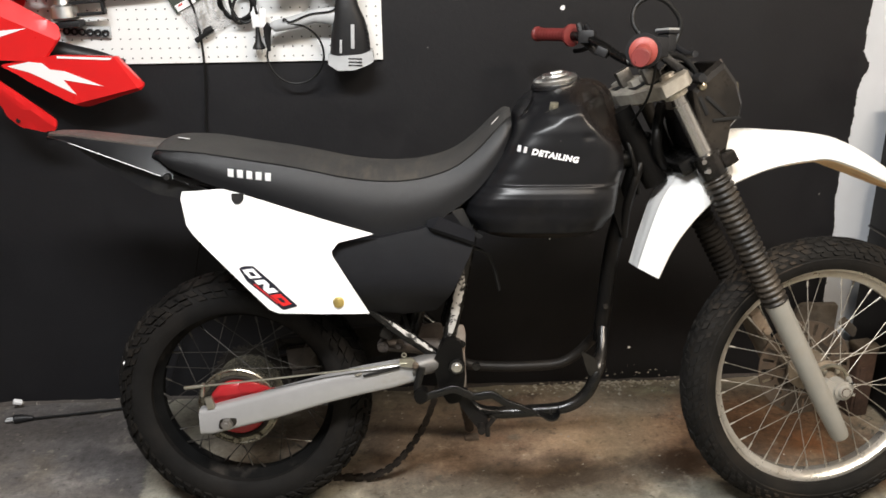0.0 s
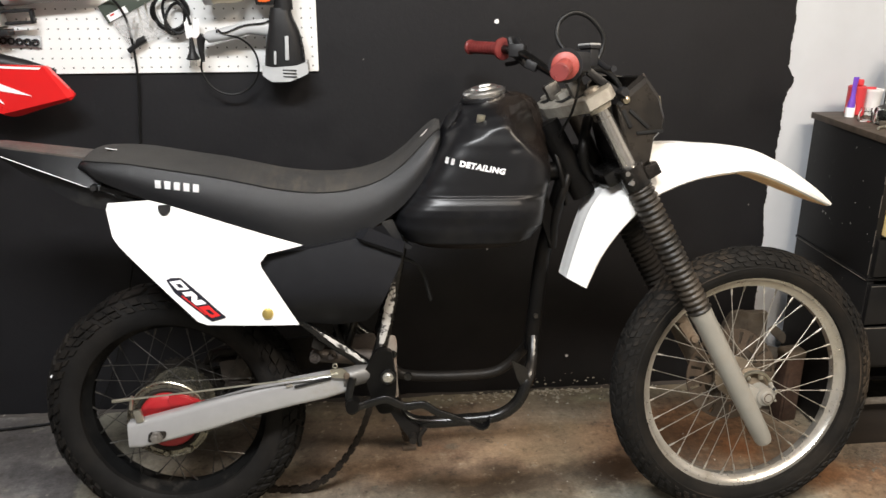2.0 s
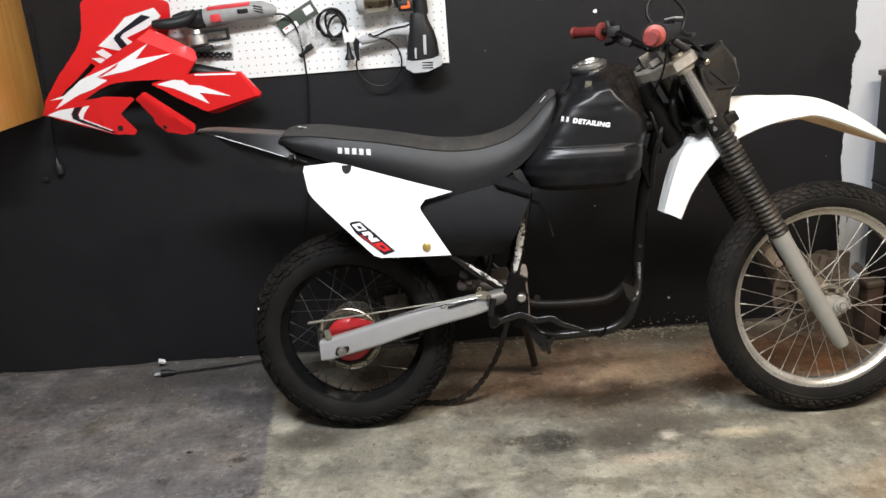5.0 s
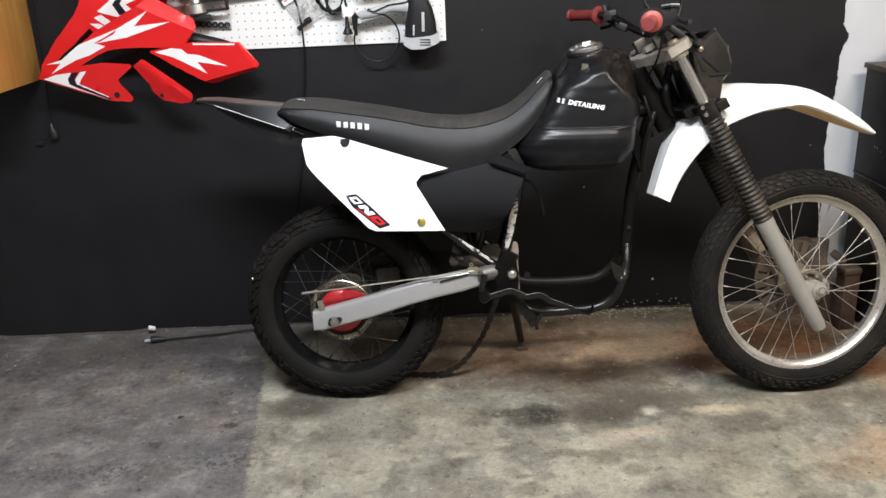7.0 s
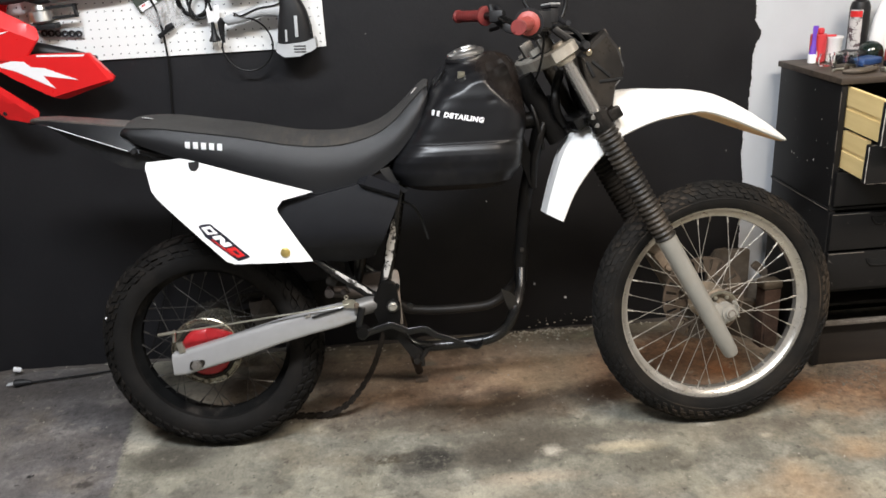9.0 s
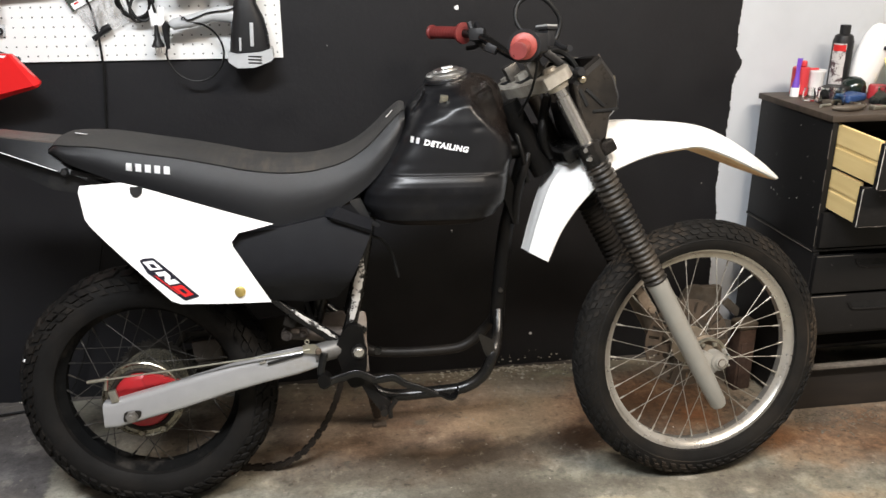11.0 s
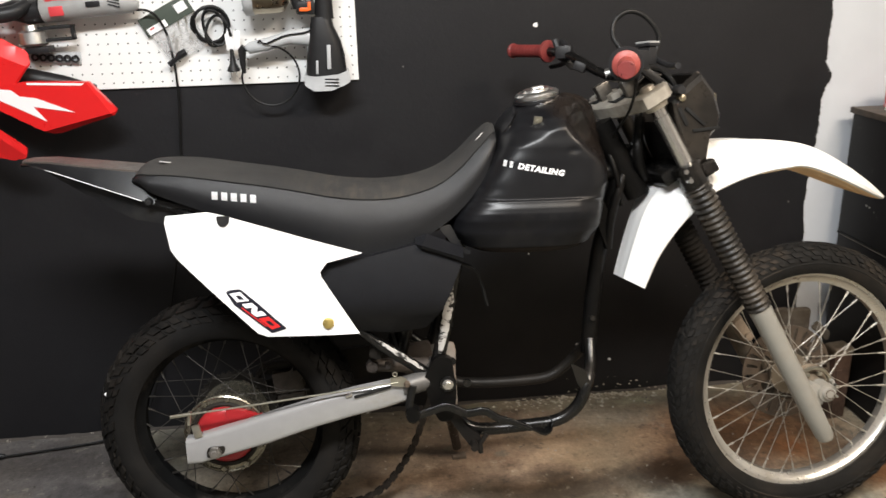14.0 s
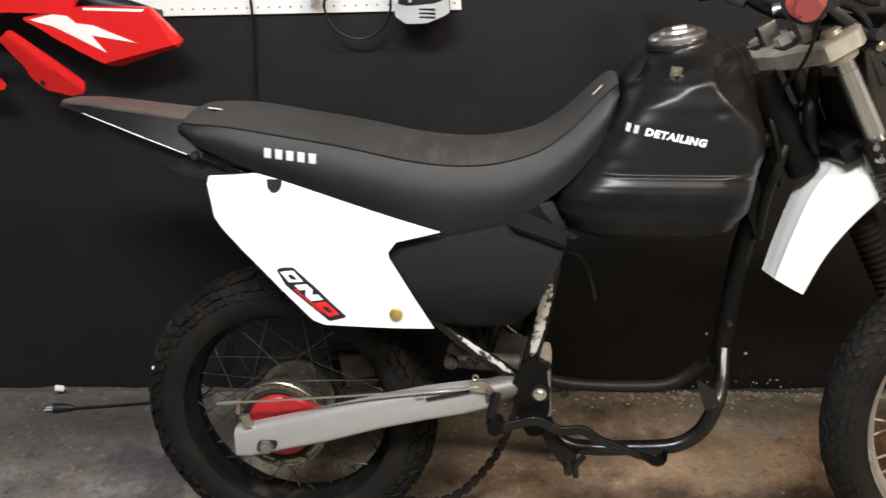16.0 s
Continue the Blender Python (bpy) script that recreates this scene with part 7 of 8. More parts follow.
for z, w, d, ox in ((0.060, 0.026, 0.024, -0.004), (0.036, 0.031, 0.029, -0.004), (0.0, 0.042, 0.033, 0.001), (-0.040, 0.050, 0.036, 0.002), (-0.072, 0.053, 0.038, 0.001), (-0.095, 0.054, 0.038, 0.0)):
    rings.append([(ox + w * math.copysign(abs(math.cos(a)) ** 0.7, math.cos(a)), d * math.copysign(abs(math.sin(a)) ** 0.7, math.sin(a)), z) for a in (2 * math.pi * j / 24 for j in range(24))])
loft(bm, rings)
part("body", bm, "tool_black", g, "black plastic motor body")
bm = bmesh.new()
plate(bm, rounded([(-0.058, -0.086), (-0.030, -0.090), (0.030, -0.086), (0.060, -0.078), (0.063, -0.106), (0.052, -0.113), (0.012, -0.127), (-0.034, -0.128), (-0.058, -0.112)], 0.004), lambda x, z: -0.041 + 3.0 * x * x, 0.076, 0.03)
end_cap = part("base_cap", bm, "light_grey", g, "light grey angular vented end cap", smooth=30)
for k in range(3):
    bm = bmesh.new()
    box(bm, (0, 0, 0), (0.036, 0.004, 0.0030), 0.0008, pose(0.014, -0.0405, -0.097 - 0.0085 * k, 0, 2, 0))
    part("vent_slot", bm, "tool_black", end_cap, "dark vent slot")
for k in range(5):
    bm = bmesh.new()
    box(bm, (0, 0, 0), (0.004, 0.030, 0.007), 0.001, pose(0.046 + 0.0012 * k, -0.012, -0.022 - 0.011 * k, 0, 8, 0))
    part("grip_rib", bm, "tool_black", g, "black side rib")
bm = bmesh.new()
tube(bm, [(0.004, 0, 0.055), (0.005, 0, 0.10), (0.007, 0, 0.125)], [0.025, 0.022, 0.022], 18)
part("nozzle", bm, "tool_black", g)
bm = bmesh.new()
tube(bm, [(0.007, 0, 0.120), (0.008, 0, 0.145)], [0.026, 0.025], 18)
box(bm, (-0.008, -0.006, 0.150), (0.006, 0.01, 0.012), 0.002)
box(bm, (0.022, -0.006, 0.150), (0.006, 0.01, 0.012), 0.002)
part("nozzle_cap", bm, "light_grey", g, "light grey nozzle collar")
bm = bmesh.new()
rings = []
for x, z, h, d in ((-0.205, -0.012, 0.006, 0.010), (-0.195, -0.014, 0.015, 0.016), (-0.15, -0.006, 0.017, 0.018), (-0.09, 0.010, 0.018, 0.018), (-0.05, 0.010, 0.022, 0.018), (-0.02, 0.004, 0.030, 0.018)):
    rings.append([(x, d * math.sin(a), z + h * math.cos(a)) for a in (2 * math.pi * j / 16 for j in range(16))])
loft(bm, rings)
tube(bm, [(-0.03, 0, 0.0), (-0.034, 0, -0.03), (-0.036, 0, -0.055)], [0.016, 0.013, 0.009], 12)
part("handle", bm, "light_grey", g, "light grey handle")
bm = bmesh.new()
tube(bm, spline([(-0.17, -0.020, 0.0), (-0.165, -0.022, 0.006), (-0.15, -0.022, -0.002), (-0.10, -0.020, 0.016), (-0.05, -0.020, 0.022), (-0.03, -0.019, 0.03)], 5), 0.0025, 6)
part("handle_seam", bm, "tool_black", g, "black rubber inlay")
bm = bmesh.new()
box(bm, (0, 0, 0), (0.010, 0.004, 0.062), 0.002, pose(0.010, -0.041, -0.040, 0, 2, 0))
box(bm, (0, 0, 0), (0.006, 0.003, 0.034), 0.001, pose(-0.022, -0.040, -0.065, 0, 3, 0))
part("marking", bm, "light_grey", g, "pale plain marking bars")
bm = bmesh.new()
tube(bm, [(-0.206, 0, -0.012), (-0.215, 0, -0.02), (-0.216, 0, -0.05), (-0.214, 0, -0.078)], [0.012, 0.011, 0.008, 0.005], 12)
part("cable_sleeve", bm, "tool_black", g, "black cable sleeve")
bm = bmesh.new()
tube(bm, spline([(-0.214, 0.01, -0.06)] + [(-0.148 + 0.076 * math.cos(radians(a)), 0.02 - 0.035 * max(0, math.sin(radians(a))), -0.088 + 0.080 * math.sin(radians(a))) for a in range(185, 480, 24)], 5), 0.0028, 8)
part("lead", bm, "cable", g, "thin looped black lead")

# spray gun with its metal cup
g = thing("spray_gun", at_wall(0.16, 1.262, 2.435), "black spray gun with a brassy metal cup", "spray gun")
bm = bmesh.new()
lathe(bm, [(0.0, -0.082), (0.056, -0.082), (0.060, -0.078), (0.060, -0.060), (0.057, -0.056), (0.055, 0.0), (0.052, 0.015), (0.034, 0.027), (0.0, 0.029)], (0, 0, 0.016), "x", 36)
part("cup", bm, "brass", g, "brassy metal cup")
bm = bmesh.new()
lathe(bm, [(0.0, -0.086), (0.054, -0.086), (0.0615, -0.082), (0.0615, -0.062), (0.0605, -0.06)], (0, 0, 0.016), "x", 36)
part("cup_lid", bm, "light_grey", g, "pale cup lid")
bm = bmesh.new()
tube(bm, [(0.022, 0, 0.012), (0.045, 0, 0.012), (0.048, 0, 0.008), (0.10, 0, 0.004)], [0.018, 0.020, 0.016, 0.014], 14)
tube(bm, [(0.04, 0, 0.03), (0.045, 0, 0.0), (0.05, 0, -0.03)], [0.012, 0.016, 0.012], 12)
box(bm, (0.07, 0, -0.028), (0.05, 0.03, 0.035), 0.008)
part("gun_body", bm, "tool_black", g, "black gun body")
bm = bmesh.new()
box(bm, (0.066, -0.016, -0.032), (0.024, 0.008, 0.010), 0.003)
box(bm, (0.080, -0.016, -0.024), (0.008, 0.008, 0.022), 0.002)
part("trigger", bm, "orange", g, "orange trigger")

# row of small sockets on a rail
g = thing("socket_rail", at_wall(-0.425, 1.124, 2.488, 4), "row of small dark rings in a clear sleeve", "socket set")
bm = bmesh.new()
box(bm, (0.0, 0.003, 0.002), (0.125, 0.003, 0.03), 0.001)
part("sleeve", bm, "light_grey", g, "clear backing sleeve")
for i in range(6):
    bm = bmesh.new()
    lathe(bm, [(0.0095, -0.008), (0.0095, 0.0), (0.0055, 0.0), (0.0055, -0.008)], (-0.05 + 0.02 * i, 0, 0), "y", 18, closed=True)
    part("ring", bm, "tool_black", g)

# ---- red fairings on the wall ----
def fairing(name, outline, depth, radius, label, marks=(), thick=0.006, material="red", holes=(), creases=()):
    """A bowed plastic sheet with stickers on it."""
    b = bmesh.new()
    plate(b, rounded(outline, radius), depth, thick, 0.03, creases)
    bmesh.ops.bevel(b, geom=[e for e in b.edges if len(e.link_faces) == 2 and e.calc_face_angle(0) > 1.0], offset=0.0015, segments=1, affect="EDGES")
    t = tagged(part(name, b, material, None, smooth=35), label, "fairing", "red fairings on the wall")
    for pts, mat_name, lift in marks:
        b = bmesh.new()
        plate(b, pts, lambda x, z: depth(x, z) - lift, 0.0008, 0.02)
        part("sticker", b, mat_name, t, smooth=0)
    for (hx, hz, r) in holes:
        b = bmesh.new()
        lathe(b, [(0.0, -0.001), (r, -0.001), (r, 0.001), (0.0, 0.001)], (hx, depth(hx, hz) - 0.001, hz), "y", 14)
        part("bolt_hole", b, "shadow_black", t)
    return t


def bow(y, cx, cz, k, sx=0.0, sz=0.0):
    return lambda x, z: y + k * ((x - cx) ** 2 + (z - cz) ** 2) + sx * (x - cx) + sz * (z - cz)


def fold(p, n, k):
    """A flange that turns back past the line through p with the normal n."""
    return lambda x, z: k * max(0.0, (x - p[0]) * n[0] + (z - p[1]) * n[1])


# upper shroud with the long sharp nose
F1A, F1N = (-0.623, 1.196), (0.449, 0.893)
F1B, F1M = (-0.462, 1.116), (0.752, -0.659)
f1_flat, f1_top, f1_end = bow(2.36, -0.68, 1.13, 0.12, 0.03, -0.10), fold(F1A, F1N, 0.75), fold(F1B, F1M, 0.9)
f1 = lambda x, z: f1_flat(x, z) + f1_top(x, z) + f1_end(x, z)
fairing("tank_shroud", [(-0.985, 0.990), (-0.955, 1.020), (-0.908, 1.032), (-0.865, 1.060), (-0.778, 1.122), (-0.623, 1.201), (-0.591, 1.226), (-0.552, 1.205), (-0.462, 1.150), (-0.454, 1.121), (-0.505, 1.061), (-0.622, 1.070), (-0.723, 1.070), (-0.769, 1.058), (-0.845, 1.018), (-0.918, 0.998)],
        f1, [0.006, 0, 0.01, 0, 0, 0.004, 0.006, 0.006, 0.008, 0.008, 0.010, 0, 0.01, 0.01, 0, 0], "glossy red tank shroud with white lightning sticker",
        [([(-0.950, 1.028), (-0.899, 1.041), (-0.831, 1.088), (-0.701, 1.132), (-0.595, 1.184), (-0.644, 1.138), (-0.528, 1.147), (-0.674, 1.104), (-0.777, 1.089), (-0.747, 1.079), (-0.802, 1.053), (-0.851, 1.039), (-0.941, 0.997), (-0.904, 1.030)], "decal", 0.0015),
         ([(-0.782, 1.090), (-0.735, 1.112), (-0.700, 1.131), (-0.712, 1.117), (-0.762, 1.094)], "decal_red", 0.0024)], creases=[(F1A, F1N), (F1B, F1M)])
f2_flat = bow(2.392, -0.80, 1.16, 0.15, 0.02, -0.05)
F2A, F2N = (-0.859, 1.089), (0.667, -0.745)
f2_back = fold(F2A, F2N, 0.35)
f2 = lambda x, z: f2_flat(x, z) + f2_back(x, z)
fairing("tank_shroud", [(-0.988, 0.997), (-0.978, 1.026), (-0.918, 1.099), (-0.849, 1.169), (-0.821, 1.204), (-0.806, 1.246), (-0.793, 1.33), (-0.62, 1.36), (-0.528, 1.30), (-0.540, 1.23), (-0.562, 1.190), (-0.63, 1.176), (-0.782, 1.102), (-0.800, 1.137), (-0.859, 1.087), (-0.905, 1.055), (-0.958, 1.005)],
        f2, [0.006, 0, 0, 0.02, 0.02, 0, 0.02, 0.02, 0.01, 0, 0.008, 0, 0.004, 0.004, 0.006, 0, 0], "glossy red radiator shroud with striped sticker",
        [([(-0.766, 1.186), (-0.714, 1.223), (-0.664, 1.268), (-0.575, 1.290), (-0.560, 1.262), (-0.612, 1.228), (-0.676, 1.204), (-0.655, 1.178), (-0.690, 1.160), (-0.719, 1.169)], "decal", 0.0015),
         ([(-0.590, 1.262), (-0.683, 1.218), (-0.693, 1.207), (-0.676, 1.172), (-0.702, 1.172), (-0.714, 1.205), (-0.705, 1.216), (-0.615, 1.272)], "decal_dark", 0.0028),
         ([(-0.779, 1.168), (-0.755, 1.176), (-0.728, 1.148), (-0.754, 1.143)], "decal", 0.0015),
         ([(-0.796, 1.150), (-0.769, 1.148), (-0.752, 1.138), (-0.776, 1.131)], "decal", 0.0015)], holes=[(-0.562, 1.232, 0.008)], creases=[(F2A, F2N)])
f3 = bow(2.375, -0.82, 0.95, 0.2, 0.05, -0.22)
fairing("tank_shroud", [(-0.982, 0.986), (-0.925, 0.999), (-0.851, 1.018), (-0.767, 1.027), (-0.685, 1.018), (-0.678, 1.010), (-0.732, 0.969), (-0.729, 0.956), (-0.696, 0.905), (-0.706, 0.893), (-0.767, 0.900), (-0.846, 0.932), (-0.924, 0.963)],
        f3, [0, 0, 0.01, 0.01, 0, 0.004, 0.014, 0.01, 0.006, 0.006, 0.012, 0, 0.006], "red lower shroud wing with white and navy stripes",
        [([(-0.965, 0.982), (-0.925, 0.995), (-0.872, 1.000), (-0.889, 0.979), (-0.888, 0.963), (-0.862, 0.946), (-0.775, 0.905), (-0.846, 0.936), (-0.924, 0.967)], "decal", 0.0015),
         ([(-0.870, 1.000), (-0.848, 1.001), (-0.868, 0.978), (-0.866, 0.963), (-0.762, 0.905), (-0.772, 0.905), (-0.886, 0.962), (-0.887, 0.979)], "decal_dark", 0.0020),
         ([(-0.843, 1.001), (-0.822, 1.003), (-0.846, 0.977), (-0.855, 0.961), (-0.772, 0.914), (-0.774, 0.912), (-0.864, 0.960), (-0.865, 0.977)], "decal", 0.0020)], holes=[(-0.745, 0.919, 0.009)])
F4A, F4N = (-0.325, 1.073), (0.868, 0.496)
F4B, F4M = (-0.282, 0.991), (0.229, -0.973)
f4_flat, f4_end, f4_low = bow(2.375, -0.45, 1.0, 0.15, -0.04, -0.08), fold(F4A, F4N, 1.3), fold(F4B, F4M, 1.3)
f4 = lambda x, z: f4_flat(x, z) + f4_end(x, z) + f4_low(x, z)
fairing("side_fairing", [(-0.615, 1.054), (-0.570, 1.066), (-0.471, 1.078), (-0.402, 1.076), (-0.321, 1.073), (-0.266, 0.996), (-0.272, 0.986), (-0.413, 0.943), (-0.433, 0.943), (-0.530, 1.000)],
        f4, [0.006, 0, 0.01, 0, 0.004, 0.006, 0.006, 0.006, 0.010, 0], "red side fairing with white star sticker",
        [([(-0.599, 1.052), (-0.542, 1.063), (-0.508, 1.059), (-0.491, 1.043), (-0.453, 1.038), (-0.363, 0.998), (-0.462, 1.016), (-0.435, 0.977), (-0.521, 1.024), (-0.545, 1.036)], "decal", 0.0015),
         ([(-0.468, 1.0765), (-0.330, 1.0705), (-0.336, 1.065), (-0.468, 1.071)], "decal", 0.0015)], thick=0.02, creases=[(F4A, F4N), (F4B, F4M)])
F5A, F5N = (-0.560, 0.960), (-0.64, -0.77)
f5_flat, f5_low = bow(2.34, -0.57, 0.96, 0.2, 0.02, 0.05), fold(F5A, F5N, 0.5)
f5 = lambda x, z: f5_flat(x, z) + f5_low(x, z)
fairing("small_fairing", [(-0.667, 1.012), (-0.632, 1.035), (-0.554, 0.974), (-0.485, 0.917), (-0.490, 0.893), (-0.527, 0.886), (-0.589, 0.897), (-0.618, 0.925), (-0.624, 0.953)],
        f5, [0.006, 0.006, 0, 0.008, 0.01, 0.01, 0.01, 0.01, 0], "small red curved fairing piece", thick=0.012, holes=[(-0.590, 0.915, 0.006)], creases=[(F5A, F5N)])
bm = bmesh.new()
tube(bm, [(-0.54, 2.44, 1.09), (-0.40, 2.46, 1.06), (-0.33, 2.47, 1.045)], [0.03, 0.02, 0.008], 12)
tagged(part("dark_bracket", bm, "tool_black", None), "dark plastic arm behind the red fairings", "bracket")

# ---- honey wooden wall cupboard ----
cup = thing("wall_cupboard", pose(-1.035, 2.508, 0.965), "honey-coloured wooden wall cupboard with a pale glazed door", "cupboard")
bm = bmesh.new()
box(bm, (-0.35, -0.16, 0.40), (0.70, 0.32, 0.80), 0.004)
part("carcass", bm, "wood", cup, smooth=30)
door = bmesh.new()
for c0, s0 in (((-0.016, -0.331, 0.40), (0.032, 0.020, 0.80)), ((-0.684, -0.331, 0.40), (0.032, 0.020, 0.80)), ((-0.35, -0.331, 0.080), (0.636, 0.020, 0.16)), ((-0.35, -0.331, 0.75), (0.636, 0.020, 0.10))):
    box(door, c0, s0, 0.003)
d = part("door", door, "wood", cup, "framed wooden door", smooth=30)
bm = bmesh.new()
box(bm, (-0.35, -0.327, 0.43), (0.63, 0.006, 0.56), 0.001)
part("pane", bm, "decal", d, "pale frosted pane")

# cable with a socket hanging under the cupboard
bm = bmesh.new()
tube(bm, spline([(-1.015, 2.502, 1.30), (-1.02, 2.502, 1.1), (-1.025, 2.500, 0.95), (-1.032, 2.500, 0.86), (-1.03, 2.498, 0.80)], 5), 0.004, 8)
hang = tagged(part("hanging_lead", bm, "cable", None), "black lead with a socket end hanging on the wall", "cable")
bm = bmesh.new()
tube(bm, [(-1.031, 2.496, 0.815), (-1.030, 2.494, 0.795), (-1.027, 2.494, 0.785), (-1.026, 2.494, 0.762)], [0.005, 0.011, 0.015, 0.014], 14)
part("socket_end", bm, "tool_black", hang, "black socket end")
bm = bmesh.new()
box(bm, (-1.085, 2.500, 0.745), (0.024, 0.014, 0.016), 0.004)
tagged(part("junction_clip", bm, "tool_black", None), "small dark clip on the black wall", "wall clip")

# ---- black chest of drawers ----
CX0, CX1, CY0, CY1, CTOP = 1.80, 2.50, 2.075, 2.448, 0.908
chest = thing("drawer_chest", pose(0, 0, 0), "scuffed black chest of drawers with two drawers pulled open", "chest of drawers")
bm = bmesh.new()
box(bm, ((CX0 + CX1) / 2, (CY0 + CY1) / 2, 0.5265), (CX1 - CX0 + 0.004, CY1 - CY0 + 0.004, 0.008), 0.002)
joint = part("upper_base", bm, "cab_black", chest, "thin dark joint board", smooth=30)
bm = bmesh.new()
tube(bm, [(CX0 - 0.0016, CY0 + 0.36 * k / 20, 0.5235 + 0.0006 * noise.noise((k * 0.9, 0.2, 4.1))) for k in range(21)], [0.0012 + 0.0009 * noise.noise((k * 0.8, 3.3, 0.4)) for k in range(21)], 6)
part("worn_edge", bm, "worn_edge", joint, "paint worn off the joint")
for xs in (CX0 + 0.009, CX1 - 0.009):
    bm = bmesh.new()
    box(bm, (xs, (CY0 + CY1) / 2, 0.7155), (0.018, CY1 - CY0, 0.369), 0.002)
    panel = part("side_panel", bm, "cab_black", chest, "scuffed black side panel", smooth=30)
    if xs > CX0 + 0.1:
        continue
    for i in range(9):
        y0, z0 = CY0 + 0.01 + 0.26 * abs(noise.noise((i * 1.7, 0.3, 2.2))) * 1.6, 0.56 + 0.30 * (0.5 + 0.9 * noise.noise((i * 2.3, 5.1, 0.7)))
        sz = 0.0015 + 0.0035 * abs(noise.noise((i * 0.9, 9.1, 1.7)))
        b = bmesh.new()
        ring = [b.verts.new((CX0 - 0.0004, y0 + sz * (0.8 + 0.5 * noise.noise((k, i, 0.2))) * math.cos(k * 0.9), z0 + 1.5 * sz * (0.8 + 0.5 * noise.noise((k, 0.4, i))) * math.sin(k * 0.9))) for k in range(7)]
        ex = bmesh.ops.extrude_face_region(b, geom=[b.faces.new(ring)])
        for gg in ex["geom"]:
            if isinstance(gg, bmesh.types.BMVert):
                gg.co.x += 0.001
        part("paint_nick", b, "nick", panel, "pale nick in the paint", smooth=0)
    for z0, z1 in ((0.54, 0.60), (0.62, 0.665), (0.70, 0.76), (0.79, 0.87)):
        b = bmesh.new()
        box(b, (CX0 - 0.0002, CY0 + 0.0005, (z0 + z1) / 2), (0.0012, 0.0030, z1 - z0), 0.0005)
        part("worn_edge", b, "worn_edge", panel, "paint worn off the front edge")
bm = bmesh.new()
box(bm, ((CX0 + CX1) / 2, CY1 - 0.006, 0.7155), (CX1 - CX0 - 0.04, 0.008, 0.36), 0.0)
part("back_panel", bm, "cab_black", chest, smooth=30)
for z in (0.762, 0.647):
    bm = bmesh.new()
    box(bm, ((CX0 + CX1) / 2, CY0 + 0.02, z), (CX1 - CX0 - 0.04, 0.03, 0.008), 0.0)
    part("drawer_rail", bm, "cab_black", chest, smooth=30)
bm = bmesh.new()
box(bm, ((CX0 + CX1) / 2, (CY0 + CY1) / 2, CTOP - 0.008), (CX1 - CX0 + 0.016, CY1 - CY0 + 0.014, 0.018), 0.003)
part("top_board", bm, "cab_brown", chest, "dusty dark top board", smooth=30)
bm = bmesh.new()
box(bm, (CX0 + 0.012, (CY0 + CY1) / 2, 0.265), (0.020, CY1 - CY0, 0.51), 0.002)
box(bm, (CX1 - 0.012, (CY0 + CY1) / 2, 0.265), (0.020, CY1 - CY0, 0.51), 0.002)
box(bm, ((CX0 + CX1) / 2, CY1 - 0.006, 0.265), (CX1 - CX0 - 0.05, 0.008, 0.5), 0.0)
box(bm, ((CX0 + CX1) / 2, (CY0 + CY1) / 2, 0.262), (CX1 - CX0 - 0.05, CY1 - CY0 - 0.02, 0.014), 0.0)
part("lower_case", bm, "cab_black", chest, "black lower case", smooth=30)
bm = bmesh.new()
box(bm, ((CX0 + CX1) / 2, CY0 + 0.004, 0.152), (CX1 - CX0, 0.022, 0.011), 0.003)
part("bottom_rail", bm, "worn_edge", chest, "worn pale board edge", smooth=30)
bm = bmesh.new()
box(bm, ((CX0 + CX1) / 2, CY0 + 0.03, 0.07), (CX1 - CX0 - 0.03, 0.020, 0.14), 0.003)
part("plinth", bm, "cab_dark", chest, "bare brown plinth", smooth=30)
bm = bmesh.new()
box(bm, ((CX0 + CX1) / 2, (CY0 + CY1) / 2 + 0.05, 0.16), (CX1 - CX0 - 0.06, CY1 - CY0 - 0.13, 0.012), 0.002)
part("bottom_shelf", bm, "cab_dark", chest, "bare brown bottom shelf", smooth=30)
for z0, z1, lip in ((0.536, 0.642, 0.0), (0.398, 0.515, 0.498), (0.272, 0.392, 0.366)):
    bm = bmesh.new()
    box(bm, ((CX0 + CX1) / 2, CY0 - 0.006, (z0 + z1) / 2), (CX1 - CX0 - 0.012, 0.018, z1 - z0 - 0.004), 0.004)
    dr = part("drawer", bm, "cab_black", chest, "closed black drawer", smooth=30)
    if not lip:
        continue
    fy = CY0 - 0.0165
    # dark plate on the face paints the shade of the slot's opening
    bm = bmesh.new()
    plate(bm, rounded([(1.930, lip + 0.002), (2.170, lip + 0.002), (2.155, lip - 0.018), (1.945, lip - 0.018)], 0.005), lambda x, z: fy, 0.003, 0.2)
    part("finger_slot", bm, "shadow_black", dr, "dark finger slot", smooth=0)
    bm = bmesh.new()
    tube(bm, spline([(1.926, fy, lip + 0.002), (1.936, fy, lip - 0.014), (1.955, fy, lip - 0.0205), (2.05, fy, lip - 0.0215), (2.145, fy, lip - 0.0205), (2.164, fy, lip - 0.014), (2.174, fy, lip + 0.002)], 5), 0.0032, 8)
    part("slot_lip", bm, "cab_black", dr, "pale worn slot lip")
    bm = bmesh.new()
    box(bm, (1.862, CY0 - 0.0150, z1 - 0.0030), (0.110, 0.003, 0.0028), 0.001)
    part("worn_corner", bm, "worn_edge", dr, "paint worn off the top edge")
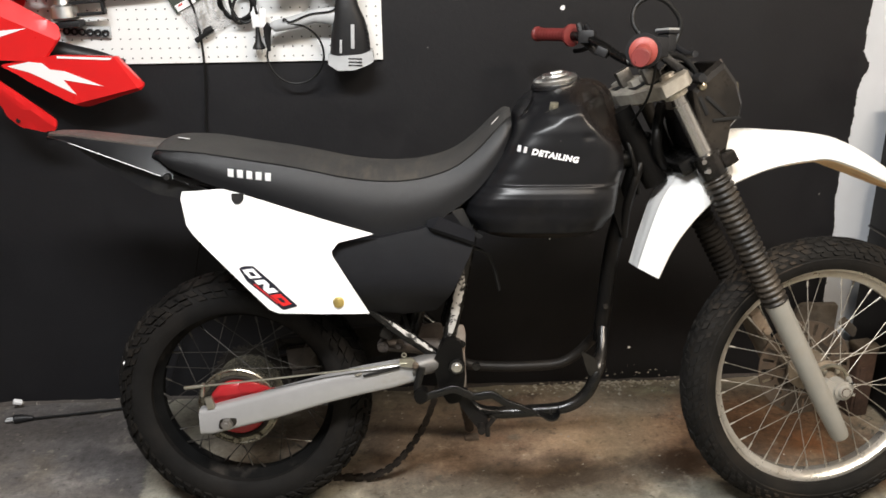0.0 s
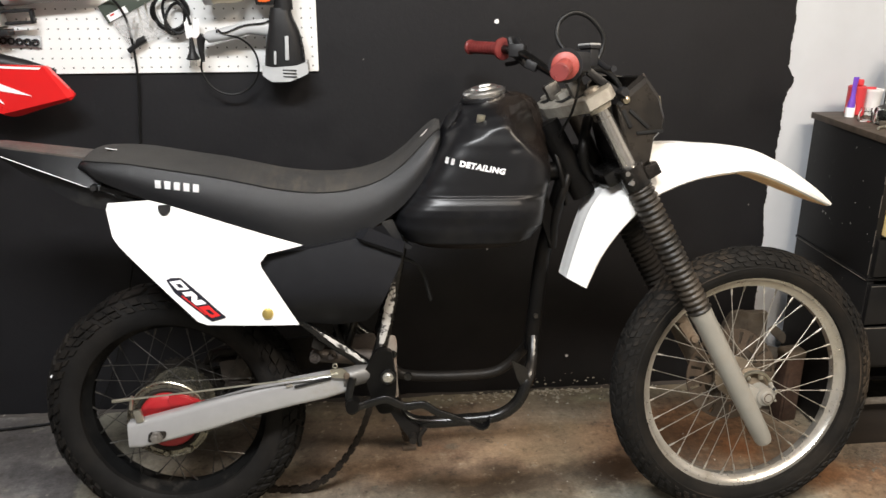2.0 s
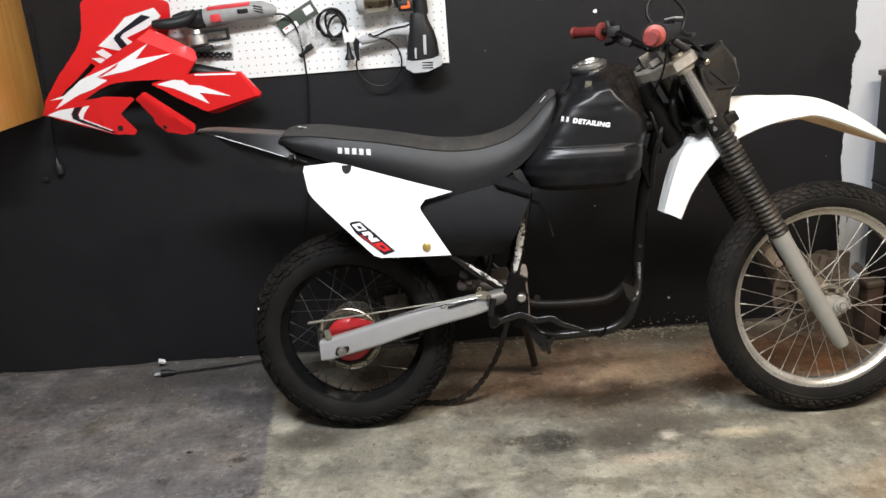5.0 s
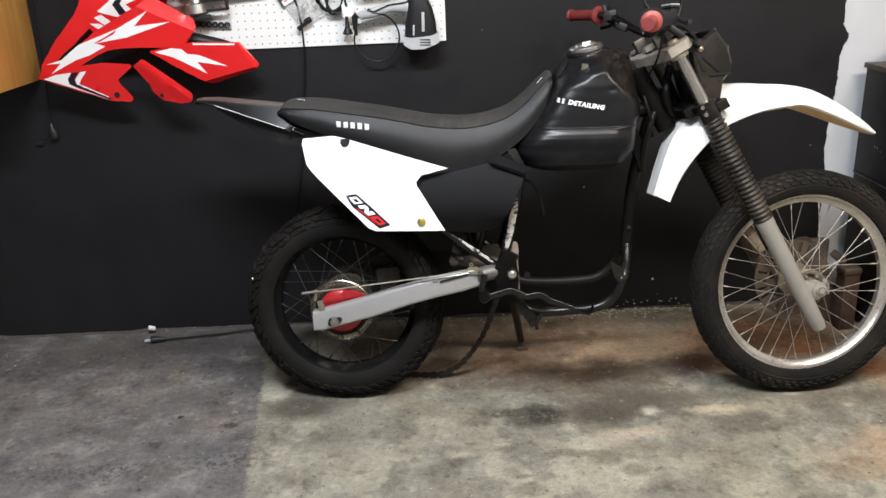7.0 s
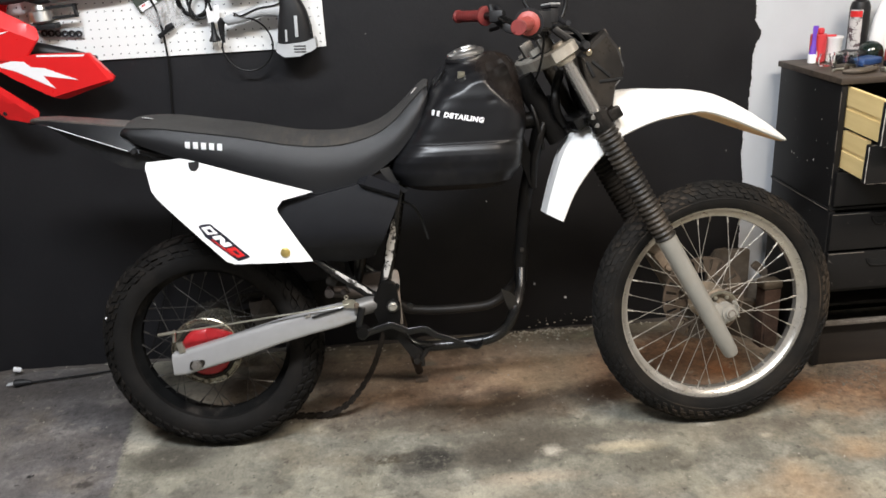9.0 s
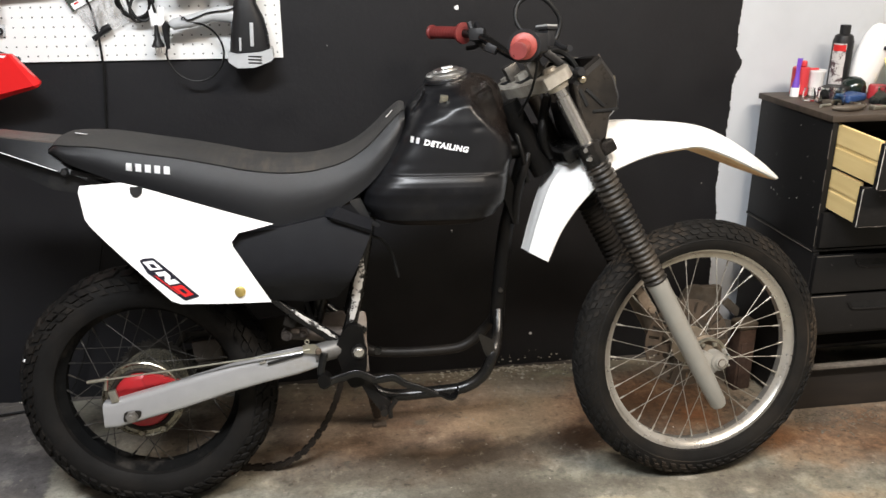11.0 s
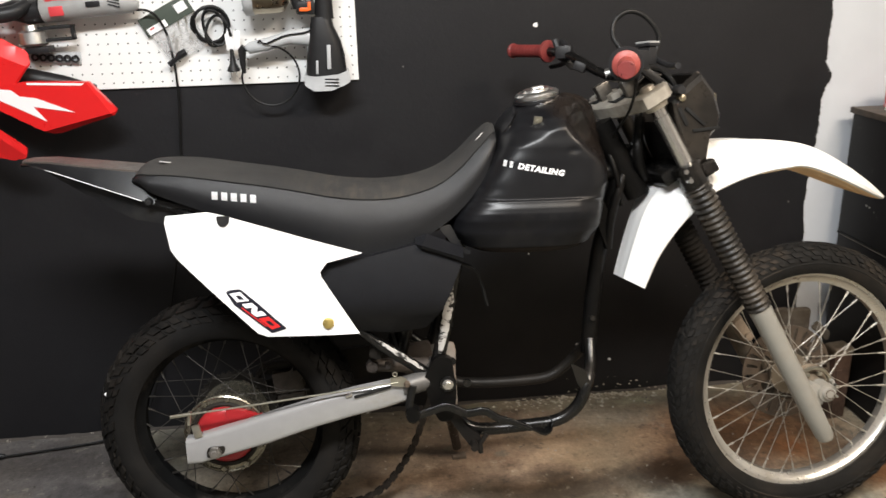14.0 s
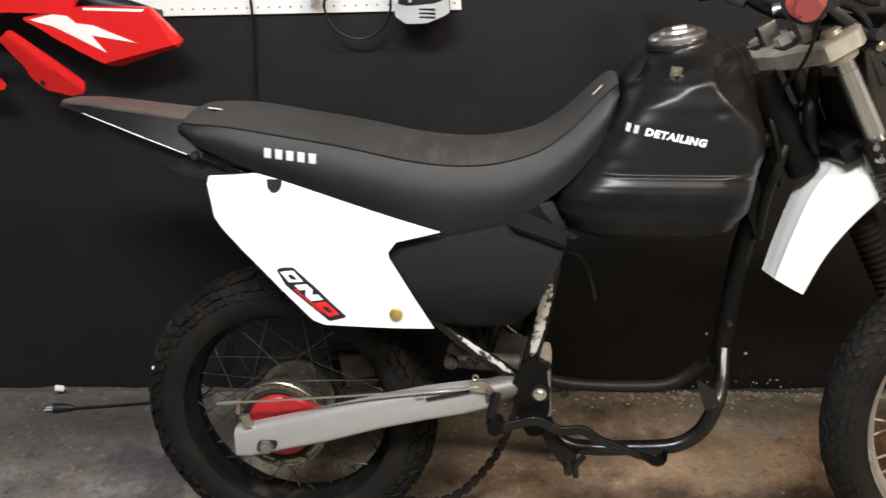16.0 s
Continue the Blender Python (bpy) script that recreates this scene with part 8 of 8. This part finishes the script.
for z0, z1, front in ((0.768, 0.882, 1.866), (0.652, 0.757, 1.918)):
    mid = (z0 + z1) / 2
    sag = Matrix.Translation((0, CY0, z0)) @ Matrix.Rotation(radians(2.2), 4, "X") @ Matrix.Translation((0, -CY0, -z0))
    dr = None
    for xs in (CX0 + 0.028, CX1 - 0.028):
        bm = bmesh.new()
        ym, ly, inner = (front + CY1) / 2, CY1 - front - 0.09, 0.004 if xs < 2 else -0.004
        rows = [(mid - 0.030 - (z1 - z0) * 0.23, 0.0), (mid - 0.006, 0.0), (mid - 0.004, 0.004), (mid + 0.004, 0.004), (mid + 0.006, 0.0), (mid + 0.030 + (z1 - z0) * 0.23, 0.0)]
        out = -0.006 if xs < 2 else 0.006
        loft(bm, [[(xs + out - (g if xs < 2 else -g) * -1, y, z) for z, g in rows] + [(xs - out, y, z) for z, g in reversed(rows)] for y in (ym - ly / 2, ym + ly / 2)])
        if dr is None:
            dr = part("drawer", bm, "pine", chest, "open drawer with raw yellow wood sides", sag, smooth=20)
        else:
            part("drawer_side", bm, "pine", dr, smooth=20)
    bm = bmesh.new()
    box(bm, ((CX0 + CX1) / 2, (front + CY1) / 2 - 0.01, z0 + 0.01), (CX1 - CX0 - 0.07, CY1 - front - 0.10, 0.006), 0.0)
    part("drawer_bottom", bm, "cab_black", dr, "black drawer bottom", smooth=30)
    bm = bmesh.new()
    box(bm, ((CX0 + CX1) / 2, CY1 - 0.06, mid), (CX1 - CX0 - 0.07, 0.010, z1 - z0 - 0.02), 0.0)
    part("drawer_back", bm, "cab_black", dr, smooth=30)
    bm = bmesh.new()
    box(bm, ((CX0 + CX1) / 2, front + 0.012, mid), (CX1 - CX0 - 0.012, 0.020, z1 - z0 + 0.004), 0.004)
    face = part("drawer_front", bm, "cab_black", dr, "black painted drawer front", smooth=30)
    fx, lo, hi = CX0 + 0.0055, mid - (z1 - z0 + 0.004) / 2, mid + (z1 - z0 + 0.004) / 2
    for (ax, az), (bx, bz) in (((fx, lo + 0.004), (fx, hi - 0.004)), ((fx + 0.006, hi - 0.001), (fx + 0.26, hi - 0.001)), ((fx + 0.006, lo + 0.001), (fx + 0.20, lo + 0.001)), ((fx + 0.24, lo + 0.001), (fx + 0.42, lo + 0.001))):
        bm = bmesh.new()
        run = [(ax + (bx - ax) * k / 14, front + 0.0035 + 0.0004 * noise.noise((k * 0.8, az * 9, 1.0)), az + (bz - az) * k / 14) for k in range(15)]
        tube(bm, run, [0.0012 + 0.0010 * noise.noise((k * 0.7, bz * 31, bx * 17)) for k in range(15)], 6)
        part("worn_edge", bm, "nick" if ax == bx else "worn_edge", face, "paint worn off the drawer edge")


def turned(name, x, y, prof, material, label, category, seg=24, tilt=(0, 0)):
    """A bottle or cup that stands on the chest."""
    b = bmesh.new()
    lathe(b, prof, (0, 0, 0), "z", seg)
    ob = part(name, b, material, None, smooth=40)
    ob.matrix_basis = pose(x, y, CTOP + 0.0015, tilt[0], tilt[1], 0)
    return tagged(ob, label, category)


def cyl(h, r, lip=0.003):
    return [(0.0, 0.0), (r - lip, 0.0), (r, lip), (r, h - lip), (r - lip, h), (0.0, h)]


t = turned("glue_tube", 1.857, 2.368, [(0.0, 0.0), (0.0125, 0.0), (0.0125, 0.026), (0.012, 0.027)], "decal", "twisted purple glue tube standing on a white cap", "tube")
b = bmesh.new()
loft(b, [[(o + w * math.cos(a + tw), d0 * math.sin(a + tw), z) for a in (2 * math.pi * j / 16 for j in range(16))] for z, w, d0, o, tw in ((0.026, 0.011, 0.011, 0, 0), (0.040, 0.010, 0.009, 0.001, 0), (0.060, 0.007, 0.004, 0.002, 0.3), (0.085, 0.007, 0.002, 0.002, 0.6), (0.112, 0.009, 0.0012, 0.004, 0.9))])
part("tube_body", b, "purple", t, "twisted purple tube body")
t = turned("red_can", 1.892, 2.405, cyl(0.082, 0.025), "tool_red", "small red can with a cap and a worn label", "can")
b = bmesh.new()
lathe(b, cyl(0.018, 0.010), (0.006, 0, 0.082), "z", 16)
box(b, (0.030, 0, 0.075), (0.05, 0.012, 0.006), 0.002)
part("can_cap", b, "tool_red", t)
b = bmesh.new()
loft(b, [[(0.0255 * math.cos(radians(190 + 9 * j)), 0.0255 * math.sin(radians(190 + 9 * j)), z) for j in range(7)] for z in (0.012, 0.022, 0.032)], closed=False)
part("label", b, "decal", t, "white label block")
turned("white_cup", 1.944, 2.408, [(0.0, 0.0), (0.021, 0.0), (0.025, 0.062), (0.028, 0.066), (0.028, 0.072), (0.0, 0.07)], "decal", "white plastic cup beside the red can", "cup")
t = turned("black_bottle", 2.018, 2.408, [(0.0, 0.0), (0.028, 0.0), (0.030, 0.004), (0.030, 0.155), (0.025, 0.172), (0.014, 0.178), (0.0, 0.178)], "tool_black", "tall black bottle with a worn white and red label", "bottle")
b = bmesh.new()
tube(b, [(0, 0, 0.176), (0, 0, 0.202)], 0.0155, 16)
part("bottle_cap", b, "tool_black", t)
for (a0, a1, z0, z1, mname) in ((180, 258, 0.006, 0.150, "worn_label"), (184, 255, 0.128, 0.146, "decal_red")):
    b = bmesh.new()
    rr = 0.0306 if mname == "worn_label" else 0.0310
    loft(b, [[(rr * math.cos(radians(a0 + (a1 - a0) * j / 8)), rr * math.sin(radians(a0 + (a1 - a0) * j / 8)), z) for j in range(9)] for z in (z0, (z0 + z1) / 2, z1)], closed=False)
    part("label", b, mname, t)
# white oval bottle leaning at the wall
b = bmesh.new()
prof = [(0.0, 0.028, 0.020), (0.006, 0.036, 0.025), (0.05, 0.047, 0.030), (0.11, 0.050, 0.030), (0.165, 0.043, 0.027), (0.195, 0.029, 0.020), (0.207, 0.013, 0.010)]
loft(b, [[(w * math.cos(a), d0 * math.sin(a), z) for a in (2 * math.pi * j / 24 for j in range(24))] for z, w, d0 in prof])
t = tagged(part("white_bottle", b, "decal", None, smooth=50), "white rounded plastic bottle behind the clutter", "bottle")
t.matrix_basis = pose(2.092, 2.412, CTOP + 0.004, 0, 14, 0)
b = bmesh.new()
box(b, (0.022, -0.0290, 0.14), (0.020, 0.002, 0.010), 0.0)
part("mark", b, "decal_dark", t)
turned("red_jar", 2.078, 2.30, [(0.0, 0.0), (0.024, 0.0), (0.025, 0.004), (0.025, 0.034), (0.022, 0.040), (0.0, 0.041)], "tool_red", "small red plastic jar on the chest", "jar", tilt=(0, 0))
for x, y, h in ((1.862, 2.300, 0.036), (1.880, 2.255, 0.044), (1.905, 2.225, 0.040), (1.925, 2.262, 0.042)):
    t = turned("glass_jar", x, y, [(0.0, 0.0), (0.017, 0.0), (0.018, 0.003), (0.018, h - 0.012), (0.014, h - 0.006), (0.0155, h), (0.0125, h), (0.0115, h - 0.006), (0.0155, h - 0.013), (0.0155, 0.004), (0.0, 0.003)], "clear", "small empty clear glass jar", "jar")
    t["group"] = "glass jars on the chest"
t = turned("clear_bottle", 2.010, 2.190, [(0.0, 0.0), (0.020, 0.0), (0.021, 0.004), (0.019, 0.025), (0.009, 0.040), (0.009, 0.052), (0.0, 0.052)], "clear", "small clear empty bottle", "bottle")
t = turned("oil_jug", 2.25, 2.388, [(0.0, 0.0), (0.055, 0.0), (0.058, 0.004), (0.058, 0.16), (0.045, 0.19), (0.020, 0.205), (0.020, 0.225), (0.0, 0.225)], "clear", "clear jug part full of yellow oil", "jug")
b = bmesh.new()
lathe(b, cyl(0.10, 0.052), (0, 0, 0.006), "z", 24)
part("oil", b, "oil", t)
b = bmesh.new()
lathe(b, cyl(0.022, 0.022), (0, 0, 0.2255), "z", 20)
part("jug_cap", b, "tool_black", t, "black screw cap")
b = bmesh.new()
lathe(b, [(0.0, 0.0), (0.040, 0.0), (0.046, 0.005), (0.048, 0.030), (0.046, 0.062), (0.040, 0.068), (0.016, 0.069), (0.014, 0.060), (0.0, 0.058)], (0, 0, 0), "z", 28)
for v in b.verts:
    v.co += Vector((0.003 * noise.noise(v.co * 30), 0.003 * noise.noise(v.co * 30 + Vector((5, 0, 0))), 0))
t = tagged(part("paper_roll", b, "decal", None, smooth=50), "crumpled white paper roll", "roll")
t.matrix_basis = pose(2.112, 2.19, CTOP + 0.0025, 0, 0, 14)
b = bmesh.new()
rings = []
for i in range(7):
    u = i / 6
    rings.append([(-0.070 + 0.14 * v, -0.050 + 0.10 * u, 0.004 * math.sin(3 * u + 2 * v)) for v in (0, 0.33, 0.66, 1)] + [(-0.070 + 0.14 * v, -0.050 + 0.10 * u, 0.0012 + 0.004 * math.sin(3 * u + 2 * v)) for v in (1, 0.66, 0.33, 0)])
loft(b, rings)
t = tagged(part("yellow_card", b, "paper", None, smooth=30), "creased yellow card resting on the paper roll", "card")
t.matrix_basis = pose(2.098, 2.195, CTOP + 0.086, 38, 6, -16)
b = bmesh.new()
box(b, (0, 0, 0.05), (0.09, 0.06, 0.10), 0.002)
t = tagged(part("yellow_box", b, "paper", None, smooth=30), "yellow cardboard box at the wall", "box")
t.matrix_basis = pose(2.27, 2.31, CTOP + 0.0015, 0, 0, 5)
b = bmesh.new()
tube(b, spline([(-0.055, 0.01, 0.006), (-0.02, -0.012, 0.007), (0.02, -0.008, 0.007), (0.06, 0.012, 0.006)], 4), [0.005, 0.007, 0.008, 0.009, 0.009, 0.009, 0.009, 0.009, 0.008, 0.008, 0.007, 0.006, 0.004], 10)
t = tagged(part("pliers", b, "dirty_metal", None), "grimy metal hand tool", "pliers")
t.matrix_basis = pose(1.885, 2.135, CTOP + 0.003, 0, 0, 10)
for (x, y, sx, sy, sz, mname, nm, lab, cat) in ((1.972, 2.27, 0.10, 0.05, 0.022, "blue", "blue_sleeve", "blue plastic sleeve lying on the chest", "sleeve"), (1.96, 2.33, 0.09, 0.07, 0.034, "tool_black", "dark_rag", "dark crumpled rag on the chest", "rag"), (2.05, 2.25, 0.10, 0.03, 0.016, "tool_black", "knife_handle", "black plastic tool handle on the chest", "tool"), (1.90, 2.24, 0.07, 0.03, 0.012, "dirty_metal", "wrench_head", "dull metal tool head", "tool"), (1.97, 2.14, 0.05, 0.02, 0.012, "zinc", "metal_clip", "small plated metal clip", "clip")):
    b = bmesh.new()
    box(b, (0, 0, sz / 2), (sx, sy, sz), sz * 0.3, None, 3)
    for v in b.verts:
        v.co += Vector((0, 0, 0.004 * noise.noise(v.co * 40))) * (1 if v.co.z > sz * 0.4 else 0)
    t = tagged(part(nm, b, mname, None), lab, cat)
    t.matrix_basis = pose(x, y, CTOP + 0.0015, 0, 0, 25 + 60 * noise.noise((x * 9, y * 9, 0)))
t = turned("dark_jar", 2.030, 2.345, [(0.0, 0.0), (0.030, 0.0), (0.036, 0.012), (0.037, 0.026), (0.032, 0.044), (0.018, 0.056), (0.0, 0.060)], "bottle_green", "glossy dark green round jar", "jar")
rnd = random.Random(21)
for i, (x, y, mname) in enumerate(((1.845, 2.19, "zinc"), (1.87, 2.165, "dirty_metal"), (1.955, 2.205, "brass"), (2.055, 2.165, "gold"), (2.07, 2.235, "dirty_metal"), (1.95, 2.175, "rusty"), (2.09, 2.135, "tool_black"), (1.895, 2.30, "worn_edge"), (2.19, 2.14, "zinc"), (2.02, 2.295, "dirty_metal"))):
    b = bmesh.new()
    if i % 2:
        lathe(b, [(0.0, 0.0), (0.008, 0.0), (0.0085, 0.004), (0.005, 0.006), (0.005, 0.014), (0.0, 0.014)], (0, 0, 0), "z", 10)
    else:
        tube(b, spline([(-0.024, 0, 0.004), (0.0, 0.006, 0.004), (0.026, -0.002, 0.004)], 4), 0.0038, 8)
    t = tagged(part("bolt" if i % 2 else "metal_rod", b, mname, None), "loose grimy bolt on the chest top" if i % 2 else "short bent metal rod on the chest top", "hardware", "hardware on the chest")
    t.matrix_basis = pose(x, y, CTOP + 0.0015, 0, 0, rnd.uniform(0, 180))

# shiny fitting on the floor by the chest
t = thing("metal_fitting", pose(2.185, 2.02, 0.0, 0, 0, 25), "bright metal fitting with a black knob on the floor", "fitting")
b = bmesh.new()
tube(b, [(-0.03, 0, 0.016), (-0.012, 0, 0.018), (0.0, 0, 0.02)], [0.010, 0.014, 0.012], 14)
part("sleeve", b, "chrome", t, "bright metal sleeve")
b = bmesh.new()
tube(b, [(0.0, 0, 0.02), (0.01, 0, 0.024), (0.035, 0, 0.026), (0.05, 0, 0.024)], [0.010, 0.022, 0.024, 0.012], 16)
part("knob", b, "tool_black", t, "black knob")

# ---- dirty castings on the floor by the wall ----
cast = thing("brake_drum", pose(1.66, 2.40, 0), "dusty brown cast drum standing at the wall", "scrap part")
b = bmesh.new()
lathe(b, [(0.0, 0.0), (0.085, 0.0), (0.09, 0.008), (0.088, 0.09), (0.094, 0.10), (0.094, 0.14), (0.080, 0.145), (0.078, 0.05), (0.0, 0.05)], (0.07, -0.01, 0), "z", 32)
part("drum", b, "dirty_metal", cast)
b = bmesh.new()
plate(b, rounded([(-0.075, 0.0), (-0.07, 0.24), (-0.045, 0.285), (0.0, 0.288), (0.01, 0.25), (0.0, 0.0)], 0.012), lambda x, z: 0.02 + 0.05 * (0.28 - z), 0.02, 0.06)
plate_ob = part("casting_plate", b, "dirty_metal", cast, "upright grey casting", smooth=35)
b = bmesh.new()
box(b, (0.045, 0.06, 0.135), (0.085, 0.03, 0.27), 0.008)
box(b, (0, 0, 0), (0.07, 0.02, 0.03), 0.006, pose(0.12, 0.03, 0.20, 0, 42, 0))
part("bracket", b, "dirty_metal", cast, "dull metal bracket")

block = thing("rusty_block", pose(1.733, 2.26, 0.0, 0, 0, 8), "rust-brown upright metal block with a pale rounded cap", "scrap part")
b = bmesh.new()
box(b, (0, 0, 0.105), (0.060, 0.050, 0.210), 0.006)
box(b, (-0.012, -0.026, 0.090), (0.020, 0.006, 0.150), 0.002)
part("body", b, "rust_block", block, "dark rust-brown body", smooth=35)
b = bmesh.new()
box(b, (0, 0, 0.221), (0.068, 0.056, 0.028), 0.011, segments=3)
part("cap", b, "dirty_metal", block, "dusty pale cap", smooth=40)

# ---- small floor litter ----
b = bmesh.new()
box(b, (0, 0, 0.006), (0.026, 0.016, 0.012), 0.004)
t = tagged(part("paper_scrap", b, "decal", None), "scrap of white paper by the wall foot", "litter")
t.matrix_basis = pose(-0.80, 2.470, 0.022, 20, 25, 30)
rnd = random.Random(11)
verts, faces = [], []
for i in range(420):
    x, y = (rnd.uniform(-1.6, 2.3), Y1 - abs(rnd.gauss(0.0, 0.28)) - 0.03) if i % 2 else (rnd.gauss(0.95, 0.35), Y1 - abs(rnd.gauss(0.0, 0.05)) - 0.02)
    if y < 1.2:
        continue
    s = rnd.uniform(0.0012, 0.0042)
    base = len(verts)
    a = rnd.uniform(0, 6)
    for k in range(4):
        verts.append((x + s * math.cos(a + k * 1.57), y + s * math.sin(a + k * 1.57), 0.0002))
    verts.append((x, y, s * 0.9))
    faces += [(base, base + 1, base + 4), (base + 1, base + 2, base + 4), (base + 2, base + 3, base + 4), (base + 3, base, base + 4)]
data = bpy.data.meshes.new("floor_grit")
data.from_pydata(verts, [], faces)
data.materials.append(M["concrete"])
tagged(part("floor_grit", data, "concrete"), "pale crumbs of mortar scattered on the floor", "grit", kind="stuff")
# shavings and dust swept up by the chest and the castings
rnd = random.Random(41)
verts, faces = [], []
for i in range(420):
    x, y = (rnd.uniform(1.80, 2.36), 2.06 - abs(rnd.gauss(0.0, 0.055))) if i % 4 else (rnd.gauss(1.74, 0.05), rnd.gauss(2.16, 0.05))
    a, long, wide, arch = rnd.uniform(0, 6.3), rnd.uniform(0.003, 0.014), rnd.uniform(0.0006, 0.0020), rnd.uniform(0.001, 0.004)
    base = len(verts)
    for k in range(4):
        u, lift = (k / 3 - 0.5) * long, arch * (1 - (k / 1.5 - 1) ** 2) + 0.0004
        for w in (-wide, wide):
            for deep in (0.0, 0.0006):
                verts.append((x + u * math.cos(a) - w * math.sin(a), y + u * math.sin(a) + w * math.cos(a), lift + deep))
    for k in range(3):
        q = base + 4 * k
        faces += [(q, q + 4, q + 6, q + 2), (q + 1, q + 3, q + 7, q + 5), (q, q + 1, q + 5, q + 4), (q + 2, q + 6, q + 7, q + 3)]
    q = base + 12
    faces += [(base, base + 2, base + 3, base + 1), (q, q + 1, q + 3, q + 2)]
data = bpy.data.meshes.new("shavings")
data.from_pydata(verts, [], faces)
data.materials.append(M["shaving"])
tagged(part("shavings", data, "shaving"), "pale wood shavings and dust swept against the chest", "shavings", kind="stuff")
# larger mortar crumbs along the wall foot, some clinging to the wall
rnd = random.Random(23)
verts, faces = [], []
for i in range(190):
    x = rnd.gauss(1.05, 0.17) if i % 3 else rnd.uniform(0.2, 1.6)
    cling = i % 9 == 0
    x = rnd.gauss(1.10, 0.07) if cling else x
    y = Y1 - 0.006 if cling else Y1 - 0.012 - abs(rnd.gauss(0.0, 0.045 if i % 2 else 0.015))
    s = rnd.uniform(0.002, 0.0062) * (0.8 if cling else 1.0)
    z = 0.012 + abs(rnd.gauss(0, 0.022)) if cling else s * 0.45
    base, a = len(verts), rnd.uniform(0, 6)
    for k in range(5):
        q = s * rnd.uniform(0.6, 1.15)
        verts.append((x + q * 1.3 * math.cos(a + k * 1.257), y + q * math.sin(a + k * 1.257) * (0.5 if cling else 1.0), z + s * rnd.uniform(-0.3, 0.2)))
    verts += [(x, y, z + s * 0.7), (x, y, z - s * 0.5)]
    for k in range(5):
        faces += [(base + k, base + (k + 1) % 5, base + 5), (base + (k + 1) % 5, base + k, base + 6)]
data = bpy.data.meshes.new("mortar_crumbs")
data.from_pydata(verts, [], faces)
data.materials.append(M["crumb"])
tagged(part("mortar_crumbs", data, "crumb"), "pale mortar crumbs along the foot of the wall", "grit", kind="stuff")
# pale chip in the black wall paint
for x, z, s in ((0.855, 1.167, 0.010), (0.842, 0.494, 0.004), (1.001, 0.179, 0.006), (1.111, 0.118, 0.007)):
    b = bmesh.new()
    ring = [b.verts.new((s * (0.7 + 0.5 * noise.noise((k, x, z))) * math.cos(k * 0.9), -0.0012, s * (0.7 + 0.5 * noise.noise((k * 2, z, x))) * math.sin(k * 0.9))) for k in range(7)]
    fc = b.faces.new(ring)
    ex = bmesh.ops.extrude_face_region(b, geom=[fc])
    for gg in ex["geom"]:
        if isinstance(gg, bmesh.types.BMVert):
            gg.co.y += 0.002
    t = tagged(part("paint_chip", b, "decal", None, smooth=0), "pale chip in the black wall paint", "paint chip", kind="structure")
    t.matrix_basis = pose(x, Y1 - 0.0034, z)
